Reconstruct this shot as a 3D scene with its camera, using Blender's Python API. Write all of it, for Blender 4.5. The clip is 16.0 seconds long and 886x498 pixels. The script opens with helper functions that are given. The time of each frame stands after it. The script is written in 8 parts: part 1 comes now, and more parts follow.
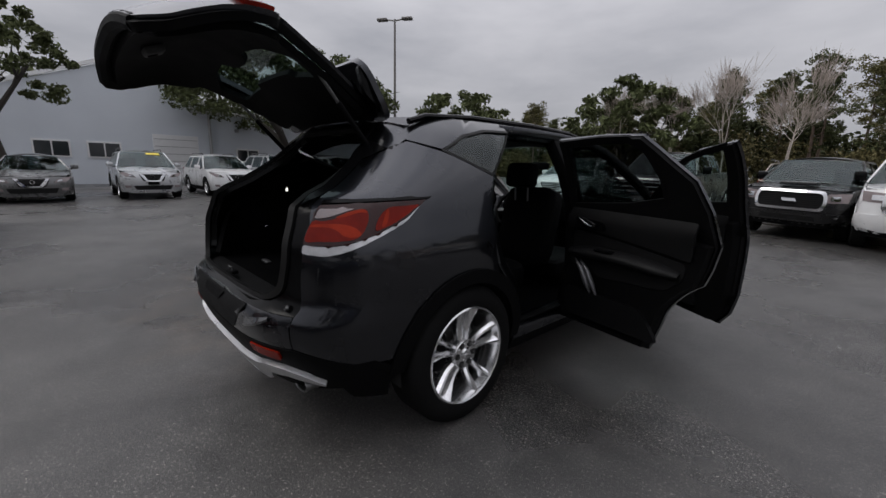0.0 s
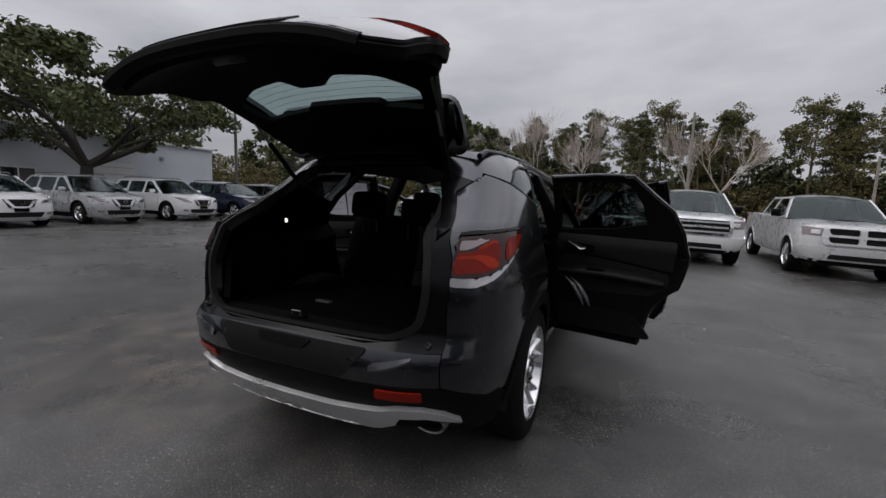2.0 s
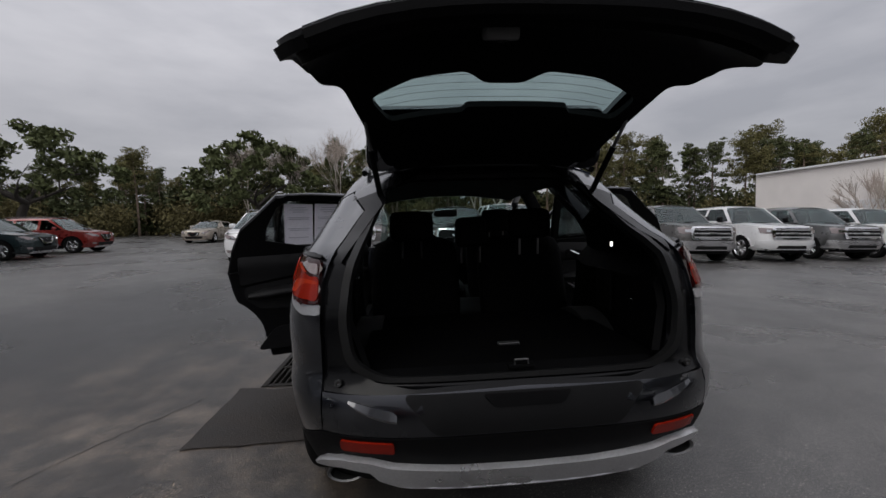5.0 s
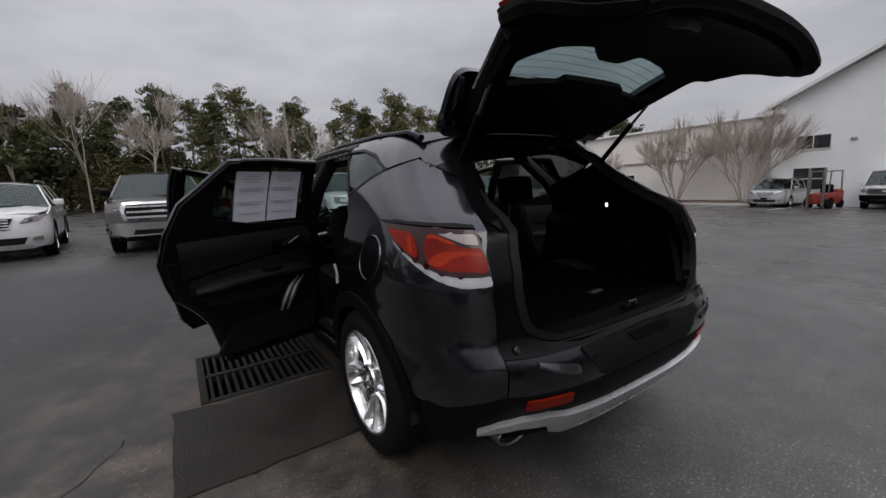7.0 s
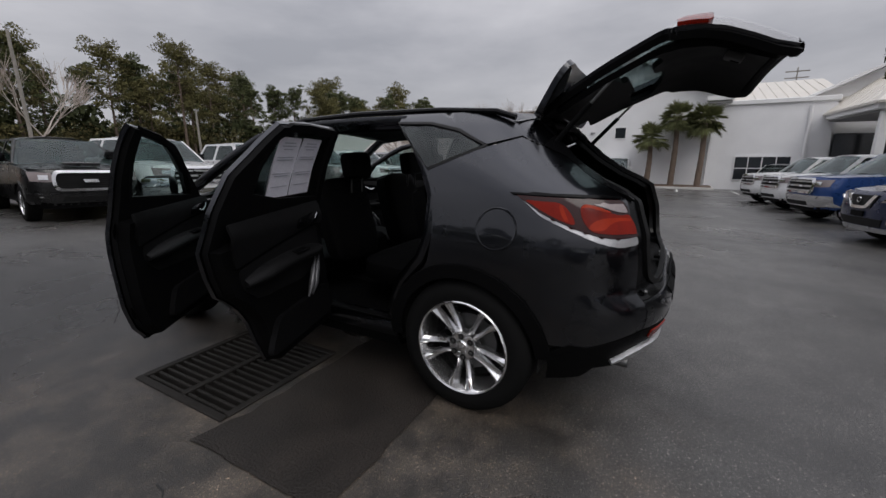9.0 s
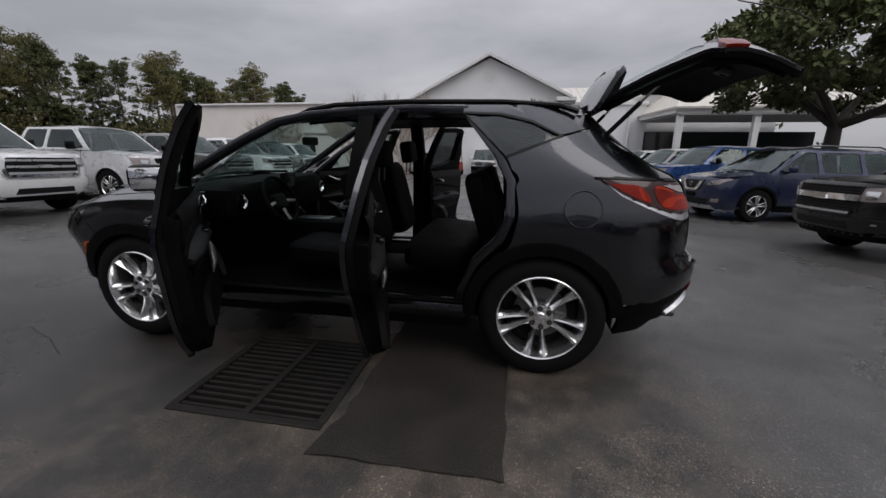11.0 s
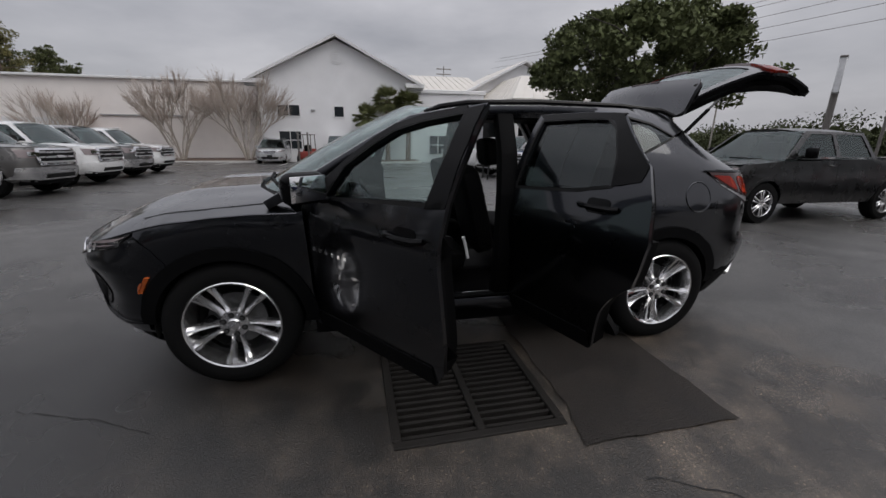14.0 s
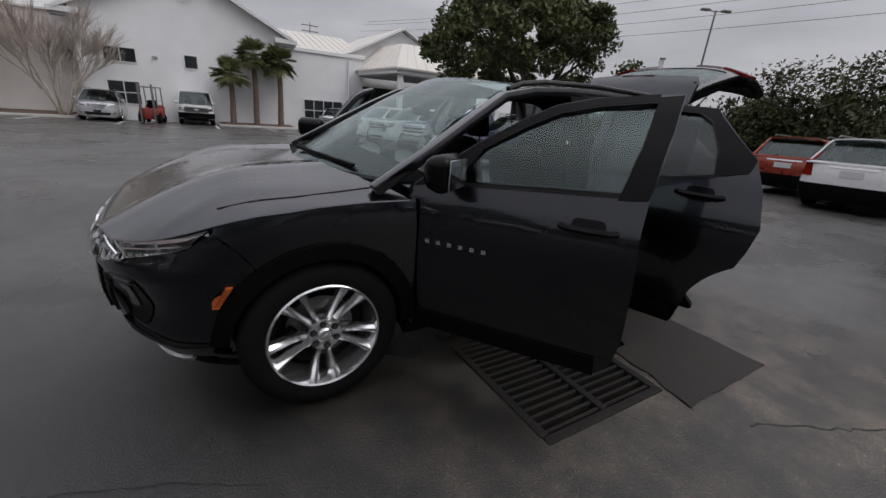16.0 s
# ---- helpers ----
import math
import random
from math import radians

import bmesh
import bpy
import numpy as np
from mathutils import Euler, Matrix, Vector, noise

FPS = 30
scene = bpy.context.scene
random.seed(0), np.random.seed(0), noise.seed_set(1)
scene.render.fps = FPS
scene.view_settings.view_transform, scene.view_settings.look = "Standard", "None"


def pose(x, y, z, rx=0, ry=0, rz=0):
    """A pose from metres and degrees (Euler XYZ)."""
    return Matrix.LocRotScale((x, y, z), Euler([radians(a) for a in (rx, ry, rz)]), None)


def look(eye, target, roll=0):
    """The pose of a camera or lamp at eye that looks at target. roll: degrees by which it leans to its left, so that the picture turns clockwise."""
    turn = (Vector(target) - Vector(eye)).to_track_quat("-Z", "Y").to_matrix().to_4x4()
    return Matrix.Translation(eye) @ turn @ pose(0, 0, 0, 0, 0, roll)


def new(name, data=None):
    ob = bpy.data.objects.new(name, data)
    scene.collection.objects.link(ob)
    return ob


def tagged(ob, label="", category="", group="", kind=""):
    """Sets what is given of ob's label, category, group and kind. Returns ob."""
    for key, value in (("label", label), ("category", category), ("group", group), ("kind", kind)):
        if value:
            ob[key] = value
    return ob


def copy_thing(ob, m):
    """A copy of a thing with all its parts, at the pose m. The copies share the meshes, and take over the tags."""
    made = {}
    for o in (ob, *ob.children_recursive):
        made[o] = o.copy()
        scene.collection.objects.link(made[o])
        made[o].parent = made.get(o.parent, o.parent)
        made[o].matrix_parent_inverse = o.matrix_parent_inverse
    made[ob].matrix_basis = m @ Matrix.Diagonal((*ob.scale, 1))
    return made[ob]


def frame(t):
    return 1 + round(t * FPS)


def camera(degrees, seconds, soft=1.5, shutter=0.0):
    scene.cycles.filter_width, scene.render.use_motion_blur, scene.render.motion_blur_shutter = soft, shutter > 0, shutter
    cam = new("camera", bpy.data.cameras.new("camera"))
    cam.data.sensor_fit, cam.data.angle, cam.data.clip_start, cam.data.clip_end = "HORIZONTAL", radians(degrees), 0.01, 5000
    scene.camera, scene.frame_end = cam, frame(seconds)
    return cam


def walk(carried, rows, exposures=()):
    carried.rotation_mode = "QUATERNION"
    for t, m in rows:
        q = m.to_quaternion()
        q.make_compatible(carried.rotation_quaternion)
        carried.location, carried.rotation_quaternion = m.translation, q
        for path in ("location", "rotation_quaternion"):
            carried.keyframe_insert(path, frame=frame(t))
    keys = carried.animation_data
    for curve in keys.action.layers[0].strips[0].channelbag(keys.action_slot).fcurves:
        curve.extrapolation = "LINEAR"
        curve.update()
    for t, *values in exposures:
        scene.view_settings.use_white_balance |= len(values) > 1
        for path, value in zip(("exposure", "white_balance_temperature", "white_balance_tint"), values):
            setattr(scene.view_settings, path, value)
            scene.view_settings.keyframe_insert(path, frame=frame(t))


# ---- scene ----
# ---- camera and its walk ----
cam = camera(95.5, 16.0)


def eye(x, y, z, yaw, pitch, roll):
    """A camera pose from a place, a heading, a pitch and a roll."""
    return pose(x, y, z, 0, 0, yaw) @ pose(0, 0, 0, 90 + pitch, 0, 0) @ pose(0, 0, 0, 0, 0, roll)


walk(cam, [
    (0, eye(2.325, -1.491, 1.354, 47.01, -10.88, 1.27)),
    (0.5, eye(2.137, -1.732, 1.362, 41.56, -10.31, 1.61)),
    (1, eye(1.937, -1.960, 1.365, 35.70, -9.18, 1.77)),
    (1.5, eye(1.658, -2.111, 1.350, 29.79, -7.92, 1.75)),
    (2, eye(1.363, -2.283, 1.348, 24.12, -6.61, 1.73)),
    (2.5, eye(1.079, -2.391, 1.355, 18.84, -5.31, 1.54)),
    (3, eye(0.775, -2.435, 1.351, 14.04, -4.18, 1.43)),
    (3.5, eye(0.465, -2.487, 1.335, 10.18, -3.06, 0.82)),
    (6, eye(-1.019, -2.149, 1.347, -18.06, -5.68, -2.62)),
    (6.5, eye(-1.356, -2.069, 1.364, -25.44, -7.13, -2.74)),
    (7, eye(-1.647, -1.888, 1.377, -33.09, -9.10, -2.71)),
    (7.5, eye(-1.922, -1.674, 1.405, -40.52, -10.21, -2.33)),
    (8, eye(-2.233, -1.482, 1.424, -47.66, -11.42, -1.83)),
    (8.5, eye(-2.498, -1.203, 1.410, -54.64, -12.53, -1.18)),
    (9, eye(-2.745, -0.915, 1.418, -60.50, -13.26, -0.47)),
    (9.5, eye(-2.987, -0.647, 1.421, -65.31, -13.90, 0.22)),
    (10, eye(-3.121, -0.363, 1.406, -70.58, -14.46, 0.74)),
    (12.5, eye(-3.355, 1.031, 1.424, -89.22, -14.58, -1.17)),
    (13, eye(-3.307, 1.392, 1.453, -92.61, -15.03, -0.83)),
    (13.5, eye(-3.370, 1.808, 1.473, -97.93, -15.37, 0.09)),
    (14, eye(-3.266, 2.151, 1.481, -102.79, -16.34, 0.67)),
    (14.5, eye(-3.111, 2.483, 1.488, -108.11, -17.03, 1.68)),
    (15, eye(-3.002, 2.797, 1.482, -113.57, -17.43, 2.71)),
    (15.5, eye(-2.811, 3.049, 1.471, -118.04, -18.67, 3.68)),
    (16, eye(-2.627, 3.314, 1.468, -122.39, -19.48, 4.92)),
])

# ---- world and sun: an overcast afternoon ----
world = bpy.data.worlds.new("world")
scene.world = world
world.use_nodes = True
wn, wl = world.node_tree.nodes, world.node_tree.links
wn.clear()
w_out = wn.new("ShaderNodeOutputWorld")
w_bg = wn.new("ShaderNodeBackground")
w_bg2 = wn.new("ShaderNodeBackground")
w_mix = wn.new("ShaderNodeMixShader")
w_sky = wn.new("ShaderNodeTexSky")
w_sky.sky_type, w_sky.sun_disc = "NISHITA", False
w_sky.sun_elevation, w_sky.sun_rotation = radians(48), radians(221)
w_sky.air_density, w_sky.dust_density = 1.0, 3.0
w_co = wn.new("ShaderNodeTexCoord")
w_map = wn.new("ShaderNodeMapping")
w_map.inputs["Scale"].default_value = (1.0, 1.0, 3.2)
w_n1 = wn.new("ShaderNodeTexNoise")
w_n1.inputs["Scale"].default_value, w_n1.inputs["Detail"].default_value = 2.3, 6.0
w_n1.inputs["Roughness"].default_value = 0.52
w_ramp = wn.new("ShaderNodeValToRGB")
w_ramp.color_ramp.elements[0].position, w_ramp.color_ramp.elements[0].color = 0.30, (0.362, 0.365, 0.401, 1)
w_ramp.color_ramp.elements[1].position, w_ramp.color_ramp.elements[1].color = 0.72, (0.602, 0.595, 0.631, 1)
w_bg.inputs["Strength"].default_value = 0.10
w_sep = wn.new("ShaderNodeSeparateXYZ")
w_lift = wn.new("ShaderNodeMapRange")  # an overcast sky is brighter overhead
w_lift.inputs["From Min"].default_value, w_lift.inputs["From Max"].default_value = 0.0, 1.0
w_lift.inputs["To Min"].default_value, w_lift.inputs["To Max"].default_value = 0.90, 3.55
w_pow = wn.new("ShaderNodeMath")
w_pow.operation = "POWER"
w_pow.inputs[1].default_value = 2.2
w_pow.use_clamp = True
w_mix.inputs[0].default_value = 0.93
wl.new(w_co.outputs["Generated"], w_sep.inputs[0])
wl.new(w_sep.outputs["Z"], w_pow.inputs[0])
wl.new(w_pow.outputs[0], w_lift.inputs["Value"])
wl.new(w_lift.outputs[0], w_bg2.inputs["Strength"])
wl.new(w_co.outputs["Generated"], w_map.inputs["Vector"])
wl.new(w_map.outputs["Vector"], w_n1.inputs["Vector"])
wl.new(w_n1.outputs["Fac"], w_ramp.inputs["Fac"])
wl.new(w_ramp.outputs["Color"], w_bg2.inputs["Color"])
wl.new(w_sky.outputs["Color"], w_bg.inputs["Color"])
wl.new(w_bg.outputs[0], w_mix.inputs[1])
wl.new(w_bg2.outputs[0], w_mix.inputs[2])
wl.new(w_mix.outputs[0], w_out.inputs[0])

sun_data = bpy.data.lights.new("sun", "SUN")
sun_data.energy, sun_data.angle, sun_data.color = 0.8, radians(35), (1.0, 0.97, 0.93)
sun = new("sun", sun_data)
sun.matrix_world = look((-14, -16, 24), (0, 0, 0))
scene.view_settings.exposure = 0.0


# ---- materials ----
def mat(name, color, rough=0.5, metal=0.0, coat=0.0, vary=0.12, scale=6.0, bump=0.0, bump_scale=60.0, spec=0.5, trans=0.0, emit=0.0,
        fine=0.08, fine_scale=90.0, rvary=0.1, island=0.0, obj=0.0, alpha=1.0, coat_rough=0.04, coat_ior=1.5):
    """A procedural surface: a base colour that varies at two scales, uneven gloss and fine relief."""
    m = bpy.data.materials.new(name)
    m.use_nodes = True
    n, l = m.node_tree.nodes, m.node_tree.links
    b = n["Principled BSDF"]
    co = n.new("ShaderNodeTexCoord")
    n1 = n.new("ShaderNodeTexNoise")
    n1.inputs["Scale"].default_value, n1.inputs["Detail"].default_value = scale, 5.0
    n2 = n.new("ShaderNodeTexNoise")
    n2.inputs["Scale"].default_value, n2.inputs["Detail"].default_value = fine_scale, 3.0
    l.new(co.outputs["Object"], n1.inputs["Vector"])
    l.new(co.outputs["Object"], n2.inputs["Vector"])
    mr = n.new("ShaderNodeMapRange")
    mr.inputs["To Min"].default_value, mr.inputs["To Max"].default_value = 1 - vary * 2, 1 + vary * 2
    l.new(n1.outputs["Fac"], mr.inputs["Value"])
    mr2 = n.new("ShaderNodeMapRange")
    mr2.inputs["To Min"].default_value, mr2.inputs["To Max"].default_value = 1 - fine * 2, 1 + fine * 2
    l.new(n2.outputs["Fac"], mr2.inputs["Value"])
    mul = n.new("ShaderNodeMath")
    mul.operation = "MULTIPLY"
    l.new(mr.outputs[0], mul.inputs[0])
    l.new(mr2.outputs[0], mul.inputs[1])
    last = mul.outputs[0]
    if island or obj:
        src = n.new("ShaderNodeNewGeometry").outputs["Random Per Island"] if island else n.new("ShaderNodeObjectInfo").outputs["Random"]
        mr3 = n.new("ShaderNodeMapRange")
        k = island or obj
        mr3.inputs["To Min"].default_value, mr3.inputs["To Max"].default_value = 1 - k, 1 + k
        l.new(src, mr3.inputs["Value"])
        mul2 = n.new("ShaderNodeMath")
        mul2.operation = "MULTIPLY"
        l.new(last, mul2.inputs[0])
        l.new(mr3.outputs[0], mul2.inputs[1])
        last = mul2.outputs[0]
    mix = n.new("ShaderNodeVectorMath")
    mix.operation = "SCALE"
    mix.inputs[0].default_value = color[:3]
    l.new(last, mix.inputs["Scale"])
    l.new(mix.outputs["Vector"], b.inputs["Base Color"])
    mr4 = n.new("ShaderNodeMapRange")
    mr4.inputs["To Min"].default_value, mr4.inputs["To Max"].default_value = max(rough - rvary, 0.02), min(rough + rvary, 1)
    l.new(n1.outputs["Fac"], mr4.inputs["Value"])
    l.new(mr4.outputs[0], b.inputs["Roughness"])
    b.inputs["Metallic"].default_value = metal
    b.inputs["Specular IOR Level"].default_value = spec
    b.inputs["Coat Weight"].default_value = coat
    b.inputs["Coat Roughness"].default_value = coat_rough
    b.inputs["Coat IOR"].default_value = coat_ior
    b.inputs["Transmission Weight"].default_value = trans
    b.inputs["Alpha"].default_value = alpha
    if emit:
        b.inputs["Emission Color"].default_value = (*color[:3], 1)
        b.inputs["Emission Strength"].default_value = emit
    if bump:
        nb = n.new("ShaderNodeTexNoise")
        nb.inputs["Scale"].default_value, nb.inputs["Detail"].default_value = bump_scale, 4.0
        l.new(co.outputs["Object"], nb.inputs["Vector"])
        bp = n.new("ShaderNodeBump")
        bp.inputs["Strength"].default_value, bp.inputs["Distance"].default_value = bump, 0.01
        l.new(nb.outputs["Fac"], bp.inputs["Height"])
        l.new(bp.outputs[0], b.inputs["Normal"])
    return m


def glass_mat(name, tint, clear, rough=0.0):
    """Thin car glass: mostly tinted pass-through with a mirror gloss on top."""
    m = bpy.data.materials.new(name)
    m.use_nodes = True
    n, l = m.node_tree.nodes, m.node_tree.links
    n.clear()
    out = n.new("ShaderNodeOutputMaterial")
    tr = n.new("ShaderNodeBsdfTransparent")
    tr.inputs["Color"].default_value = (tint[0] * clear, tint[1] * clear, tint[2] * clear, 1)
    gl = n.new("ShaderNodeBsdfGlossy")
    gl.inputs["Roughness"].default_value = rough + 0.02
    gl.inputs["Color"].default_value = (0.9, 0.95, 0.95, 1)
    lw = n.new("ShaderNodeLayerWeight")
    lw.inputs["Blend"].default_value = 0.5
    pw = n.new("ShaderNodeMath")
    pw.operation = "POWER"
    pw.inputs[1].default_value = 5.0
    fr = n.new("ShaderNodeMath")
    fr.operation = "MULTIPLY_ADD"
    fr.inputs[1].default_value, fr.inputs[2].default_value = 0.90, 0.045
    l.new(lw.outputs["Facing"], pw.inputs[0])
    l.new(pw.outputs[0], fr.inputs[0])
    mx = n.new("ShaderNodeMixShader")
    l.new(fr.outputs[0], mx.inputs[0])
    l.new(tr.outputs[0], mx.inputs[1])
    l.new(gl.outputs[0], mx.inputs[2])
    l.new(mx.outputs[0], out.inputs[0])
    return m


M = {}
M["paint"] = mat("graphite_paint", (0.027, 0.0285, 0.034), 0.28, 1.0, coat=1.0, coat_rough=0.05, coat_ior=1.46, spec=0.1, vary=0.03, fine=0.04, fine_scale=900, rvary=0.03)
M["paint_black"] = mat("gloss_black", (0.003, 0.003, 0.0034), 0.18, coat=0.0, spec=0.14, vary=0.05, rvary=0.04)
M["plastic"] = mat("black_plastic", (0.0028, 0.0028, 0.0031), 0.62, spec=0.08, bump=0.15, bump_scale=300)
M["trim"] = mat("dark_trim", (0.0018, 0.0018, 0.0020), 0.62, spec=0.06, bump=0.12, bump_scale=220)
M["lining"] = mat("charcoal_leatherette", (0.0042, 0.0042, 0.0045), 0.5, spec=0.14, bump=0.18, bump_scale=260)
M["speaker"] = mat("satin_grey_trim", (0.10, 0.10, 0.105), 0.35, 0.5, vary=0.05)
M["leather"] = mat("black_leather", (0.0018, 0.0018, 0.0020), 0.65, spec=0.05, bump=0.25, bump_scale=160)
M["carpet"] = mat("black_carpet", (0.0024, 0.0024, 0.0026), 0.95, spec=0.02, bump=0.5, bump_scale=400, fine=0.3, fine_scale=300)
M["rubber"] = mat("tyre_rubber", (0.006, 0.006, 0.006), 0.8, spec=0.10, bump=0.2, bump_scale=120)
M["seal"] = mat("rubber_seal", (0.004, 0.004, 0.004), 0.5, spec=0.25)
M["chrome"] = mat("chrome", (0.75, 0.75, 0.76), 0.09, 1.0, vary=0.04, rvary=0.04)
M["alloy"] = mat("polished_alloy", (0.74, 0.74, 0.745), 0.17, 0.95, vary=0.06, rvary=0.08)
M["alloy_dark"] = mat("dark_alloy", (0.12, 0.12, 0.12), 0.4, 0.9)
M["silver_plastic"] = mat("silver_plastic", (0.58, 0.58, 0.59), 0.30, 0.8, vary=0.05)
M["red_lens"] = mat("red_lens", (0.17, 0.0085, 0.0030), 0.16, spec=0.1, coat=0.12, vary=0.40, scale=7.0)
# brighter red for the highlights painted inside the lamp
M["red_bright"] = mat("highlight_red_lens", (0.29, 0.022, 0.005), 0.2, spec=0.1, coat=0.12, vary=0.25, scale=9.0)
M["bumper_pad"] = mat("matte_grey_plastic", (0.0070, 0.0070, 0.0074), 0.66, spec=0.10, bump=0.12, bump_scale=260)
# lighter than the body paint, to carry the ledge's highlight
M["ledge"] = mat("highlight_grey_ledge", (0.05, 0.052, 0.058), 0.16, 0.5, coat=1.0, vary=0.05, rvary=0.04)
M["red_dark"] = mat("dark_red_lens", (0.022, 0.0020, 0.0018), 0.10, spec=0.2, coat=0.4)
M["smoked_lens"] = mat("smoked_lens", (0.03, 0.03, 0.032), 0.1, 0.2, coat=1.0)
M["grey_trim"] = mat("grey_trim", (0.07, 0.07, 0.07), 0.6)
M["lamp_glow"] = mat("lit_lamp", (1.0, 0.97, 0.9), 0.4, emit=1.5)
M["clear_lens"] = mat("clear_lens", (0.26, 0.22, 0.22), 0.2, 0.1, coat=0.5, bump=0.3, bump_scale=90)
M["amber"] = mat("amber_lens", (0.36, 0.075, 0.012), 0.2, coat=0.4)
M["glass"] = glass_mat("car_glass", (0.86, 0.96, 0.94), 0.90)
M["glass_dark"] = glass_mat("privacy_glass", (0.9, 0.95, 0.95), 0.36)
M["glass_rear"] = glass_mat("rear_glass", (0.86, 0.97, 0.96), 0.70)
M["mirror"] = mat("mirror", (0.8, 0.8, 0.82), 0.02, 1.0, vary=0.0, fine=0.0, rvary=0.0)
M["paper"] = mat("printed_paper", (0.78, 0.77, 0.84), 0.8, vary=0.04)
M["ink"] = mat("grey_ink", (0.46, 0.46, 0.52), 0.8)
M["iron"] = mat("cast_iron", (0.014, 0.0125, 0.011), 0.7, 0.0, spec=0.2, bump=0.4, bump_scale=80, vary=0.3)
M["pit"] = mat("dark_pit", (0.004, 0.004, 0.004), 0.9)
M["white_metal"] = mat("white_strap", (0.6, 0.6, 0.6), 0.5)


# ---- building blocks ----
def finish(ob, smooth=38):
    me = ob.data
    if smooth:
        for p in me.polygons:
            p.use_smooth = True
        me.set_sharp_from_angle(angle=radians(smooth))
    return ob


def part(name, bm, material, parent=None, label="", smooth=38, m=None):
    """Links a bmesh as one mesh object, under a thing or a part."""
    me = bpy.data.meshes.new(name)
    if m is not None:
        bm.transform(m)
    bm.normal_update()
    bm.to_mesh(me)
    bm.free()
    me.materials.append(material)
    ob = new(name, me)
    ob.parent = parent
    finish(ob, smooth)
    return tagged(ob, label)


def thing(name, at=None, label="", category="", group="", kind=""):
    ob = new(name)
    ob.empty_display_size = 0.2
    if at is not None:
        ob.matrix_world = at
    return tagged(ob, label, category, group, kind)


def box(sx, sy, sz, at=(0, 0, 0), bevel=0.0, seg=2, rot=None, bm=None):
    """A bevelled box centred at a place, in a new bmesh or added to bm."""
    b = bmesh.new()
    bmesh.ops.create_cube(b, size=1)
    bmesh.ops.scale(b, vec=(sx, sy, sz), verts=b.verts)
    if bevel:
        bmesh.ops.bevel(b, geom=b.edges[:], offset=min(bevel, 0.49 * min(sx, sy, sz)), segments=seg, affect="EDGES", profile=0.5)
    m = Matrix.Translation(at)
    if rot is not None:
        m = m @ pose(0, 0, 0, *rot)
    b.transform(m)
    return join(bm, b) if bm is not None else b


def join(bm, other):
    """Adds the faces of other to bm."""
    vm = [bm.verts.new(v.co) for v in other.verts]
    other.verts.index_update()
    for f in other.faces:
        bm.faces.new([vm[v.index] for v in f.verts])
    other.free()
    return bm


def cyl(r, h, at=(0, 0, 0), axis="Z", seg=24, r2=None, bevel=0.0, bm=None):
    b = bmesh.new()
    bmesh.ops.create_cone(b, cap_ends=True, segments=seg, radius1=r, radius2=r if r2 is None else r2, depth=h)
    if bevel:
        rim = [e for e in b.edges if len(e.link_faces) == 2 and any(len(f.verts) > 4 for f in e.link_faces)]
        bmesh.ops.bevel(b, geom=rim, offset=bevel, segments=2, affect="EDGES", profile=0.5)
    rot = {"Z": Matrix.Identity(4), "X": pose(0, 0, 0, 0, 90, 0), "Y": pose(0, 0, 0, 90, 0, 0)}[axis]
    b.transform(Matrix.Translation(at) @ rot)
    return join(bm, b) if bm is not None else b


def tube(points, r, seg=8, bm=None, radii=None, caps=True):
    """A round tube along points."""
    b = bm if bm is not None else bmesh.new()
    pts = [Vector(p) for p in points]
    rings = []
    side = None
    for i, p in enumerate(pts):
        d = (pts[min(i + 1, len(pts) - 1)] - pts[max(i - 1, 0)]).normalized()
        if side is None:
            side = d.orthogonal().normalized()
        side = (side - d * side.dot(d)).normalized()
        up = d.cross(side)
        rr = radii[i] if radii else r
        rings.append([b.verts.new(p + (side * math.cos(2 * math.pi * k / seg) + up * math.sin(2 * math.pi * k / seg)) * rr) for k in range(seg)])
    for a, c in zip(rings, rings[1:]):
        for k in range(seg):
            b.faces.new((a[k], a[(k + 1) % seg], c[(k + 1) % seg], c[k]))
    if caps:
        b.faces.new(rings[0][::-1])
        b.faces.new(rings[-1])
    return b


def spin(profile, axis="X", seg=32, bm=None):
    """A solid of revolution: profile of (along, radius)."""
    b = bm if bm is not None else bmesh.new()
    rings = []
    for a, r in profile:
        ring = []
        for k in range(seg):
            c, s = math.cos(2 * math.pi * k / seg) * r, math.sin(2 * math.pi * k / seg) * r
            ring.append(b.verts.new({"X": (a, c, s), "Y": (c, a, s), "Z": (c, s, a)}[axis]))
        rings.append(ring)
    for p, q in zip(rings, rings[1:]):
        for k in range(seg):
            b.faces.new((p[k], p[(k + 1) % seg], q[(k + 1) % seg], q[k]))
    return b


def table(xs, ys, soft=0.0):
    """A curve through points, rounded off at its corners."""
    xs, ys = np.array(xs, float), np.array(ys, float)
    offs = np.linspace(-soft, soft, 7) if soft else np.zeros(1)
    return lambda x: float(np.mean(np.interp(x + offs, xs, ys)))


def inside(pt, loop):
    x, y = pt
    hit = False
    for (ax, ay), (bx, by) in zip(loop, loop[1:] + loop[:1]):
        if (ay > y) != (by > y) and x < (bx - ax) * (y - ay) / (by - ay) + ax:
            hit = not hit
    return hit


def resample(loop, step, closed=True):
    out = []
    n = len(loop)
    for i in range(n if closed else n - 1):
        a, b = loop[i], loop[(i + 1) % n]
        k = max(1, int(math.ceil(math.hypot(b[0] - a[0], b[1] - a[1]) / step)))
        out += [(a[0] + (b[0] - a[0]) * j / k, a[1] + (b[1] - a[1]) * j / k) for j in range(k)]
    return out if closed else out + [loop[-1]]


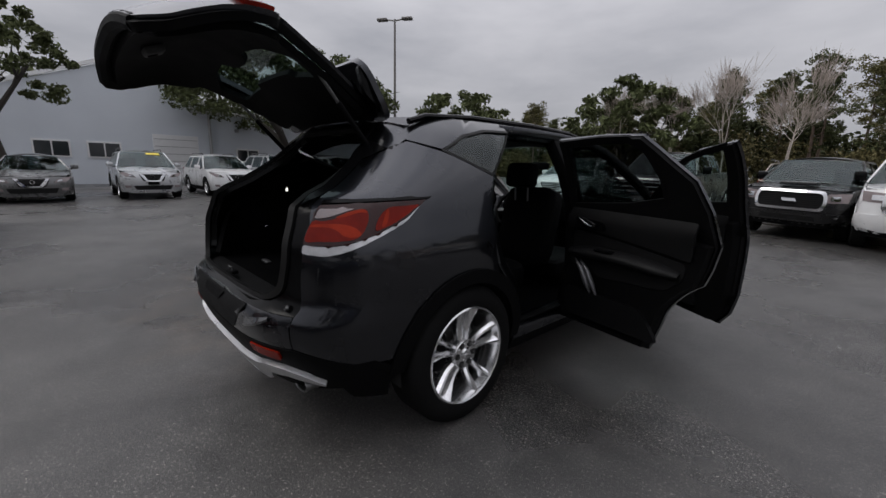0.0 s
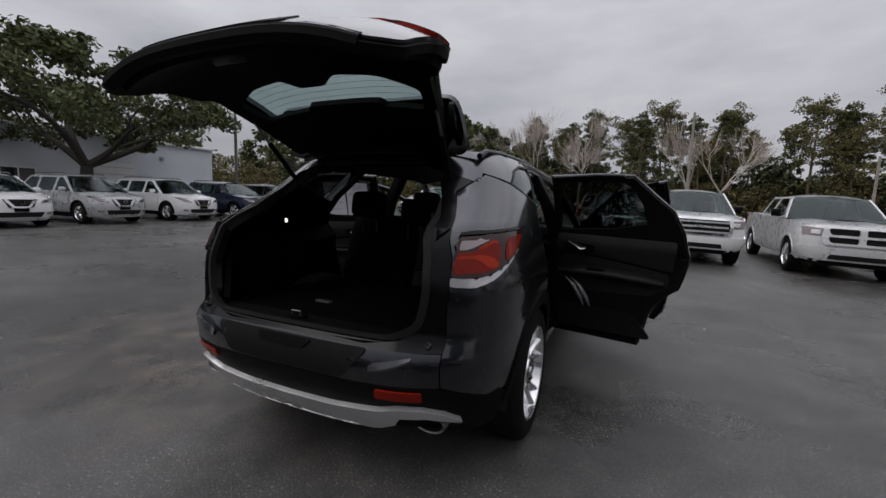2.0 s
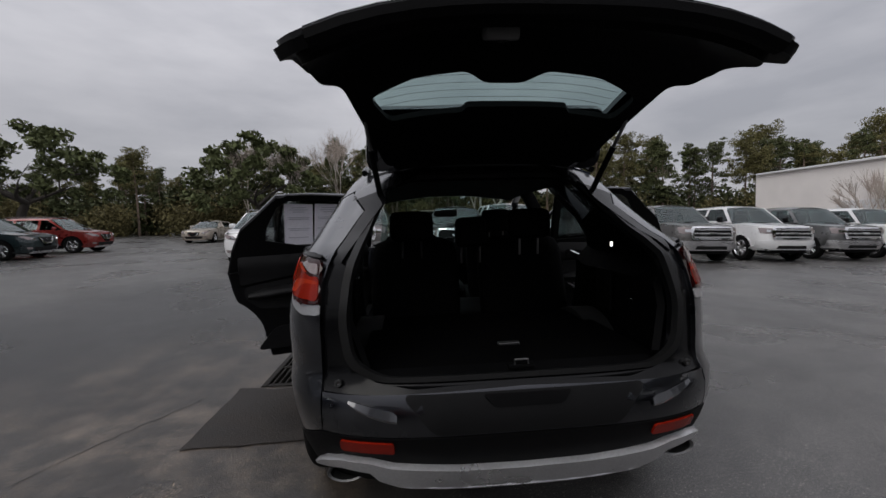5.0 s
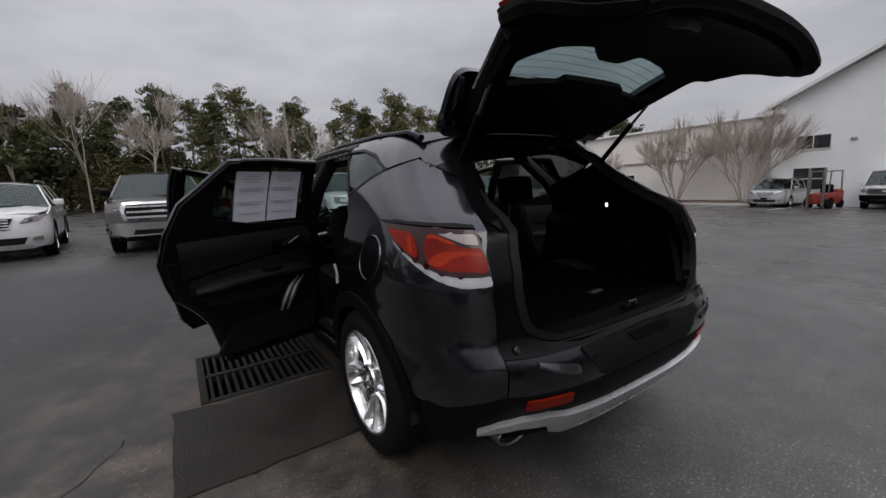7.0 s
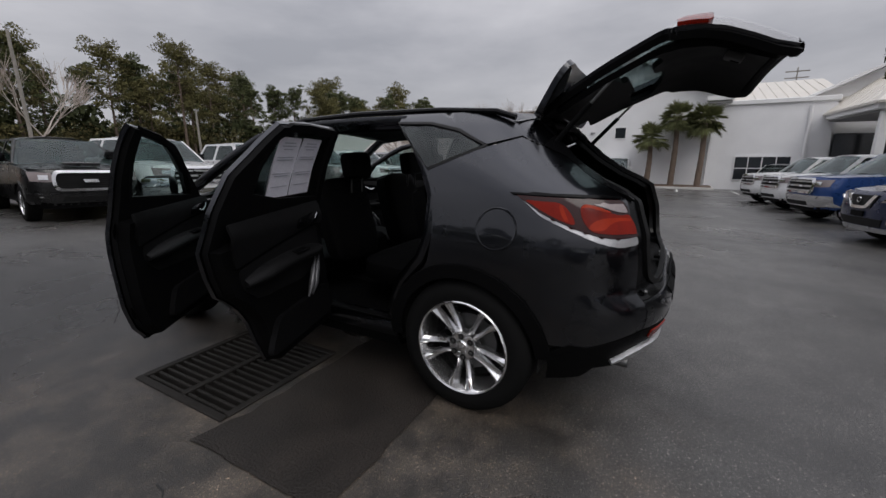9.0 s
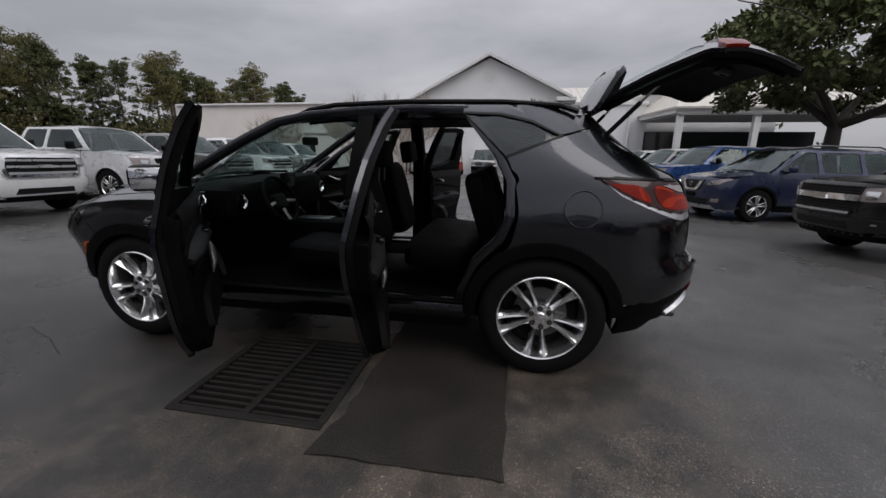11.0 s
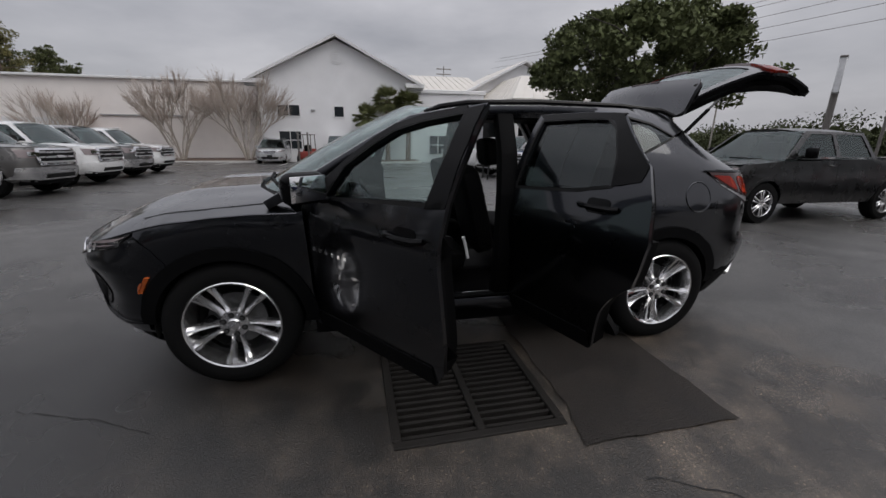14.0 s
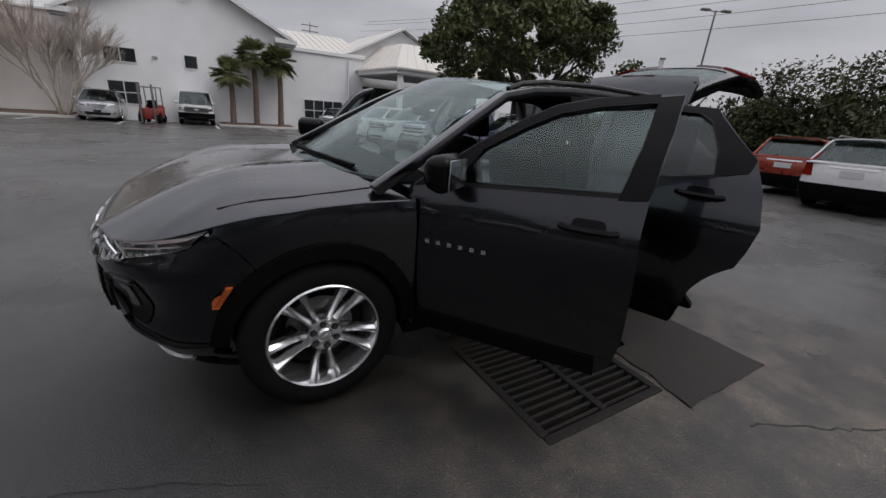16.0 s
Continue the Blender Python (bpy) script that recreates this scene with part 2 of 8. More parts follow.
def rounded(loop, r=0.04, n=4):
    """A closed loop with its corners rounded."""
    out = []
    m = len(loop)
    for i in range(m):
        p0, p, p1 = Vector(loop[i - 1]), Vector(loop[i]), Vector(loop[(i + 1) % m])
        d0, d1 = p0 - p, p1 - p
        k = min(r, d0.length * 0.45, d1.length * 0.45)
        a, b = p + d0.normalized() * k, p + d1.normalized() * k
        for j in range(n + 1):
            t = j / n
            q = a * (1 - t) ** 2 + p * 2 * t * (1 - t) + b * t * t
            out.append((q.x, q.y))
    return out


def flowing(loop, n=6):
    """A closed loop turned into one smooth curve through its points."""
    out, m = [], len(loop)
    for i in range(m):
        p0, p1, p2, p3 = (Vector(loop[(i + k) % m]) for k in (-1, 0, 1, 2))
        for j in range(n):
            t = j / n
            q = 0.5 * (2 * p1 + (p2 - p0) * t + (2 * p0 - 5 * p1 + 4 * p2 - p3) * t * t + (3 * p1 - p0 - 3 * p2 + p3) * t ** 3)
            out.append((q.x, q.y))
    return out


def arc(cx, cy, r, a0, a1, n=14):
    return [(cx + r * math.cos(radians(a0 + (a1 - a0) * i / n)), cy + r * math.sin(radians(a0 + (a1 - a0) * i / n))) for i in range(n + 1)]


from mathutils.geometry import delaunay_2d_cdt


def sheet(loop, place, holes=(), step=0.06, thick=0.0, lift=0.0, toward=None, bm=None):
    """A panel: a flat outline with holes, meshed and laid on a curved surface by place(u, v), then given thickness.
    toward: a direction that its outer side faces."""
    loops = [resample(list(loop), step)] + [resample(list(h), step) for h in holes]
    pts, edges = [], []
    for lp in loops:
        k = len(pts)
        pts += [Vector(p) for p in lp]
        edges += [(k + i, k + (i + 1) % len(lp)) for i in range(len(lp))]
    us, vs = [p[0] for p in loops[0]], [p[1] for p in loops[0]]
    u = min(us) + step * 0.5
    edge_pts = np.array([(p[0], p[1]) for lp in loops for p in lp])
    while u < max(us):
        v = min(vs) + step * 0.5
        while v < max(vs):
            if inside((u, v), loops[0]) and not any(inside((u, v), h) for h in loops[1:]):
                if np.min(np.abs(edge_pts - (u, v)).max(1)) > step * 0.4:
                    pts.append(Vector((u, v)))
            v += step
        u += step
    vo, _, fo, *_ = delaunay_2d_cdt(pts, edges, [], 0, 1e-6)
    b = bmesh.new()
    bv = [b.verts.new(place(p.x, p.y)) for p in vo]
    for f in fo:
        c = sum((vo[i] for i in f), Vector((0, 0))) / len(f)
        if inside((c.x, c.y), loops[0]) and not any(inside((c.x, c.y), h) for h in loops[1:]):
            b.faces.new([bv[i] for i in f])
    for v in [v for v in b.verts if not v.link_faces]:
        b.verts.remove(v)
    b.normal_update()
    if toward is not None:
        t = sum((f.normal * f.calc_area() for f in b.faces), Vector()).dot(Vector(toward))
    else:
        t = 1
    if t < 0:
        bmesh.ops.reverse_faces(b, faces=b.faces[:])
        b.normal_update()
    if lift:
        moves = [(v, v.normal.copy()) for v in b.verts]
        for v, n in moves:
            v.co += n * lift
    if thick:
        rim = [(e.verts[0], e.verts[1], e.link_loops[0].vert) for e in b.edges if len(e.link_faces) == 1]
        faces = b.faces[:]
        inner = {v: b.verts.new(v.co - v.normal * thick) for v in b.verts[:]}
        for f in faces:
            b.faces.new([inner[v] for v in reversed(f.verts)])
        for a, c, first in rim:
            if first is a:
                b.faces.new((c, a, inner[a], inner[c]))
            else:
                b.faces.new((a, c, inner[c], inner[a]))
    return join(bm, b) if bm is not None else b


def ribbon(points, width, thick, lift=0.0, up=(0, 0, 1), bm=None):
    """A flat strip along points, as a seam, a moulding or a stripe."""
    b = bm if bm is not None else bmesh.new()
    pts = [Vector(p) for p in points]
    rows = []
    for i, p in enumerate(pts):
        d = (pts[min(i + 1, len(pts) - 1)] - pts[max(i - 1, 0)]).normalized()
        n = Vector(up[i]) if isinstance(up, list) else Vector(up)
        s = d.cross(n).normalized() * width / 2
        n = s.cross(d).normalized()
        q = p + n * lift
        rows.append([b.verts.new(q - s), b.verts.new(q + s), b.verts.new(q + s + n * thick), b.verts.new(q - s + n * thick)])
    for a, c in zip(rows, rows[1:]):
        for k in range(4):
            b.faces.new((a[k], a[(k + 1) % 4], c[(k + 1) % 4], c[k]))
    b.faces.new(rows[0][::-1])
    b.faces.new(rows[-1])
    return b


def ground_z(x, y):
    """The lot: level round the drain, and falling or rising gently beyond."""
    r = math.hypot(x, y - 1)
    s = min(max((r - 3) / 5, 0), 1)
    s = s * s * (3 - 2 * s)
    k = min(1.0, 70.0 / max(r, 1))
    return s * (0.024 - (0.035 if x > 0 else 0.012) * x * k + 0.011 * y * k)

# ---- ground ----
def asphalt_mat():
    m = bpy.data.materials.new("wet_asphalt")
    m.use_nodes = True
    n, l = m.node_tree.nodes, m.node_tree.links
    b = n["Principled BSDF"]
    co = n.new("ShaderNodeTexCoord")

    def nz(scale, detail=4.0, rough=0.55):
        t = n.new("ShaderNodeTexNoise")
        t.inputs["Scale"].default_value, t.inputs["Detail"].default_value, t.inputs["Roughness"].default_value = scale, detail, rough
        l.new(co.outputs["Object"], t.inputs["Vector"])
        return t.outputs["Fac"]

    def ramp(src, p0, c0, p1, c1):
        r = n.new("ShaderNodeValToRGB")
        r.color_ramp.elements[0].position, r.color_ramp.elements[0].color = p0, (*c0, 1)
        r.color_ramp.elements[1].position, r.color_ramp.elements[1].color = p1, (*c1, 1)
        l.new(src, r.inputs[0])
        return r.outputs[0]

    def mixc(a, c, mode, fac):
        x = n.new("ShaderNodeMixRGB")
        x.blend_type = mode
        x.inputs[0].default_value = fac
        l.new(a, x.inputs[1])
        l.new(c, x.inputs[2])
        return x.outputs[0]

    base = ramp(nz(0.34, 6, 0.6), 0.30, (0.038, 0.0370, 0.0366), 0.70, (0.082, 0.0800, 0.0788))
    mid = ramp(nz(1.7, 6, 0.6), 0.3, (0.66, 0.66, 0.66), 0.7, (1.2, 1.2, 1.19))
    grit = ramp(nz(120, 4, 0.7), 0.36, (0.45, 0.45, 0.45), 0.68, (1.75, 1.73, 1.7))
    c = mixc(mixc(base, mid, "MULTIPLY", 1), grit, "MULTIPLY", 0.9)
    vo = n.new("ShaderNodeTexVoronoi")
    vo.inputs["Scale"].default_value = 95
    l.new(co.outputs["Object"], vo.inputs["Vector"])
    peb = ramp(vo.outputs["Distance"], 0.10, (2.8, 2.7, 2.55), 0.24, (0.94, 0.94, 0.94))
    c = mixc(c, peb, "MULTIPLY", 0.62)
    # pale chips and dull smears of oil and dust
    chips = ramp(nz(70, 2, 0.8), 0.58, (0.90, 0.90, 0.90), 0.67, (4.2, 4.1, 3.9))
    c = mixc(c, chips, "MULTIPLY", 1.0)
    smear = ramp(nz(6.5, 5, 0.7), 0.36, (0.72, 0.72, 0.72), 0.66, (1.16, 1.15, 1.13))
    c = mixc(c, smear, "MULTIPLY", 0.85)
    # darker stretch along the car's left front, with an uneven edge
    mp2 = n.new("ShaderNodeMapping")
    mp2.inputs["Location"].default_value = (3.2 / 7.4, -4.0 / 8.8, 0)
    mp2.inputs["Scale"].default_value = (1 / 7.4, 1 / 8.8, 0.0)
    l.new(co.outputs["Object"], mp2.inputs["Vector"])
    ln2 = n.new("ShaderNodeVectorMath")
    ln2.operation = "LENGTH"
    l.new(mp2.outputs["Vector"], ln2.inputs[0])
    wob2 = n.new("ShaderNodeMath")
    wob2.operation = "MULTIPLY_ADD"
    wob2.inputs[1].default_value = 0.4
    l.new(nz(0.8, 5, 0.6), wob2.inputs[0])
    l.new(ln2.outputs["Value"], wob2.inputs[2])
    dark_stretch = ramp(wob2.outputs[0], 0.54, (0.12, 0.115, 0.111), 0.84, (1, 1, 1))
    c = mixc(c, dark_stretch, "MULTIPLY", 1)
    # brown silt and exposed stone round the drain, fading out unevenly
    mp = n.new("ShaderNodeMapping")
    mp.inputs["Location"].default_value = (1.90 / 3.8, -1.05 / 3.8, 0)
    mp.inputs["Scale"].default_value = (1 / 3.8, 1 / 3.8, 0.0)
    l.new(co.outputs["Object"], mp.inputs["Vector"])
    ln = n.new("ShaderNodeVectorMath")
    ln.operation = "LENGTH"
    l.new(mp.outputs["Vector"], ln.inputs[0])
    wob = n.new("ShaderNodeMath")
    wob.operation = "MULTIPLY_ADD"
    wob.inputs[1].default_value = 0.5
    l.new(nz(1.6, 5, 0.6), wob.inputs[0])
    l.new(ln.outputs["Value"], wob.inputs[2])
    mask = ramp(wob.outputs[0], 0.46, (1, 1, 1), 0.92, (0, 0, 0))
    silt = ramp(nz(2.6, 6, 0.65), 0.44, (0.030, 0.024, 0.0185), 0.68, (0.19, 0.153, 0.118))
    silt = mixc(silt, grit, "MULTIPLY", 1.0)
    flecks = n.new("ShaderNodeTexVoronoi")
    flecks.inputs["Scale"].default_value = 46
    l.new(co.outputs["Object"], flecks.inputs["Vector"])
    silt = mixc(silt, ramp(flecks.outputs["Distance"], 0.12, (3.0, 2.8, 2.5), 0.26, (0.9, 0.9, 0.9)), "MULTIPLY", 0.8)
    silt = mixc(mixc(silt, chips, "MULTIPLY", 0.6), dark_stretch, "MULTIPLY", 0.7)
    mx = n.new("ShaderNodeMixRGB")
    l.new(mask, mx.inputs[0])
    l.new(c, mx.inputs[1])
    l.new(silt, mx.inputs[2])
    c = mx.outputs[0]
    l.new(c, b.inputs["Base Color"])
    wet = ramp(nz(0.45, 4), 0.36, (0.22, 0.22, 0.22), 0.66, (0.44, 0.44, 0.44))
    l.new(wet, b.inputs["Roughness"])
    b.inputs["Specular IOR Level"].default_value = 0.72
    bp = n.new("ShaderNodeBump")
    bp.inputs["Strength"].default_value, bp.inputs["Distance"].default_value = 0.36, 0.005
    l.new(grit, bp.inputs["Height"])
    l.new(bp.outputs[0], b.inputs["Normal"])
    return m


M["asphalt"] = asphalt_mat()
DRAIN = (-1.67, -0.78, 1.10, 2.02)  # x0, x1, y0, y1 of the drain's pit


def ground_sheet():
    """One sheet, fine round the car and coarse far off, with the drain's pit left open."""
    b = bmesh.new()
    x0, x1, y0, y1 = DRAIN

    def lines(a, c, far):
        near = list(np.linspace(a - 9, a, 19)) + list(np.linspace(a, c, 3)[1:]) + list(np.linspace(c, c + 9, 19)[1:])
        out = [near[0] - s for s in (3, 8, 16, 30, 60, 110, 200, far)][::-1] + near + [near[-1] + s for s in (3, 8, 16, 30, 60, 110, 200, far)]
        return out

    xs, ys = lines(x0, x1, 900), lines(y0, y1, 900)
    grid = {(i, j): b.verts.new((x, y, ground_z(x, y))) for i, x in enumerate(xs) for j, y in enumerate(ys)}
    for i in range(len(xs) - 1):
        for j in range(len(ys) - 1):
            if x0 - 1e-6 <= xs[i] and xs[i + 1] <= x1 + 1e-6 and y0 - 1e-6 <= ys[j] and ys[j + 1] <= y1 + 1e-6:
                continue
            b.faces.new((grid[i, j], grid[i + 1, j], grid[i + 1, j + 1], grid[i, j + 1]))
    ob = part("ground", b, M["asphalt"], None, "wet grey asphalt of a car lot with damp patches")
    return tagged(ob, category="ground", kind="structure")


ground = ground_sheet()

# ---- the grey sport utility vehicle with its doors and tailgate open ----
# x to its right, y ahead, z up, from the middle of the rear axle on the ground
WHEELBASE = 2.863
half_w = table([0.20, 0.27, 0.34, 0.46, 0.60, 0.80, 0.90, 1.00, 1.12, 1.22, 1.35, 1.50, 1.60, 1.66, 1.72],
               [0.84, 0.87, 0.892, 0.922, 0.940, 0.956, 0.963, 0.961, 0.926, 0.898, 0.853, 0.782, 0.715, 0.640, 0.50], 0.025)
rear_y = table([0.26, 0.34, 0.48, 0.62, 0.71, 0.740, 0.765, 0.90, 1.04, 1.20, 1.235, 1.28, 1.40, 1.60, 1.68],
               [-0.78, -0.85, -0.93, -0.985, -0.985, -0.965, -0.925, -0.920, -0.910, -0.860, -0.815, -0.700, -0.51, -0.285, -0.20], 0.02)
front_y = table([0.20, 0.30, 0.45, 0.60, 0.80, 0.92, 1.00, 1.10],
                [3.53, 3.63, 3.73, 3.76, 3.75, 3.70, 3.60, 3.38], 0.03)
NR, NF = 3.8, 3.0


def side_x(y, z):
    """Half width of the body at a place along it and a height."""
    a = half_w(z)
    yr = rear_y(z)
    y0 = yr + 0.93
    if y < y0:
        return a * max(1 - min((y0 - y) / 0.93, 1) ** NR, 0.0) ** (1 / NR)
    yf = front_y(z)
    y1 = yf - 0.75
    if y > y1:
        return a * max(1 - min((y - y1) / 0.75, 1) ** NF, 0.0) ** (1 / NF)
    return a


def rear_at(x, z):
    """Where the rear of the body lies at a place across it."""
    a = half_w(z)
    return rear_y(z) + 0.93 - 0.93 * max(1 - min(abs(x) / a, 1) ** NR, 0.0) ** (1 / NR)


def front_at(x, z):
    a = half_w(z)
    return front_y(z) - 0.75 + 0.75 * max(1 - min(abs(x) / a, 1) ** NF, 0.0) ** (1 / NF)


# the way round the rear corner, as one length s: 0 at the middle of the tail, larger towards the wheel
_th = np.linspace(0, math.pi / 2, 400)
_cx, _cy = 0.96 * np.sin(_th) ** (2 / NR), 0.93 * np.cos(_th) ** (2 / NR)
_arc = np.r_[0, np.cumsum(np.hypot(np.diff(_cx), np.diff(_cy)))]


def round_rear(s, z):
    th = float(np.interp(abs(s), _arc, _th))
    a = half_w(z)
    over = max(abs(s) - _arc[-1], 0)
    x = a * math.sin(th) ** (2 / NR) * (1 if s >= 0 else -1)
    return Vector((x, rear_y(z) + 0.93 - 0.93 * math.cos(th) ** (2 / NR) + over, z))


def s_of_x(x, z):
    th = math.asin(min((abs(x) / half_w(z)), 1) ** (NR / 2))
    return math.copysign(float(np.interp(th, _th, _arc)), x)


def s_of_y(y, z):
    d = (rear_y(z) + 0.93 - y) / 0.93
    if d <= 0:
        return float(_arc[-1] - d * 0.93)
    th = math.acos(min(d, 1) ** (NR / 2))
    return float(np.interp(th, _th, _arc))


# the way round the nose, in the same manner
_fx, _fy = 0.96 * np.sin(_th) ** (2 / NF), 0.75 * np.cos(_th) ** (2 / NF)
_farc = np.r_[0, np.cumsum(np.hypot(np.diff(_fx), np.diff(_fy)))]


def round_front(s, z):
    th = float(np.interp(abs(s), _farc, _th))
    over = max(abs(s) - _farc[-1], 0)
    x = half_w(z) * math.sin(th) ** (2 / NF) * (1 if s >= 0 else -1)
    return Vector((x, front_y(z) - 0.75 + 0.75 * math.cos(th) ** (2 / NF) - over, z))


def f_loop(pts):
    """Points given as ('x', x, z) or ('y', y, z), as lengths round the nose."""
    out = []
    for kind, v, z in pts:
        if kind == "x":
            th = math.asin(min(abs(v) / half_w(z), 1) ** (NF / 2))
        else:
            d = (v - front_y(z) + 0.75) / 0.75
            if d <= 0:
                out.append((float(_farc[-1] - d * 0.75), z))
                continue
            th = math.acos(min(d, 1) ** (NF / 2))
        out.append((float(np.interp(th, _th, _farc)), z))
    return out


def on_side(sign):
    return lambda y, z: Vector((sign * side_x(y, z), y, z))


def s_loop(pts):
    """Points given as ('x', x, z) or ('y', y, z), as lengths round the rear."""
    return [((s_of_x(p[1], p[2]) if p[0] == "x" else s_of_y(p[1], p[2])), p[2]) for p in pts]


car = thing("sport_utility_vehicle", pose(0, 0, 0), "dark grey SUV with all doors and tailgate wide open", "car")
body = part("body", box(0.5, 1.2, 0.12, (0, 1.43, 0.36), 0.03), M["plastic"], car)

ARCH_R, HUB_Z = 0.425, 0.383
# dark floor pan between the wheels, with the ends tucked up to the bumpers
pan = box(1.06, 3.55, 0.05, (0, 1.43, 0.260), 0.02)
box(1.60, 1.90, 0.05, (0, 1.43, 0.245), 0.02, bm=pan)
part("floor_pan", pan, M["plastic"], car, "dark underbody")


def arch(yc, a0, a1, r=ARCH_R, n=16):
    return arc(yc, HUB_Z, r, a0, a1, n)


REAR_CUT = [(0.455, 0.40)] + arch(0, 22, 58, 0.455, 5) + [(0.195, 0.86), (0.165, 1.0), (0.185, 1.18), (0.245, 1.335)]


hood_z = lambda x, y: 1.125 - 0.050 * max(y - 2.7, 0) - 0.48 * max(y - 3.1, 0) ** 1.6 - (0.055 + 0.05 * max(y - 2.9, 0)) * (abs(x) / 0.85) ** 4 + 0.016 * math.exp(-((abs(x) - 0.45 - 0.06 * (y - 3)) / 0.09) ** 2)


def hood_edge_x(y):
    """Half width of the bonnet where it meets the flank."""
    x = 0.9
    for _ in range(12):
        x = side_x(y, hood_z(x, y) - 0.004)
    return x


def hood_edge_y(x):
    """Where the bonnet meets the nose."""
    y = 3.6
    for _ in range(12):
        y = front_at(x, hood_z(x, y) - 0.004)
    return y


def build_side(sign):
    """The fixed panels of one flank."""
    place = on_side(sign)
    out = (sign, 0, 0)
    rear_place = lambda s, z: round_rear(s * sign, z)
    # quarter panel, from the door cut round the wheel to the tail corner
    loop = [(s_of_y(y, z), z) for y, z in
            [(0.455, 0.34)] + arch(0, 5, 165, ARCH_R + 0.03) + [(-0.62, 0.50)]]
    loop += [(s_of_x(0.735, z), z) for z in (0.60, 0.70, 0.80, 0.90, 1.02)]
    loop += [(s_of_x(0.73, 1.12), 1.12), (s_of_x(0.69, 1.24), 1.24), (s_of_x(0.60, 1.40), 1.40)]
    loop += [(s_of_y(y, z), z) for y, z in [(-0.215, 1.500), (-0.07, 1.455)] + REAR_CUT[::-1]]
    quarter = part("quarter_panel", sheet(loop, rear_place, thick=0.02, step=0.05, toward=out), M["paint"], car)
    # dark cladding round the wheel
    lip = arch(0, -2, 176, ARCH_R + 0.055, 20)
    inner = arch(0, 176, -2, ARCH_R - 0.02, 20)
    part("arch_cladding", sheet([(s_of_y(y, z), z) for y, z in lip + inner], rear_place, thick=0.03, lift=0.012, step=0.05, toward=out), M["plastic"], car)
    # roof side behind the rear window
    loop = [(0.525, 1.605), (0.30, 1.592), (0.12, 1.55), (-0.06, 1.468), (-0.215, 1.510), (-0.30, 1.45), (-0.33, 1.54), (-0.25, 1.625), (0.0, 1.642), (0.525, 1.648)]
    part("roof_side", sheet([(s_of_y(y, z), z) for y, z in loop], rear_place, thick=0.015, step=0.05, toward=out), M["paint"], car)
    # tail pillar cover, glossy black, beside the tailgate
    loop = [(s_of_x(0.593, 1.405), 1.405), (s_of_x(0.682, 1.24), 1.24), (s_of_x(0.655, 1.20), 1.20), (s_of_x(0.50, 1.45), 1.45), (s_of_x(0.47, 1.60), 1.60), (s_of_y(-0.33, 1.54), 1.54), (s_of_y(-0.30, 1.455), 1.455), (s_of_y(-0.225, 1.502), 1.502)]
    part("pillar_cover", sheet(loop, rear_place, thick=0.012, step=0.05, toward=(sign, -1, 0)), M["paint_black"], car)
    # rear quarter window
    loop = [(0.515, 1.590), (0.30, 1.580), (0.12, 1.538), (-0.045, 1.462), (0.255, 1.348)]
    qw = part("quarter_window", sheet(loop, place, thick=0.005, lift=-0.006, step=0.05, toward=out), M["glass_dark"], car, "dark privacy glass")
    ring = [(0.535, 1.603), (0.30, 1.594), (0.11, 1.550), (-0.068, 1.460), (0.243, 1.334)]
    part("window_seal", sheet(ring, place, holes=[loop], thick=0.012, lift=0.003, step=0.06, toward=out), M["seal"], qw)
    # fender, from the door cut to the seam below the headlamp
    loop = [(2.395, 0.34), (2.408, 0.6), (2.42, 0.9), (2.43, 1.045)] + [(y, hood_z(hood_edge_x(y), y) - 0.006) for y in (2.50, 2.62, 2.75, 2.88, 3.0, 3.1, 3.18, 3.235, 3.28)] + [(3.286, 0.935), (3.21, 0.865), (3.15, 0.785)] + arch(WHEELBASE, 52, 178, ARCH_R + 0.03)
    part("fender", sheet(loop, place, thick=0.02, step=0.05, toward=out), M["paint"], car)
    lip = arch(WHEELBASE, 4, 182, ARCH_R + 0.055, 20)
    inner = arch(WHEELBASE, 182, 4, ARCH_R - 0.02, 20)
    part("arch_cladding", sheet(lip + inner, place, thick=0.03, lift=0.012, step=0.05, toward=out), M["plastic"], car)
    def fr(v, z):
        """The nose, with a ridge under the lamp and a hollow below it."""
        p = round_front(v * sign, z)
        d = Vector((p.x, 0.9, 0)).normalized()
        near = math.exp(-((abs(p.x) - 0.74) / 0.16) ** 2)
        fade = min(max((p.y - 3.24) / 0.22, 0.0), 1.0)
        return p + d * (fade * 0.020 * math.exp(-((z - 0.765) / 0.045) ** 2) - 0.050 * near * math.exp(-((z - 0.58) / 0.11) ** 2))
    # bumper skin from the seam round to the grille
    loop = f_loop([("y", 3.288, 0.934), ("y", 3.212, 0.862), ("y", 3.152, 0.782)] + [("y", y, z) for y, z in arch(WHEELBASE, 48, 6, ARCH_R + 0.03, 7)] + [("y", 3.335, 0.36), ("x", 0.86, 0.335), ("x", 0.70, 0.34), ("x", 0.62, 0.42), ("x", 0.66, 0.52), ("x", 0.60, 0.60), ("x", 0.575, 0.70), ("x", 0.60, 0.785), ("x", 0.78, 0.822), ("y", 3.38, 0.868)])
    part("bumper_cheek", sheet(loop, fr, thick=0.02, step=0.04, toward=(sign, 1, 0)), M["paint"], car)
    part("side_marker", sheet(f_loop([("y", 3.298, 0.615), ("y", 3.322, 0.615), ("y", 3.264, 0.708), ("y", 3.238, 0.708)]), fr, thick=0.02, lift=0.018, step=0.03, toward=out), M["amber"], car, "amber side marker lamp")
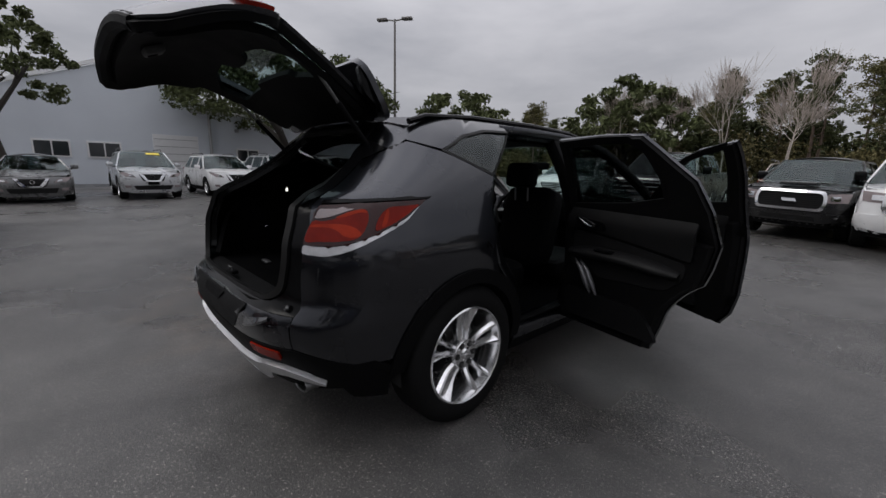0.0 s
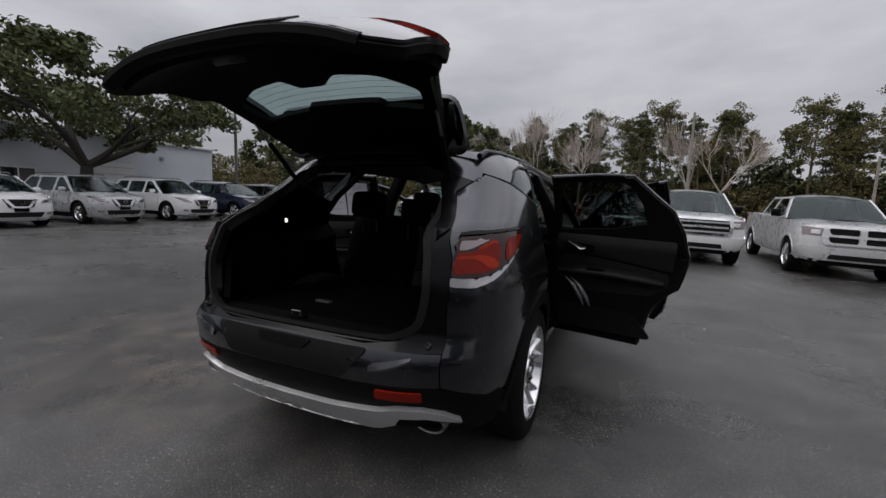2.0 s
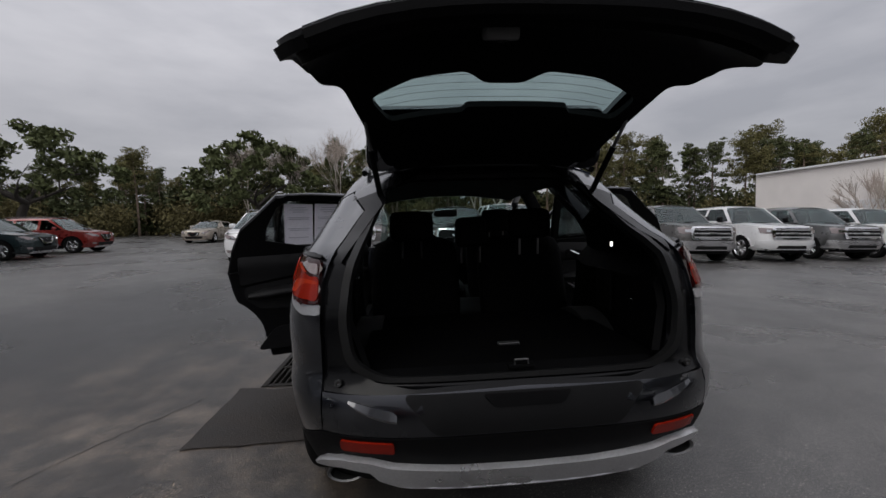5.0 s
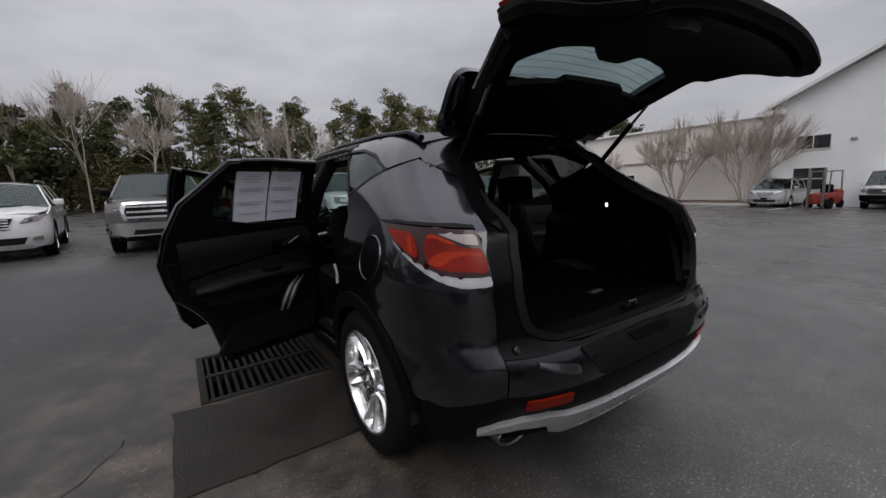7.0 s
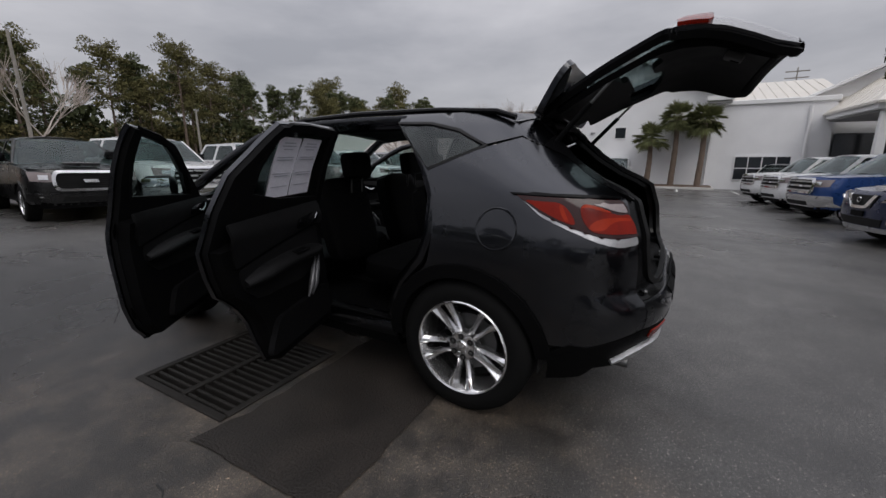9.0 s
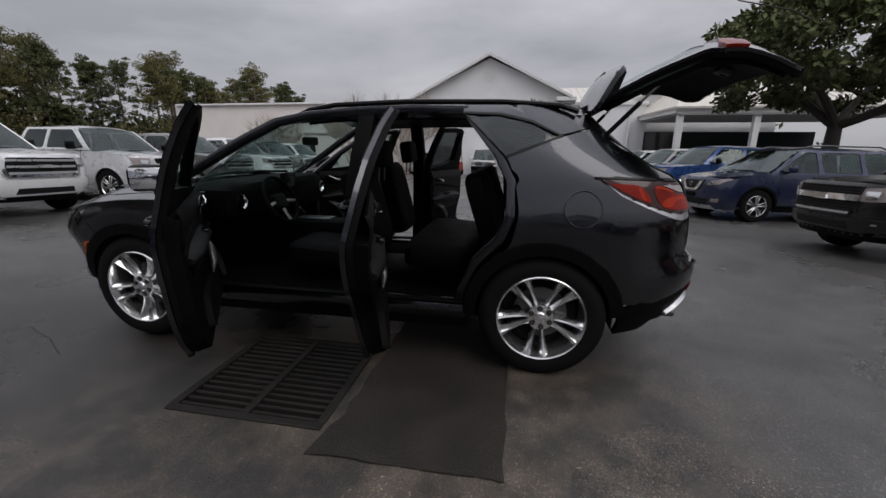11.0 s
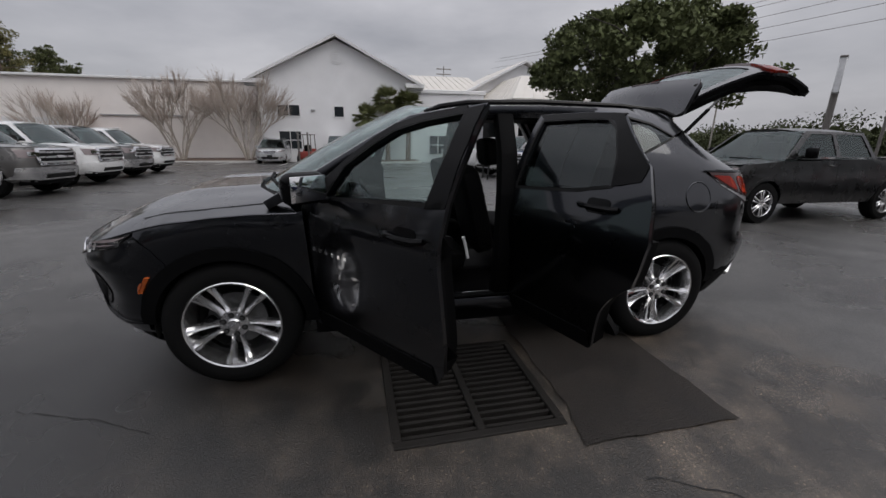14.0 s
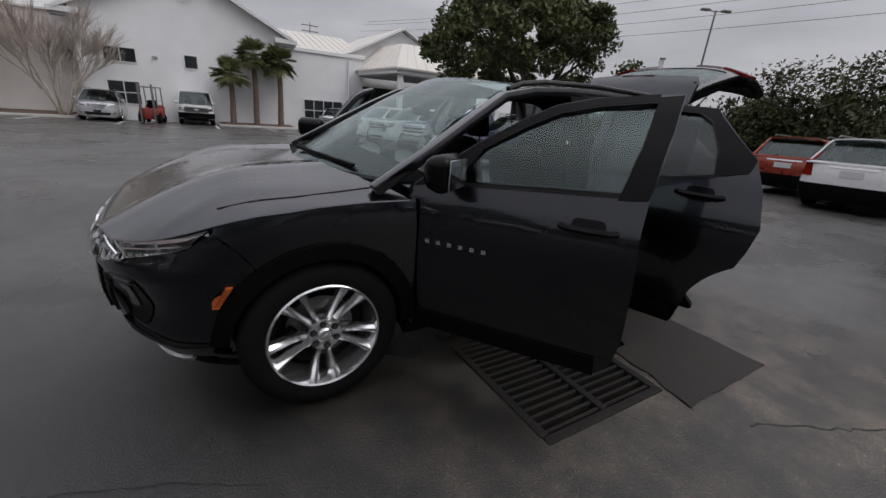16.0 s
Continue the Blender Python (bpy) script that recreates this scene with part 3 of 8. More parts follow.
    # black valance, drawn down to stand in for the shade under the bumper
    loop = f_loop([("y", 3.34, 0.365), ("x", 0.86, 0.345), ("x", 0.60, 0.345), ("x", 0.60, 0.235), ("x", 0.82, 0.235), ("y", 3.33, 0.245)])
    part("front_valance", sheet(loop, fr, thick=0.03, lift=-0.004, step=0.05, toward=(sign, 1, 0)), M["plastic"], car)
    # dark recess with the upright main lamp
    loop = f_loop([("x", 0.655, 0.52), ("x", 0.745, 0.49), ("x", 0.80, 0.60), ("x", 0.785, 0.73), ("x", 0.66, 0.735), ("x", 0.62, 0.63)])
    rec = part("lamp_recess", sheet(rounded(loop, 0.02), fr, thick=0.02, lift=0.006, step=0.04, toward=(sign, 1, 0)), M["paint_black"], car)
    part("main_lamp", sheet(rounded(f_loop([("x", 0.70, 0.58), ("x", 0.745, 0.58), ("x", 0.755, 0.70), ("x", 0.705, 0.70)]), 0.012), fr, thick=0.01, lift=0.012, step=0.03, toward=(sign, 1, 0)), M["smoked_lens"], rec)
    part("lamp_edge", sheet(f_loop([("x", 0.70, 0.705), ("x", 0.775, 0.705), ("x", 0.775, 0.722), ("x", 0.70, 0.722)]), fr, thick=0.008, lift=0.012, step=0.03, toward=(sign, 1, 0)), M["alloy_dark"], rec)
    part("cheek_blade", sheet(f_loop([("x", 0.62, 0.50), ("x", 0.66, 0.45), ("x", 0.80, 0.40), ("x", 0.88, 0.42), ("x", 0.80, 0.425), ("x", 0.68, 0.475)]), fr, thick=0.02, lift=0.012, step=0.04, toward=(sign, 1, 0)), M["paint_black"], car)
    # slim smoked lamp under the bonnet's edge, with light strips and a chrome bar below
    brow = [("x", x, hood_z(x, hood_edge_y(x)) - 0.012) for x in (0.40, 0.50, 0.60, 0.70, 0.78)] + [("y", y, hood_z(hood_edge_x(y), y) - 0.012) for y in (3.42, 3.36, 3.30)]
    hl = part("headlamp", sheet(f_loop(brow + [("y", 3.38, 0.874), ("x", 0.78, 0.830), ("x", 0.60, 0.800), ("x", 0.40, 0.795)]), fr, thick=0.03, lift=-0.004, step=0.04, toward=(sign, 1, 0)), M["smoked_lens"], car, "slim smoked daytime running lamp")
    part("light_strip", sheet(f_loop([("x", 0.66, 0.866), ("x", 0.80, 0.876), ("y", 3.37, 0.908), ("y", 3.31, 0.934), ("y", 3.36, 0.920), ("x", 0.80, 0.888), ("x", 0.66, 0.874)]), fr, thick=0.006, lift=0.004, step=0.04, toward=(sign, 1, 0)), M["clear_lens"], hl)
    part("light_strip", sheet(f_loop([("x", 0.72, 0.842), ("x", 0.80, 0.856), ("y", 3.39, 0.884), ("x", 0.80, 0.862), ("x", 0.72, 0.848)]), fr, thick=0.006, lift=0.004, step=0.04, toward=(sign, 1, 0)), M["clear_lens"], hl)
    # chevron and bar of bright metal
    part("chevron", tube([fr(v, z) + Vector((sign * 0.006, 0.010, 0)) for v, z in f_loop([("x", 0.50, 0.820), ("x", 0.56, 0.845), ("x", 0.62, 0.868), ("x", 0.68, 0.846), ("x", 0.74, 0.826)])], 0.006, 6), M["chrome"], hl)
    part("lamp_bar", sheet(f_loop([("x", 0.16, 0.766), ("x", 0.50, 0.770), ("x", 0.70, 0.792), ("x", 0.80, 0.824), ("y", 3.40, 0.868), ("x", 0.80, 0.838), ("x", 0.70, 0.826), ("x", 0.16, 0.806)]), fr, thick=0.03, lift=0.012, step=0.04, toward=(sign, 1, 0)), M["chrome"], car, "bright chrome bar")
    # sill and the ledge under the doors
    loop = [(0.46, 0.25), (2.41, 0.25), (2.41, 0.345), (0.46, 0.345)]
    part("sill", sheet(loop, place, thick=0.05, step=0.06, toward=out), M["plastic"], car)
    b = box(0.13, 1.95, 0.10, (sign * 0.83, 1.43, 0.37), 0.02)
    part("door_ledge", b, M["paint"], car)
    b = box(0.06, 1.86, 0.012, (sign * 0.855, 1.43, 0.428), 0.004)
    part("scuff_plate", b, M["plastic"], car)
    # posts and rails round the door openings
    def post(pts, w, d, name="pillar", material=M["paint"], inset=0.035):
        b = bmesh.new()
        rows = []
        for y, z in pts:
            x = side_x(y, z) - inset
            rows.append([Vector((sign * x, y, z)), Vector((sign * (x - d), y, z))])
        rings = []
        for i, (a, c) in enumerate(rows):
            j0, j1 = max(i - 1, 0), min(i + 1, len(rows) - 1)
            dr = (rows[j1][0] - rows[j0][0]).normalized()
            t = dr.cross(Vector((sign, 0, 0))).normalized() * w / 2
            rings.append([b.verts.new(a + t), b.verts.new(a - t), b.verts.new(c - t), b.verts.new(c + t)])
        for p, q in zip(rings, rings[1:]):
            for k in range(4):
                b.faces.new((p[k], p[(k + 1) % 4], q[(k + 1) % 4], q[k]))
        b.faces.new(rings[0])
        b.faces.new(rings[-1][::-1])
        bmesh.ops.recalc_face_normals(b, faces=b.faces[:])
        bmesh.ops.bevel(b, geom=b.edges[:], offset=0.008, segments=2, affect="EDGES", profile=0.5)
        return part(name, b, material, car)
    post([(1.20, 0.36), (1.20, 0.7), (1.19, 1.1), (1.17, 1.35), (1.16, 1.60)], 0.11, 0.10, "centre_pillar", M["trim"])
    post([(2.36, 0.38), (2.38, 0.7), (2.38, 1.08)], 0.10, 0.12, "hinge_pillar")
    post([(2.62, 1.075), (2.30, 1.255), (2.0, 1.430), (1.78, 1.545), (1.55, 1.590), (1.2, 1.617), (0.8, 1.622), (0.5, 1.615)], 0.055, 0.07, "roof_rail_frame", inset=0.012)
    post([(0.50, 1.60), (0.30, 1.36), (0.215, 1.2), (0.21, 1.0), (0.27, 0.86), (0.42, 0.70), (0.50, 0.50), (0.52, 0.36)], 0.06, 0.09, "door_jamb", M["paint"])
    # inner lining behind the quarter panel
    loop = [(0.46, 0.46), (0.30, 0.80), (0.25, 1.0), (0.27, 1.32), (-0.10, 1.42), (-0.45, 1.30), (-0.70, 1.05), (-0.80, 0.80), (-0.78, 0.50)]
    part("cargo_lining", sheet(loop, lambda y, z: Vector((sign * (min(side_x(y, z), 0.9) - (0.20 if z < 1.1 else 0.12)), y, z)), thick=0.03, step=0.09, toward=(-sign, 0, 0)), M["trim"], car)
    # wheel housing, dark
    for yc in (0, WHEELBASE):
        b = bmesh.new()
        pr = arch(yc, -8, 188, ARCH_R - 0.005, 18)
        ring0 = [b.verts.new((sign * 0.90, y, z)) for y, z in pr]
        ring1 = [b.verts.new((sign * 0.56, y, z)) for y, z in pr]
        for i in range(len(pr) - 1):
            b.faces.new((ring0[i], ring0[i + 1], ring1[i + 1], ring1[i]))
        b.faces.new(ring1)
        part("wheel_housing", b, M["pit"], car)


for sgn in (1, -1):
    build_side(sgn)

# ---- tail: bumper, opening frame, lamps ----
rear_map = lambda s, z: round_rear(s, z)


def bumper():
    up = [("x", x, 0.752 - 0.02 * abs(x)) for x in np.linspace(-0.73, 0.73, 15)]
    lo = [("x", x, 0.60) for x in np.linspace(0.73, -0.73, 9)]
    return sheet(s_loop(up + lo), rear_map, thick=0.02, step=0.06, toward=(0, -1, 0))


part("rear_bumper", bumper(), M["paint"], car)
# black lower skirt
loop = [("x", x, 0.595) for x in np.linspace(-0.73, 0.73, 9)] + [("y", -0.62, 0.50), ("y", -0.50, 0.44), ("y", -0.47, 0.37)]
loop += [("x", x, 0.375) for x in np.linspace(0.78, -0.78, 9)]
loop = s_loop(loop) + [(-s_of_y(y, z), z) for y, z in [(-0.47, 0.37), (-0.50, 0.44), (-0.62, 0.50)]]
part("bumper_skirt", sheet(loop, rear_map, thick=0.02, lift=0.004, step=0.06, toward=(0, -1, 0)), M["plastic"], car)
# silver skid strip, sweeping up over the exhausts at its ends
top = [(0.775, 0.432), (0.73, 0.480), (0.66, 0.505), (0.56, 0.505), (0.48, 0.485), (0.24, 0.465)]
low = [(0.24, 0.362), (0.46, 0.378), (0.53, 0.41), (0.56, 0.455), (0.66, 0.462), (0.73, 0.44), (0.77, 0.420)]
top = [(-x, z) for x, z in top] + [(0, 0.46)] + top[::-1]
low = [(x, z) for x, z in low[::-1]] + [(0, 0.355)] + [(-x, z) for x, z in low]
part("skid_strip", sheet([(s_of_x(x, z), z) for x, z in top + low], rear_map, thick=0.03, lift=0.028, step=0.05, toward=(0, -1, 0)), M["silver_plastic"], car, "brushed silver skid strip")
# wide dark loading step of the bumper
loop = [("x", x, 0.742) for x in np.linspace(-0.44, 0.44, 7)] + [("x", x, 0.605) for x in np.linspace(0.33, -0.33, 7)]
part("bumper_pad", sheet(rounded(s_loop(loop), 0.03), rear_map, thick=0.008, lift=0.003, step=0.06, toward=(0, -1, 0)), M["bumper_pad"], car, "matte grey loading pad")
part("pull_recess", sheet(rounded([(s_of_x(x, z), z) for x, z in ((-0.16, 0.735), (0.16, 0.735), (0.12, 0.695), (-0.12, 0.695))], 0.015), rear_map, thick=0.004, lift=0.006, step=0.05, toward=(0, -1, 0)), M["trim"], car)
for sgn in (1, -1):
    # upper ledge of the bumper beside the pad, its sky highlight put into lighter grey
    b = bmesh.new()
    rows = []
    for i in range(11):
        t = i / 10
        x = 0.46 + 0.17 * t
        z = 0.665 + 0.055 * t ** 1.6
        w = 0.030 * min(1, 8 * t + 0.6) * (1 - 0.75 * t ** 3)
        y = rear_at(x, z)
        rows.append([b.verts.new((sgn * x, y - 0.006, z - 0.010)), b.verts.new((sgn * x, y - 0.012, z)), b.verts.new((sgn * x, y - 0.003, z + w))])
    for p, q in zip(rows, rows[1:]):
        for k in range(2):
            b.faces.new((p[k], p[k + 1], q[k + 1], q[k]))
    bmesh.ops.recalc_face_normals(b, faces=b.faces[:])
    bmesh.ops.solidify(b, geom=b.faces[:], thickness=0.006)
    part("bumper_ledge", b, M["ledge"], car, "glossy bumper ledge with its sky highlight in the grey")
    loop = [(sgn * a, z) for a, z in s_loop([("y", -0.445, 0.275), ("y", -0.455, 0.45), ("y", -0.56, 0.515), ("x", 0.80, 0.50), ("x", 0.795, 0.40), ("y", -0.60, 0.30)])]
    part("rear_valance", sheet(loop, rear_map, thick=0.03, lift=0.002, step=0.05, toward=(sgn, -1, 0)), M["plastic"], car)
    loop = [(s_of_x(x, z) * sgn, z) for x, z in [(0.47, 0.535), (0.66, 0.535), (0.665, 0.58), (0.475, 0.58)]]
    part("reflector", sheet(rounded(loop, 0.012), rear_map, thick=0.01, lift=0.012, step=0.04, toward=(0, -1, 0)), M["red_lens"], car, "red reflector")
    b = spin([(0, 0.042), (-0.10, 0.046), (-0.105, 0.044), (-0.10, 0.038), (0.05, 0.034)], "Y", 20)
    b.transform(Matrix.Translation((sgn * 0.665, -0.71, 0.40)) @ Matrix.Diagonal((1.6, 1, 0.85, 1)))
    part("exhaust_tip", b, M["alloy_dark"], car, "dark chrome exhaust tip")

# frame of the tailgate opening
HOLE = [(-0.53, 0.778), (0.53, 0.778), (0.635, 0.83), (0.66, 0.98), (0.64, 1.15), (0.56, 1.40), (0.50, 1.545), (0.43, 1.585), (-0.43, 1.585), (-0.50, 1.545), (-0.56, 1.40), (-0.64, 1.15), (-0.66, 0.98), (-0.635, 0.83)]
outer = [(-0.73, 0.735), (0.73, 0.735), (0.733, 1.02), (0.727, 1.12), (0.687, 1.24), (0.597, 1.40), (0.52, 1.60), (0.46, 1.632), (-0.46, 1.632), (-0.52, 1.60), (-0.597, 1.40), (-0.687, 1.24), (-0.727, 1.12), (-0.733, 1.02)]
part("tailgate_frame", sheet(outer, lambda x, z: Vector((x, rear_at(x, z) + 0.02, z)), holes=[rounded(HOLE, 0.05)], thick=0.05, step=0.06, toward=(0, -1, 0)), M["paint_black"], car)
seal_in = rounded([(x * 0.965, 0.0 + (z - 1.2) * 0.97 + 1.2) for x, z in HOLE], 0.05)
part("opening_seal", sheet(rounded([(x * 1.012, (z - 1.2) * 1.012 + 1.2) for x, z in HOLE], 0.05), lambda x, z: Vector((x, rear_at(x, z) + 0.005, z)), holes=[seal_in], thick=0.025, step=0.06, toward=(0, -1, 0)), M["seal"], car)
b = sheet(rounded([(-0.40, -0.925), (0.40, -0.925), (0.52, -0.890), (0.55, -0.80), (-0.55, -0.80), (-0.52, -0.890)], 0.03), lambda x, y: Vector((x, y, 0.786 - 0.03 * (y + 0.8) / -0.13)), thick=0.03, step=0.08, toward=(0, 0, 1))
part("loading_sill", b, M["trim"], car, "dark plastic loading sill")
part("latch", box(0.10, 0.035, 0.02, (0, -0.88, 0.800), 0.006), M["trim"], car)
part("striker", tube([(-0.025, -0.89, 0.806), (-0.025, -0.89, 0.826), (0.025, -0.89, 0.826), (0.025, -0.89, 0.806)], 0.005), M["alloy_dark"], car)
for sgn in (1, -1):
    b = spin([(-0.004, 0.001), (-0.006, 0.006), (-0.012, 0.008), (-0.012, 0.012), (0.0, 0.014)], "Y", 16)
    b.transform(Matrix.Translation((sgn * 0.672, rear_at(0.672, 0.77) + 0.004, 0.765)))
    part("tailgate_stop", b, M["alloy_dark"], car, "round tailgate stop")


def tail_lamp(sign):
    rp = lambda s, z: round_rear(s * sign, z)
    out = (sign, -1, 0)
    reach = s_of_y(-0.27, 1.22) - s_of_x(0.735, 1.22)

    def lens(name, pts, material, parent, lift, thick=0.006, label="", smooth=True):
        """A lens outlined by shares of the lamp's length from its inner edge, and heights."""
        lp = [(s_of_x(0.735, min(z, 1.2)) + reach * u, z) for u, z in pts]
        return part(name, sheet(flowing(lp) if smooth else rounded(lp, 0.012), rp, thick=thick, lift=lift, step=0.022, toward=out), material, parent, label, 60)
    edge = [(0.99, 1.206), (0.88, 1.148), (0.73, 1.108), (0.58, 1.076), (0.45, 1.054), (0.30, 1.041), (0.10, 1.040), (0.0, 1.046)]
    lamp = lens("tail_lamp", [(0.0, 1.200), (0.5, 1.212), (1.0, 1.222)] + edge, M["red_dark"], car, 0.012, 0.03, "red wrap-round tail lamp", False)
    # two red chambers with a dark fold between them, highlights painted in brighter red, and a clear lens in the inner
    # corner
    lens("red_lens", [(0.945, 1.200), (0.80, 1.197), (0.64, 1.190), (0.585, 1.150), (0.60, 1.100), (0.70, 1.112), (0.82, 1.145), (0.90, 1.175)], M["red_lens"], lamp, 0.0150, 0.004)
    lens("red_lens", [(0.50, 1.130), (0.45, 1.180), (0.36, 1.184), (0.25, 1.155), (0.12, 1.138), (0.015, 1.134), (0.015, 1.060), (0.14, 1.056), (0.32, 1.058), (0.47, 1.072)], M["red_lens"], lamp, 0.0150, 0.004)
    lens("red_sweep", [(0.485, 1.082), (0.42, 1.108), (0.31, 1.124), (0.18, 1.127), (0.03, 1.122), (0.03, 1.112), (0.17, 1.112), (0.26, 1.100), (0.34, 1.078), (0.42, 1.072)], M["red_bright"], lamp, 0.0162, 0.003)
    lens("red_sweep", [(0.46, 1.172), (0.40, 1.186), (0.30, 1.176), (0.20, 1.152), (0.28, 1.156), (0.38, 1.172)], M["red_bright"], lamp, 0.0162, 0.003)
    lens("red_sweep", [(0.68, 1.140), (0.66, 1.176), (0.63, 1.182), (0.635, 1.140), (0.645, 1.112), (0.675, 1.116)], M["red_bright"], lamp, 0.0162, 0.003)
    lens("clear_lens", [(0.34, 1.188), (0.02, 1.186), (0.02, 1.146), (0.13, 1.152), (0.23, 1.170)], M["clear_lens"], lamp, 0.0160, 0.004, label="clear reversing lens", smooth=False)
    lens("lamp_brow", [(0.0, 1.204), (0.5, 1.216), (1.03, 1.226), (1.03, 1.234), (0.5, 1.228), (0.0, 1.216)], M["paint_black"], car, 0.014, 0.03, smooth=False)
    lens("lamp_underline", [(u, z - 0.002) for u, z in edge] + [(0.0, 1.008), (0.20, 0.999), (0.35, 1.010), (0.50, 1.034), (0.70, 1.080), (0.90, 1.138)], M["silver_plastic"], car, 0.004, 0.02, "satin silver strip under the lamp", False)


tail_lamp(1)
tail_lamp(-1)
b = sheet(arc(-0.19, 1.06, 0.098, 0, 352, 28), on_side(-1), thick=0.004, lift=0.003, step=0.05, toward=(-1, 0, 0))
part("fuel_door", b, M["paint"], car, "round fuel door")
ring = []
for k in range(37):
    a = 2 * math.pi * k / 36
    y, z = -0.19 + 0.100 * math.cos(a), 1.06 + 0.100 * math.sin(a)
    ring.append((-side_x(y, z) - 0.001, y, z))
part("fuel_door_lip", tube(ring, 0.006, 6), M["paint"], car)

# ---- roof, windscreen, bonnet, nose ----
roof_z = table([-0.30, 0.2, 0.9, 1.5, 1.85], [1.640, 1.675, 1.685, 1.668, 1.615], 0.15)
loop = [(-0.45, -0.24), (0.45, -0.24), (0.60, -0.18), (0.655, 0.3), (0.66, 0.9), (0.655, 1.5), (0.63, 1.66), (0.45, 1.74), (-0.45, 1.74), (-0.63, 1.66), (-0.655, 1.5), (-0.66, 0.9), (-0.655, 0.3), (-0.60, -0.18)]
part("roof", sheet(loop, lambda x, y: Vector((x, y, roof_z(y) - 0.075 * (abs(x) / 0.65) ** 2.2)), thick=0.035, step=0.08, toward=(0, 0, 1)), M["paint"], car)
for sgn in (1, -1):
    pts = [(sgn * 0.615, y, roof_z(y) - 0.045 + dz) for y, dz in ((-0.16, 0.0), (-0.05, 0.028), (0.3, 0.034), (0.9, 0.036), (1.4, 0.034), (1.58, 0.022), (1.68, -0.004))]
    part("roof_bar", tube(pts, 0.017, 8), M["paint_black"], car, "black roof bar")
ws = lambda x, t: Vector((x, 2.80 - 1.06 * t - 0.30 * (x / 0.75) ** 2 * (1 - 0.55 * t), 1.085 + 0.575 * t - 0.10 * (1 - t) * t * -1.2 - 0.05 * (x / 0.7) ** 2 * t))
loop = [(-0.74, 0.0), (0.74, 0.0), (0.60, 1.0), (-0.60, 1.0)]
part("windscreen", sheet(loop, ws, thick=0.005, step=0.1, toward=(0, 1, 1)), M["glass"], car)
HOOD_EDGE = [(hood_edge_x(y), y) for y in (2.46, 2.62, 2.75, 2.88, 3.0, 3.1, 3.18, 3.24, 3.30, 3.36, 3.42)] + [(x, hood_edge_y(x)) for x in (0.83, 0.79, 0.73, 0.64, 0.52, 0.38, 0.2)]
HOOD_EDGE += [(-x, y) for x, y in HOOD_EDGE[::-1]]
loop = [(-0.5, 2.72), (0, 2.80), (0.5, 2.72)] + HOOD_EDGE
part("bonnet", sheet(loop, lambda x, y: Vector((x, y, hood_z(x, y))), thick=0.025, step=0.06, toward=(0, 0, 1)), M["paint"], car)
# the bonnet's rolled lip, from its edge down to the lamps
b = bmesh.new()
rows = []
for x, y in resample(HOOD_EDGE, 0.04, closed=False):
    z0 = hood_z(x, y)
    top = Vector((x, y, z0))
    n = Vector((x, 0, 0)).normalized() if y < 3.2 else Vector((x * 0.6, 1.0, 0)).normalized()
    low = Vector((x, y, z0 - 0.012)) + n * 0.004
    mid = top.lerp(low, 0.4) + n * 0.005
    rows.append([b.verts.new(p) for p in (top, mid, low, low - n * 0.03)])
for p, q in zip(rows, rows[1:]):
    for k in range(3):
        b.faces.new((p[k], p[k + 1], q[k + 1], q[k]))
bmesh.ops.recalc_face_normals(b, faces=b.faces[:])
part("bonnet_lip", b, M["paint"], car)
for sgn in (1, -1):
    part("bonnet_gap", ribbon([(sgn * x, y, hood_z(x, y) + 0.0015) for x, y in ((0.80, 2.56), (0.83, 2.62), (0.85, 2.75), (0.86, 2.95), (0.845, 3.12), (0.825, 3.26))], 0.005, 0.002), M["seal"], car)
part("wiper", tube([(-0.55, 2.60, 1.135), (-0.2, 2.70, 1.150), (0.15, 2.74, 1.150)], 0.012, 6), M["plastic"], car)
part("wiper", tube([(0.02, 2.70, 1.145), (0.35, 2.68, 1.145), (0.62, 2.55, 1.130)], 0.012, 6), M["plastic"], car)
part("cowl", sheet([(-0.80, 2.46), (-0.5, 2.62), (0.5, 2.62), (0.80, 2.46), (0.82, 2.52), (0.5, 2.79), (-0.5, 2.79), (-0.82, 2.52)], lambda x, y: Vector((x, y, 1.100)), thick=0.02, step=0.1, toward=(0, 0, 1)), M["plastic"], car)

nose = lambda x, z: Vector((x, front_at(x, z), z))
def nose_panel(name, loop, material, lift=0.0, thick=0.03, label="", step=0.06, parent=None):
    return part(name, sheet(loop, nose, thick=thick, lift=lift, step=step, toward=(0, 1, 0)), material, parent or car, label)
nose_panel("front_bumper", [(-0.64, 0.33), (-0.66, 0.52), (-0.60, 0.70), (-0.62, 0.80), (-0.44, 0.872), (0.44, 0.872), (0.62, 0.80), (0.60, 0.70), (0.66, 0.52), (0.64, 0.33)], M["paint_black"], -0.012)
gr = nose_panel("grille", [(-0.56, 0.50), (0.56, 0.50), (0.60, 0.64), (0.52, 0.76), (-0.52, 0.76), (-0.60, 0.64)], M["pit"], -0.004)
for k in range(7):
    z = 0.515 + 0.034 * k
    w = 0.55 - 0.02 * abs(k - 3.5) / 3.5
    part("grille_bar", sheet([(-w, z), (w, z), (w, z + 0.018), (-w, z + 0.018)], nose, thick=0.02, lift=0.008, step=0.1, toward=(0, 1, 0)), M["paint_black"], gr)
nose_panel("chrome_bar", [(-0.50, 0.772), (0.50, 0.772), (0.50, 0.800), (-0.50, 0.800)], M["chrome"], 0.014)
nose_panel("badge", [(-0.10, 0.765), (0.06, 0.765), (0.10, 0.81), (-0.06, 0.81)], M["chrome"], 0.024)
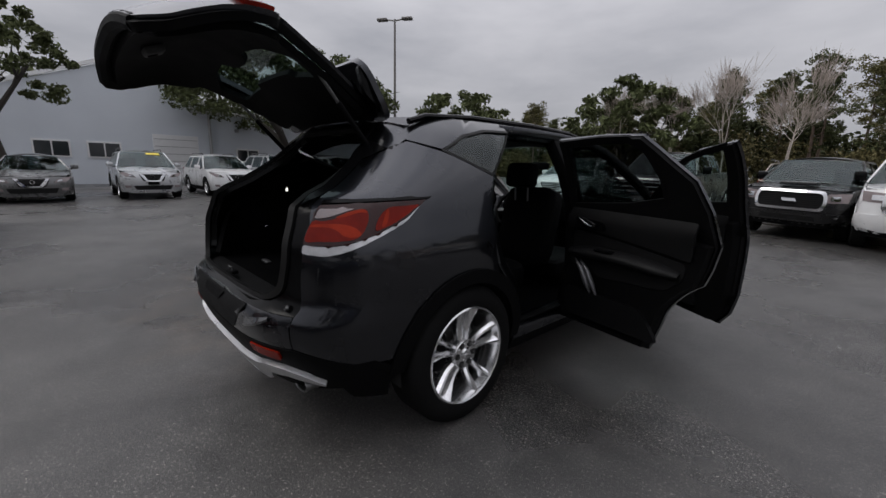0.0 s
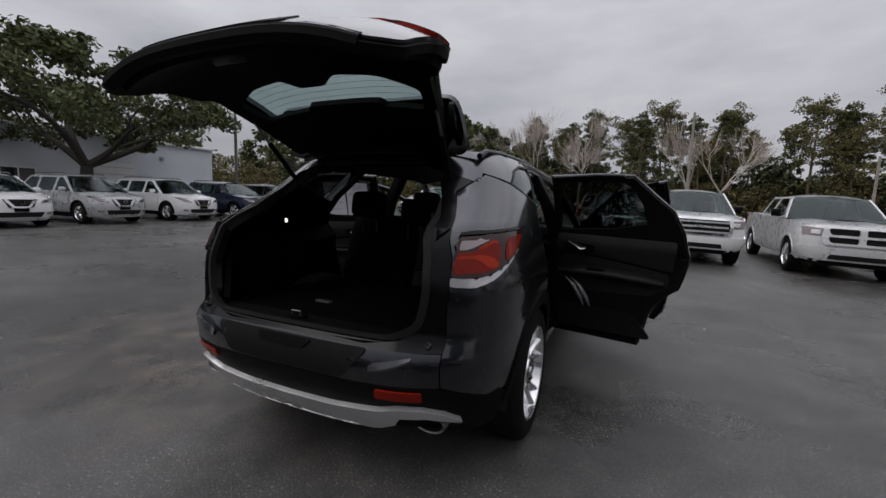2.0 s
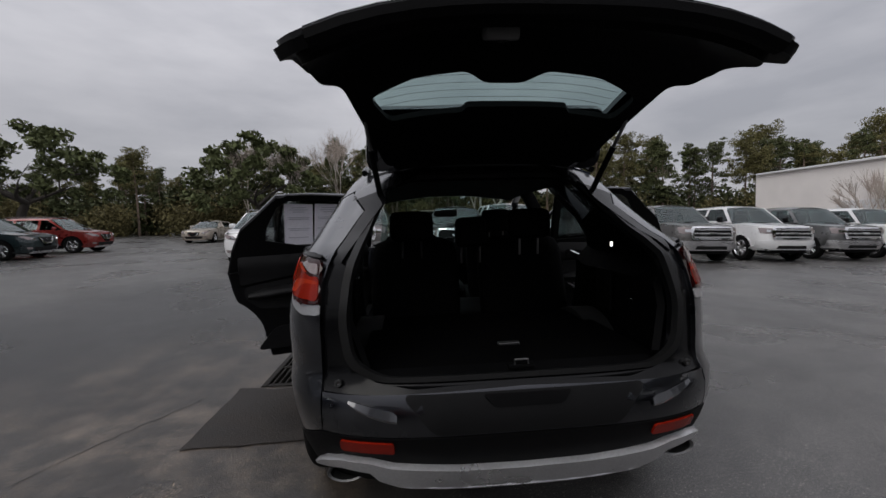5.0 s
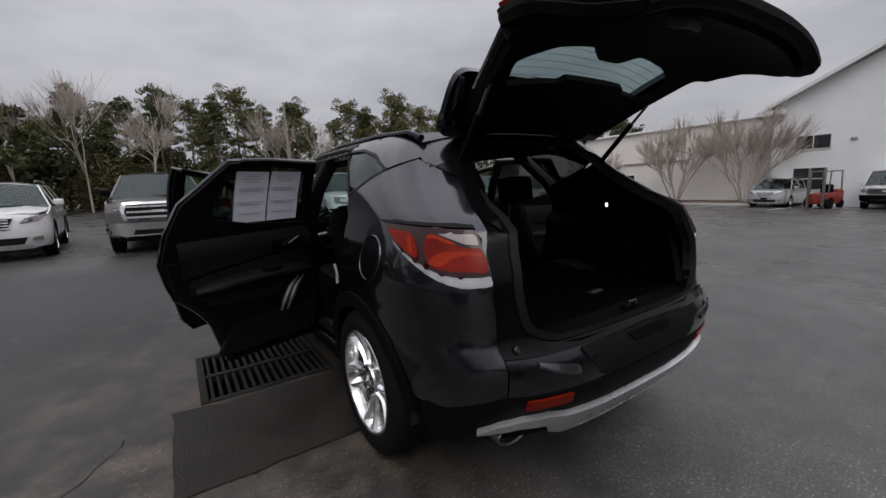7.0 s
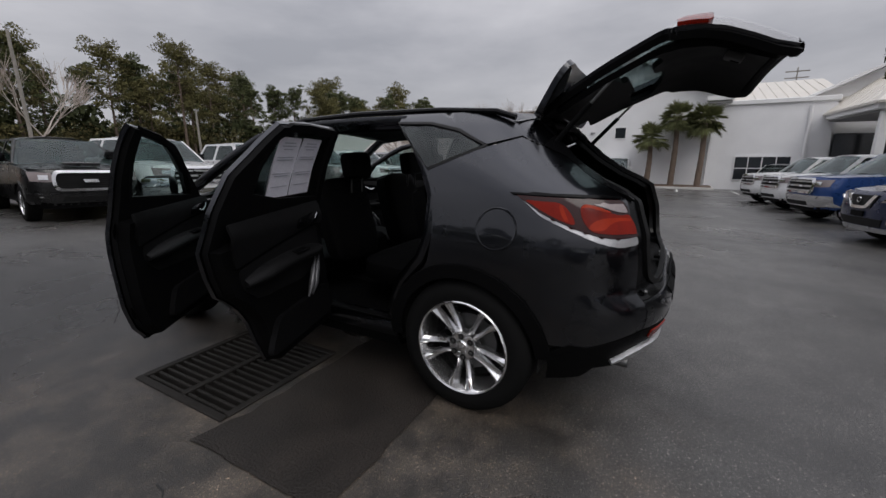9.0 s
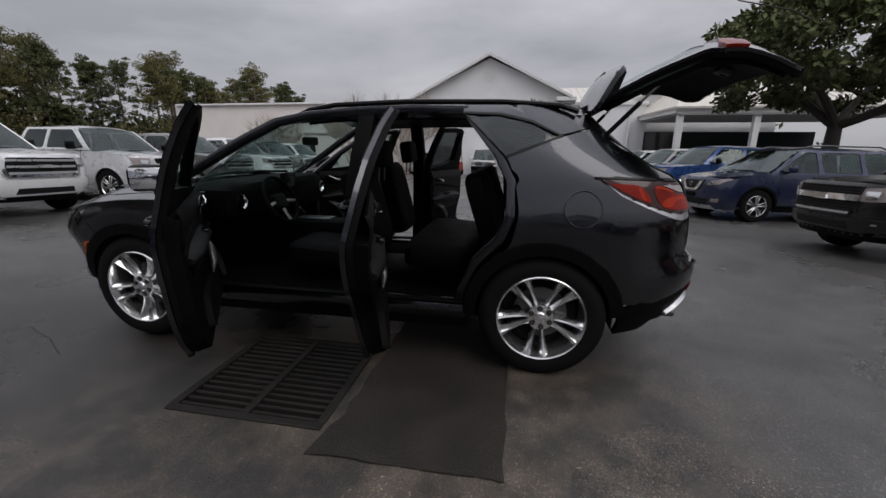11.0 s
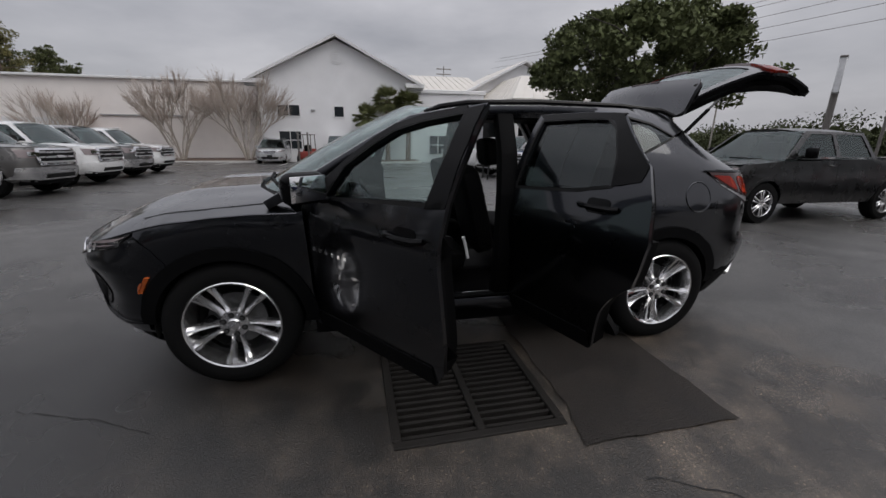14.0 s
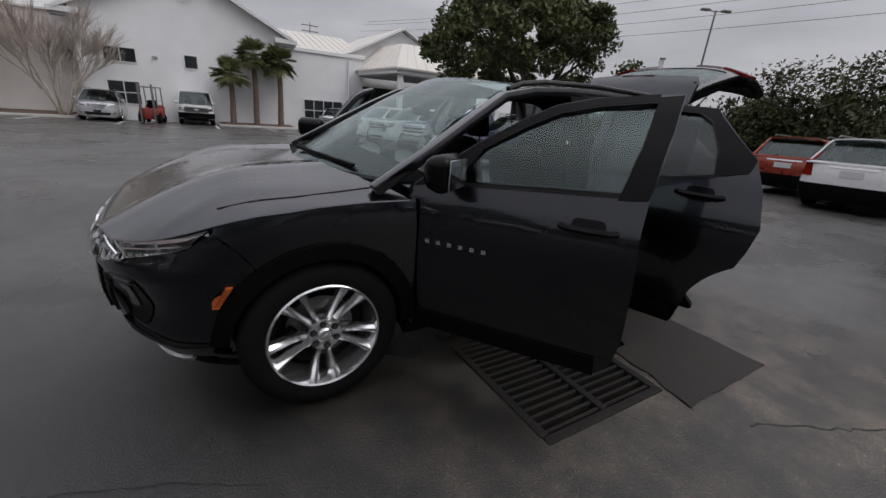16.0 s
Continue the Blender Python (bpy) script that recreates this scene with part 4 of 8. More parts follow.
chin = [("x", 0.78, 0.330), ("x", 0.72, 0.312), ("x", 0.60, 0.285), ("x", 0.30, 0.27), ("x", 0.0, 0.268)]
chin = f_loop(chin) + [(-v, z) for v, z in f_loop(chin)[-2::-1]]
part("chin", sheet(chin + [(v, z - 0.045 + 0.03 * min(abs(v), 0.9)) for v, z in chin[::-1]], round_front, thick=0.03, lift=0.012, step=0.05, toward=(0, 1, 0)), M["silver_plastic"], car, "satin silver chin strip")
nose_panel("number_plate_panel", [(-0.16, 0.42), (0.16, 0.42), (0.16, 0.54), (-0.16, 0.54)], M["plastic"], 0.012)


# ---- tailgate, swung up round its hinge ----
HINGE = (-0.235, 1.652)
LIFT = 67


def gate_z(z):
    """The lower panel of the tailgate reaches down over the bumper."""
    return z if z > 1.02 else 1.02 - (1.02 - z) * 1.6


gate_m = Matrix.Translation((0, HINGE[0], HINGE[1])) @ pose(0, 0, 0, -LIFT, 0, 0) @ Matrix.Translation((0, -HINGE[0], -HINGE[1]))
gate_y = table([0.68, 0.76, 0.90, 1.00, 1.08, 1.17, 1.24, 1.42, 1.60, 1.66], [-0.86, -0.885, -0.895, -0.895, -0.885, -0.85, -0.79, -0.58, -0.335, -0.245], 0.02)
gate_at = lambda x, z: Vector((x, gate_y(z) + 0.12 * (abs(x) / 0.72) ** 3.0, z))
tailgate = part("tailgate", sheet(rounded([(x, gate_z(z)) for x, z in [(-0.66, 0.85), (0.66, 0.85), (0.73, 0.90), (0.735, 1.02), (0.745, 1.06), (0.735, 1.19), (0.66, 1.215), (0.59, 1.36), (0.50, 1.57), (0.46, 1.645), (-0.46, 1.645), (-0.50, 1.57), (-0.59, 1.36), (-0.66, 1.215), (-0.735, 1.19), (-0.745, 1.06), (-0.735, 1.02), (-0.73, 0.90)]], 0.03),
                gate_at, holes=[rounded([(-0.58, 1.225), (0.58, 1.225), (0.48, 1.50), (0.30, 1.52), (-0.30, 1.52), (-0.48, 1.50)], 0.06)], thick=0.03, step=0.06, toward=(0, -1, 0)), M["paint"], car, "raised tailgate with a wide rear window")
tailgate.matrix_basis = gate_m
gate_in = lambda x, z: gate_at(x, z) + Vector((0, 0.085, -0.045))
# the black inner lining, with the window cut and a dip for the wiper motor
lin_hole = [(-0.53, 1.310), (-0.36, 1.272), (-0.16, 1.262), (-0.09, 1.300), (0.06, 1.300), (0.14, 1.262), (0.36, 1.272), (0.54, 1.310), (0.50, 1.400), (0.30, 1.402), (0.28, 1.382), (-0.14, 1.382), (-0.16, 1.402), (-0.46, 1.410)]
part("inner_lining", sheet(rounded([(x, gate_z(z)) for x, z in [(-0.63, 0.905), (0.63, 0.905), (0.68, 0.95), (0.69, 1.05), (0.70, 1.13), (0.69, 1.20), (0.62, 1.24), (0.56, 1.42), (0.49, 1.58), (-0.49, 1.58), (-0.56, 1.42), (-0.62, 1.24), (-0.69, 1.20), (-0.70, 1.13), (-0.69, 1.05), (-0.68, 0.95)]], 0.03),
     gate_in, holes=[rounded(lin_hole, 0.03)], thick=0.03, step=0.06, toward=(0, 1, 0)), M["trim"], tailgate, "black plastic inner lining")
part("rim_seal", sheet(rounded([(x, gate_z(z)) for x, z in [(-0.655, 0.855), (0.655, 0.855), (0.725, 0.905), (0.73, 1.02), (0.735, 1.07), (0.725, 1.185), (0.65, 1.21), (0.58, 1.36), (0.49, 1.57), (0.45, 1.64), (-0.45, 1.64), (-0.49, 1.57), (-0.58, 1.36), (-0.65, 1.21), (-0.725, 1.185), (-0.735, 1.07), (-0.73, 1.02), (-0.725, 0.905)]], 0.03),
     lambda x, z: gate_at(x, z) + Vector((0, 0.05, -0.02)), holes=[rounded([(-0.60, 0.93), (0.60, 0.93), (0.64, 1.1), (0.605, 1.22), (0.53, 1.45), (0.40, 1.56), (-0.40, 1.56), (-0.53, 1.45), (-0.605, 1.22), (-0.64, 1.1)], 0.03)], thick=0.03, step=0.07, toward=(0, 1, 0)), M["plastic"], tailgate)
part("rear_window", sheet(rounded([(-0.59, 1.215), (0.59, 1.215), (0.49, 1.505), (0.30, 1.53), (-0.30, 1.53), (-0.49, 1.505)], 0.06), lambda x, z: gate_at(x, z) + Vector((0, 0.006, 0)), thick=0.004, step=0.08, toward=(0, -1, 0)), M["glass_rear"], tailgate, "green-tinted heated rear window")
for k in range(9):
    z = 1.26 + 0.026 * k
    w = 0.55 - 0.09 * (z - 1.25) / 0.25
    part("heater_wire", ribbon([gate_at(x, z) + Vector((0, 0.014, 0)) for x in np.linspace(-w, w, 9)], 0.0015, 0.0008, up=(0, -1, 0.6)), M["trim"], tailgate)
for sgn in (1, -1):
    part("gate_lamp", sheet([(sgn * x, z) for x, z in [(0.44, 1.11), (0.70, 1.065), (0.73, 1.075), (0.725, 1.175), (0.62, 1.19), (0.46, 1.155)]], gate_at, thick=0.02, lift=0.014, step=0.04, toward=(0, -1, 0)), M["red_lens"], tailgate, "red inner tail lamp")
    part("gate_lamp_clear", sheet([(sgn * x, z) for x, z in [(0.20, 1.125), (0.43, 1.115), (0.45, 1.155), (0.20, 1.150)]], gate_at, thick=0.02, lift=0.012, step=0.04, toward=(0, -1, 0)), M["clear_lens"], tailgate, "clear lens strip")
sp = part("spoiler", sheet(rounded([(-0.60, 0.0), (0.60, 0.0), (0.575, 0.31), (-0.575, 0.31)], 0.07), lambda x, v: Vector((x, -0.20 - v, 1.676 - 0.035 * (x / 0.5) ** 2 - 0.10 * v - 0.6 * max(v - 0.20, 0) ** 1.5)), thick=0.03, step=0.05, toward=(0, 0, 1)), M["paint"], tailgate)
for sgn in (1, -1):
    part("spoiler_fin", sheet(rounded([(-0.24, 1.60), (-0.46, 1.605), (-0.48, 1.55), (-0.36, 1.54)], 0.02), lambda y, z: Vector((sgn * (0.565 - 0.25 * max(1.56 - z, 0)), y, z)), thick=0.03, step=0.05, toward=(sgn, 0, 0)), M["paint_black"], sp)
part("stop_lamp", box(0.34, 0.02, 0.018, (0, -0.50, 1.622), 0.005, 1), M["red_dark"], sp)
# matte black garnish with the plate recess across the lower outer face
part("lower_garnish", sheet(rounded([(x, gate_z(z)) for x, z in [(-0.36, 0.856), (0.36, 0.856), (0.34, 0.93), (0.26, 0.965), (-0.26, 0.965), (-0.34, 0.93)]], 0.03), gate_at, thick=0.006, lift=0.003, step=0.06, toward=(0, -1, 0)), M["plastic"], tailgate, "matte black lower garnish")
part("gate_edge", tube([gate_at(x, gate_z(0.856)) + Vector((0, 0.030, 0.0)) for x in np.linspace(-0.63, 0.63, 15)], 0.030, 8), M["trim"], tailgate)
pc = part("pull_cup", box(0.10, 0.036, 0.085, gate_in(-0.11, 0.975) + Vector((0, 0.016, 0)), 0.010), M["grey_trim"], tailgate, "grey pull handle recess")
part("pull_slot", box(0.026, 0.02, 0.045, gate_in(-0.105, 0.962) + Vector((0, 0.030, 0)), 0.006), M["pit"], pc)
for sgn in (1, -1):
    top = gate_m @ Vector((sgn * 0.565, gate_y(1.33) + 0.16, 1.33))
    foot = Vector((sgn * 0.525, rear_at(0.53, 1.46) + 0.05, 1.46))
    mid = foot.lerp(top, 0.6)
    st = part("gas_strut", tube([foot, mid], 0.014, 10), M["plastic"], car)
    part("strut_rod", tube([mid, top], 0.008, 8), M["alloy_dark"], st)
    hinge = [(sgn * 0.40, HINGE[0] + 0.05, HINGE[1] - 0.03), (sgn * 0.40, HINGE[0] - 0.03, HINGE[1] + 0.005), gate_m @ Vector((sgn * 0.40, gate_y(1.60) + 0.05, 1.60))]
    part("gate_hinge", tube(hinge, 0.014, 8), M["plastic"], car)


# ---- doors ----
def door(name, sign, loop, window, hinge_y, angle, handle_y, label, dark, front):
    """A swung-open door: outer skin, inner lining, window, handles."""
    hx = side_x(hinge_y, 0.8) - 0.06
    m = Matrix.Translation((sign * hx, hinge_y, 0)) @ pose(0, 0, 0, 0, 0, sign * angle) @ Matrix.Translation((-sign * hx, -hinge_y, 0))
    place = on_side(sign)
    out = (sign, 0, 0)
    skin = part(name, sheet(loop, place, holes=[window], thick=0.022, step=0.05, toward=out), M["paint"], car, label)
    skin.matrix_basis = m

    def sub(nm, bm, material, lab="", parent=None):
        o = part(nm, bm, material, parent or skin, lab)
        return o
    # thick inner shell: the same outline drawn in, and its rim
    cy = sum(p[0] for p in loop) / len(loop)
    shrink = lambda lp, k: [(cy + (y - cy) * (1 - k), 0.95 + (z - 0.95) * (1 - k * 0.8)) for y, z in lp]
    inner = lambda y, z: Vector((sign * (side_x(y, z) - (0.115 if z < 1.05 else 0.115 - 0.075 * min((z - 1.05) / 0.12, 1))), y, z))
    rim = lambda y, z: Vector((sign * (side_x(y, z) - 0.024), y, z))
    sub("door_shell", sheet(shrink(loop, 0.03), rim, holes=[window], thick=0.03, step=0.06, toward=out), M["plastic"])
    belt = min(p[1] for p in window) - 0.012
    lining = [p for p in shrink(loop, 0.045) if p[1] < belt + 0.02]
    b = sheet(lining, inner, thick=0.075, step=0.06, toward=(-sign, 0, 0))
    sub("door_lining", b, M["trim"], "black leatherette door lining")
    y0, y1 = min(p[0] for p in lining if p[1] > 0.6), max(p[0] for p in lining if p[1] > 0.6)
    off = lambda d: (lambda y, z: inner(y, z) - Vector((sign * d, 0, 0)))
    face = (-sign, 0, 0)
    hy = hinge_y - 0.10
    # soft upper panel with a sweeping lower edge
    up = [(y1 - 0.03, belt - 0.01), (y1 - 0.02, 0.99)] + [(y1 - 0.03 - (y1 - y0 - 0.10) * t, 1.005 - 0.10 * t ** 1.4) for t in (0.1, 0.25, 0.4, 0.55, 0.7, 0.85, 1.0)] + [(y0 + 0.06, belt - 0.03)]
    sub("upper_panel", sheet(rounded(up, 0.02), off(0.012), thick=0.014, step=0.05, toward=face), M["lining"], "soft charcoal upper panel")
    low = [(y1 - 0.03 - (y1 - y0 - 0.10) * t, 0.985 - 0.10 * t ** 1.4) for t in (0.05, 0.2, 0.35, 0.5, 0.65, 0.8, 0.97)] + [(y0 + 0.10, 0.80), (y0 + 0.2, 0.72), (y1 - 0.32, 0.70), (y1 - 0.06, 0.76)]
    sub("middle_panel", sheet(rounded(low, 0.03), off(0.006), thick=0.012, step=0.05, toward=face), M["lining"], "charcoal middle panel")
    # arm rest: a rounded shelf that thins out towards the latch
    b = bmesh.new()
    rows = []
    for i in range(19):
        t = i / 18
        y = y0 + 0.12 + (y1 - y0 - 0.16) * t
        z = 0.825 + 0.030 * math.sin(t * 2.6)
        k = min(1, math.sin(math.pi * (0.06 + 0.90 * t)) * 1.5) ** 0.6
        c = inner(y, z)
        rows.append([b.verts.new((c.x - sign * (0.078 * k * max(math.cos(a), 0) - 0.004), y, z + 0.040 * k * math.sin(a) - 0.012 * math.cos(a))) for a in [radians(-95 + 19 * j) for j in range(11)]])
    for p, q in zip(rows, rows[1:]):
        for k in range(10):
            b.faces.new((p[k], p[k + 1], q[k + 1], q[k]))
    b.faces.new(rows[0])
    b.faces.new(rows[-1][::-1])
    bmesh.ops.recalc_face_normals(b, faces=b.faces[:])
    rest = sub("arm_rest", b, M["lining"])
    sub("switch_plate", box(0.05, 0.13, 0.012, inner(hy - 0.22, 0.89) + Vector((-sign * 0.045, 0, -0.008)), 0.005), M["paint_black"], parent=rest)
    pk = rounded([(y0 + 0.16, 0.42), (y1 - 0.10, 0.42), (y1 - 0.06, 0.60), (y0 + 0.30, 0.58)], 0.05)
    sub("map_pocket", sheet(pk, off(0.035), thick=0.035, step=0.06, toward=face), M["plastic"])
    # ribbed satin speaker trim, leaning towards the hinge
    for d in (0.0, 0.045):
        sub("speaker_trim", tube([off(0.018)(hy + 0.02 - d, 0.790), off(0.040)(hy - 0.06 - d, 0.735), off(0.048)(hy - 0.12 - d, 0.655), off(0.030)(hy - 0.15 - d, 0.585)], 0.02, 10, radii=[0.004, 0.017, 0.019, 0.006]), M["speaker"], "satin grey speaker trim")
    # inner handle: a dark cup with a bright bent lever
    z = 1.035
    cup = sub("handle_cup", sheet(rounded([(hy - 0.20, z - 0.035), (hy + 0.03, z - 0.025), (hy + 0.04, z + 0.045), (hy - 0.19, z + 0.02)], 0.025), off(0.020), thick=0.008, step=0.05, toward=face), M["paint_black"])
    sub("inner_handle", tube([off(0.032)(hy - 0.00, z + 0.034), off(0.042)(hy - 0.06, z + 0.004), off(0.045)(hy - 0.10, z - 0.014), off(0.038)(hy - 0.135, z - 0.004)], 0.009, 8, radii=[0.006, 0.010, 0.010, 0.005]), M["chrome"], "chrome inner door handle", cup)
    # glass and its seal
    gl = sub("window_glass", sheet(window, lambda y, z: Vector((sign * (side_x(y, z) - 0.02), y, z)), thick=0.004, step=0.07, toward=out), dark)
    wy = sum(p[0] for p in window) / len(window)
    wz = sum(p[1] for p in window) / len(window)
    grow = [(wy + (y - wy) * 1.05, wz + (z - wz) * 1.085) for y, z in window]
    sub("window_seal", sheet(grow, place, holes=[window], thick=0.01, lift=0.004, step=0.08, toward=out), M["seal"])
    wg = [(wy + (y - wy) * 1.09, wz + (z - wz) * 1.13) for y, z in window]
    sub("window_frame", sheet(wg, lambda y, z: Vector((sign * (side_x(y, z) - 0.058), y, z)), holes=[window], thick=0.02, step=0.08, toward=(-sign, 0, 0)), M["plastic"])
    if front:
        sail = [(1.320, 1.584), (1.405, 1.570), (1.425, 1.40), (1.482, 1.165), (1.370, 1.178), (1.342, 1.40)]
        brow = [(2.40, 1.095), (2.28, 1.192), (2.10, 1.330), (1.92, 1.447), (1.80, 1.510), (1.64, 1.551), (1.405, 1.582), (1.405, 1.554), (1.62, 1.524), (1.78, 1.484), (1.90, 1.421), (2.08, 1.306), (2.22, 1.130)]
    else:
        sail = [(0.650, 1.575), (0.565, 1.575), (0.435, 1.447), (0.308, 1.335), (0.325, 1.262), (0.47, 1.228), (0.485, 1.36), (0.560, 1.51)]
        brow = [(1.152, 1.580), (0.80, 1.587), (0.54, 1.576), (0.58, 1.547), (0.80, 1.556), (1.090, 1.546)]
    sub("sash_panel", sheet(sail, place, thick=0.004, lift=0.005, step=0.05, toward=out), M["paint_black"])
    sub("sash_panel", sheet(brow, place, thick=0.004, lift=0.005, step=0.05, toward=out), M["paint_black"])
    # outer handle
    zh = 1.035 if front else 1.125
    base = sub("outer_handle", tube([Vector((sign * (side_x(handle_y + d, zh) + e), handle_y + d, zh)) for d, e in ((-0.115, 0.006), (-0.085, 0.034), (0.0, 0.042), (0.085, 0.034), (0.115, 0.006))], 0.0145, 8), M["paint_black"], "dark outer door handle")
    sub("handle_lock", cyl(0.008, 0.006, (sign * (side_x(handle_y - 0.09, zh) + 0.034), handle_y - 0.09, zh), "X", 12), M["chrome"], parent=base)
    sub("handle_cup", sheet(rounded([(handle_y - 0.07, zh - 0.035), (handle_y + 0.07, zh - 0.035), (handle_y + 0.07, zh + 0.04), (handle_y - 0.07, zh + 0.04)], 0.03), place, thick=0.004, lift=0.003, step=0.05, toward=out), M["paint_black"])
    # lower guard
    lo = min(p[1] for p in loop)
    gy0, gy1 = min(p[0] for p in loop if p[1] < lo + 0.03), max(p[0] for p in loop if p[1] < lo + 0.03)
    sub("lower_guard", sheet([(gy0 + 0.01, lo - 0.015), (gy1 - 0.005, lo - 0.015), (gy1 - 0.005, lo + 0.09), (gy0 + 0.02, lo + 0.09)], place, thick=0.03, lift=0.008, step=0.06, toward=out), M["plastic"])
    return skin, m


REAR_LOOP = [(1.165, 0.345), (1.165, 0.8), (1.175, 1.1), (1.17, 1.30), (1.155, 1.585), (0.80, 1.592), (0.56, 1.580), (0.43, 1.45)] + [(0.31, 1.34), (0.24, 1.18), (0.20, 1.0), (0.225, 0.87)] + arch(0, 57, 24, 0.466, 6) + [(0.475, 0.345)]
REAR_WIN = [(1.120, 1.160), (1.095, 1.540), (0.80, 1.550), (0.64, 1.545), (0.565, 1.50), (0.495, 1.36), (0.475, 1.235), (0.70, 1.190)]
FRONT_LOOP = [(2.392, 0.345), (2.405, 0.6), (2.415, 0.9), (2.42, 1.085), (2.29, 1.195), (2.10, 1.335), (1.92, 1.452), (1.80, 1.515), (1.64, 1.556), (1.315, 1.592), (1.335, 1.40), (1.365, 1.20), (1.370, 1.05), (1.350, 0.8), (1.340, 0.56), (1.36, 0.42), (1.41, 0.345)]
FRONT_WIN = [(2.20, 1.140), (2.08, 1.300), (1.90, 1.415), (1.78, 1.478), (1.62, 1.518), (1.410, 1.548), (1.430, 1.40), (1.475, 1.190)]
DOORS = {}
for sgn in (1, -1):
    DOORS["rear", sgn] = door("rear_door", sgn, REAR_LOOP, REAR_WIN, 1.12, 78 if sgn > 0 else 71, 0.51, "open rear door with black inner lining", M["glass_dark"], False)
    DOORS["front", sgn] = door("front_door", sgn, FRONT_LOOP, FRONT_WIN, 2.37, 56 if sgn > 0 else 54, 1.57, "open front door with black inner lining", M["glass"], True)


# door mirrors ride on the front doors
def door_mirror(sign):
    skin, m = DOORS["front", sign]
    y, z = 2.17, 1.165
    x = side_x(y, z)
    b = box(0.23, 0.13, 0.165, (0, 0.02, 0), 0.05, 4)
    for v in b.verts:
        k = max(v.co.y, 0) / 0.085
        v.co.x *= 1 - 0.16 * k
        v.co.z *= 1 - 0.22 * k
    b.transform(Matrix.Translation((sign * (x + 0.15), y + 0.0, z + 0.035)))
    o = part("door_mirror", b, M["paint_black"], skin, "black door mirror")
    b = box(0.19, 0.006, 0.125, (sign * (x + 0.15), y - 0.046, z + 0.036), 0.0025)
    part("mirror_glass", b, M["mirror"], o)
    b = box(0.10, 0.07, 0.035, (sign * (x + 0.02), y + 0.01, z - 0.035), 0.012)
    part("mirror_foot", b, M["paint_black"], o)


door_mirror(1)
door_mirror(-1)
# bright letter-sized bars of the model badge on the front doors
for sgn in (1, -1):
    skin, m = DOORS["front", sgn]
    for k in range(6):
        y = 2.28 - k * 0.058 if sgn < 0 else 2.0 + k * 0.058
        b = sheet([(y, 0.830), (y + 0.022, 0.830), (y + 0.022, 0.850), (y, 0.850)], on_side(sgn), thick=0.004, lift=0.004, step=0.05, toward=(sgn, 0, 0))
        part("badge_bar", b, M["alloy"], skin)
# two sheets of paper behind the left rear window
skin, m = DOORS["rear", -1]
for y0, y1 in ((0.615, 0.828), (0.838, 1.056)):
    place = lambda y, z: Vector((-(side_x(y, z) - 0.030), y, z))
    o = part("paper_sheet", sheet([(y0, 1.195), (y1, 1.195), (y1 - 0.004, 1.505), (y0 + 0.004, 1.510)], place, thick=0.002, step=0.08, toward=(1, 0, 0)), M["paper"], skin, "white printed sheet taped inside the window")
    for k, (a, w) in enumerate(((1.478, 0.5), (1.462, 0.62), (1.446, 0.4), (1.405, 0.75), (1.392, 0.7), (1.32, 0.78), (1.307, 0.6), (1.25, 0.7))):
        mid = (y0 + y1) / 2
        hw = (y1 - y0) / 2 * w
        part("print_line", sheet([(mid - hw, a), (mid + hw, a), (mid + hw, a + 0.005), (mid - hw, a + 0.005)], lambda y, z: Vector((-(side_x(y, z) - 0.034), y, z)), thick=0.001, step=0.1, toward=(1, 0, 0)), M["ink"], o)


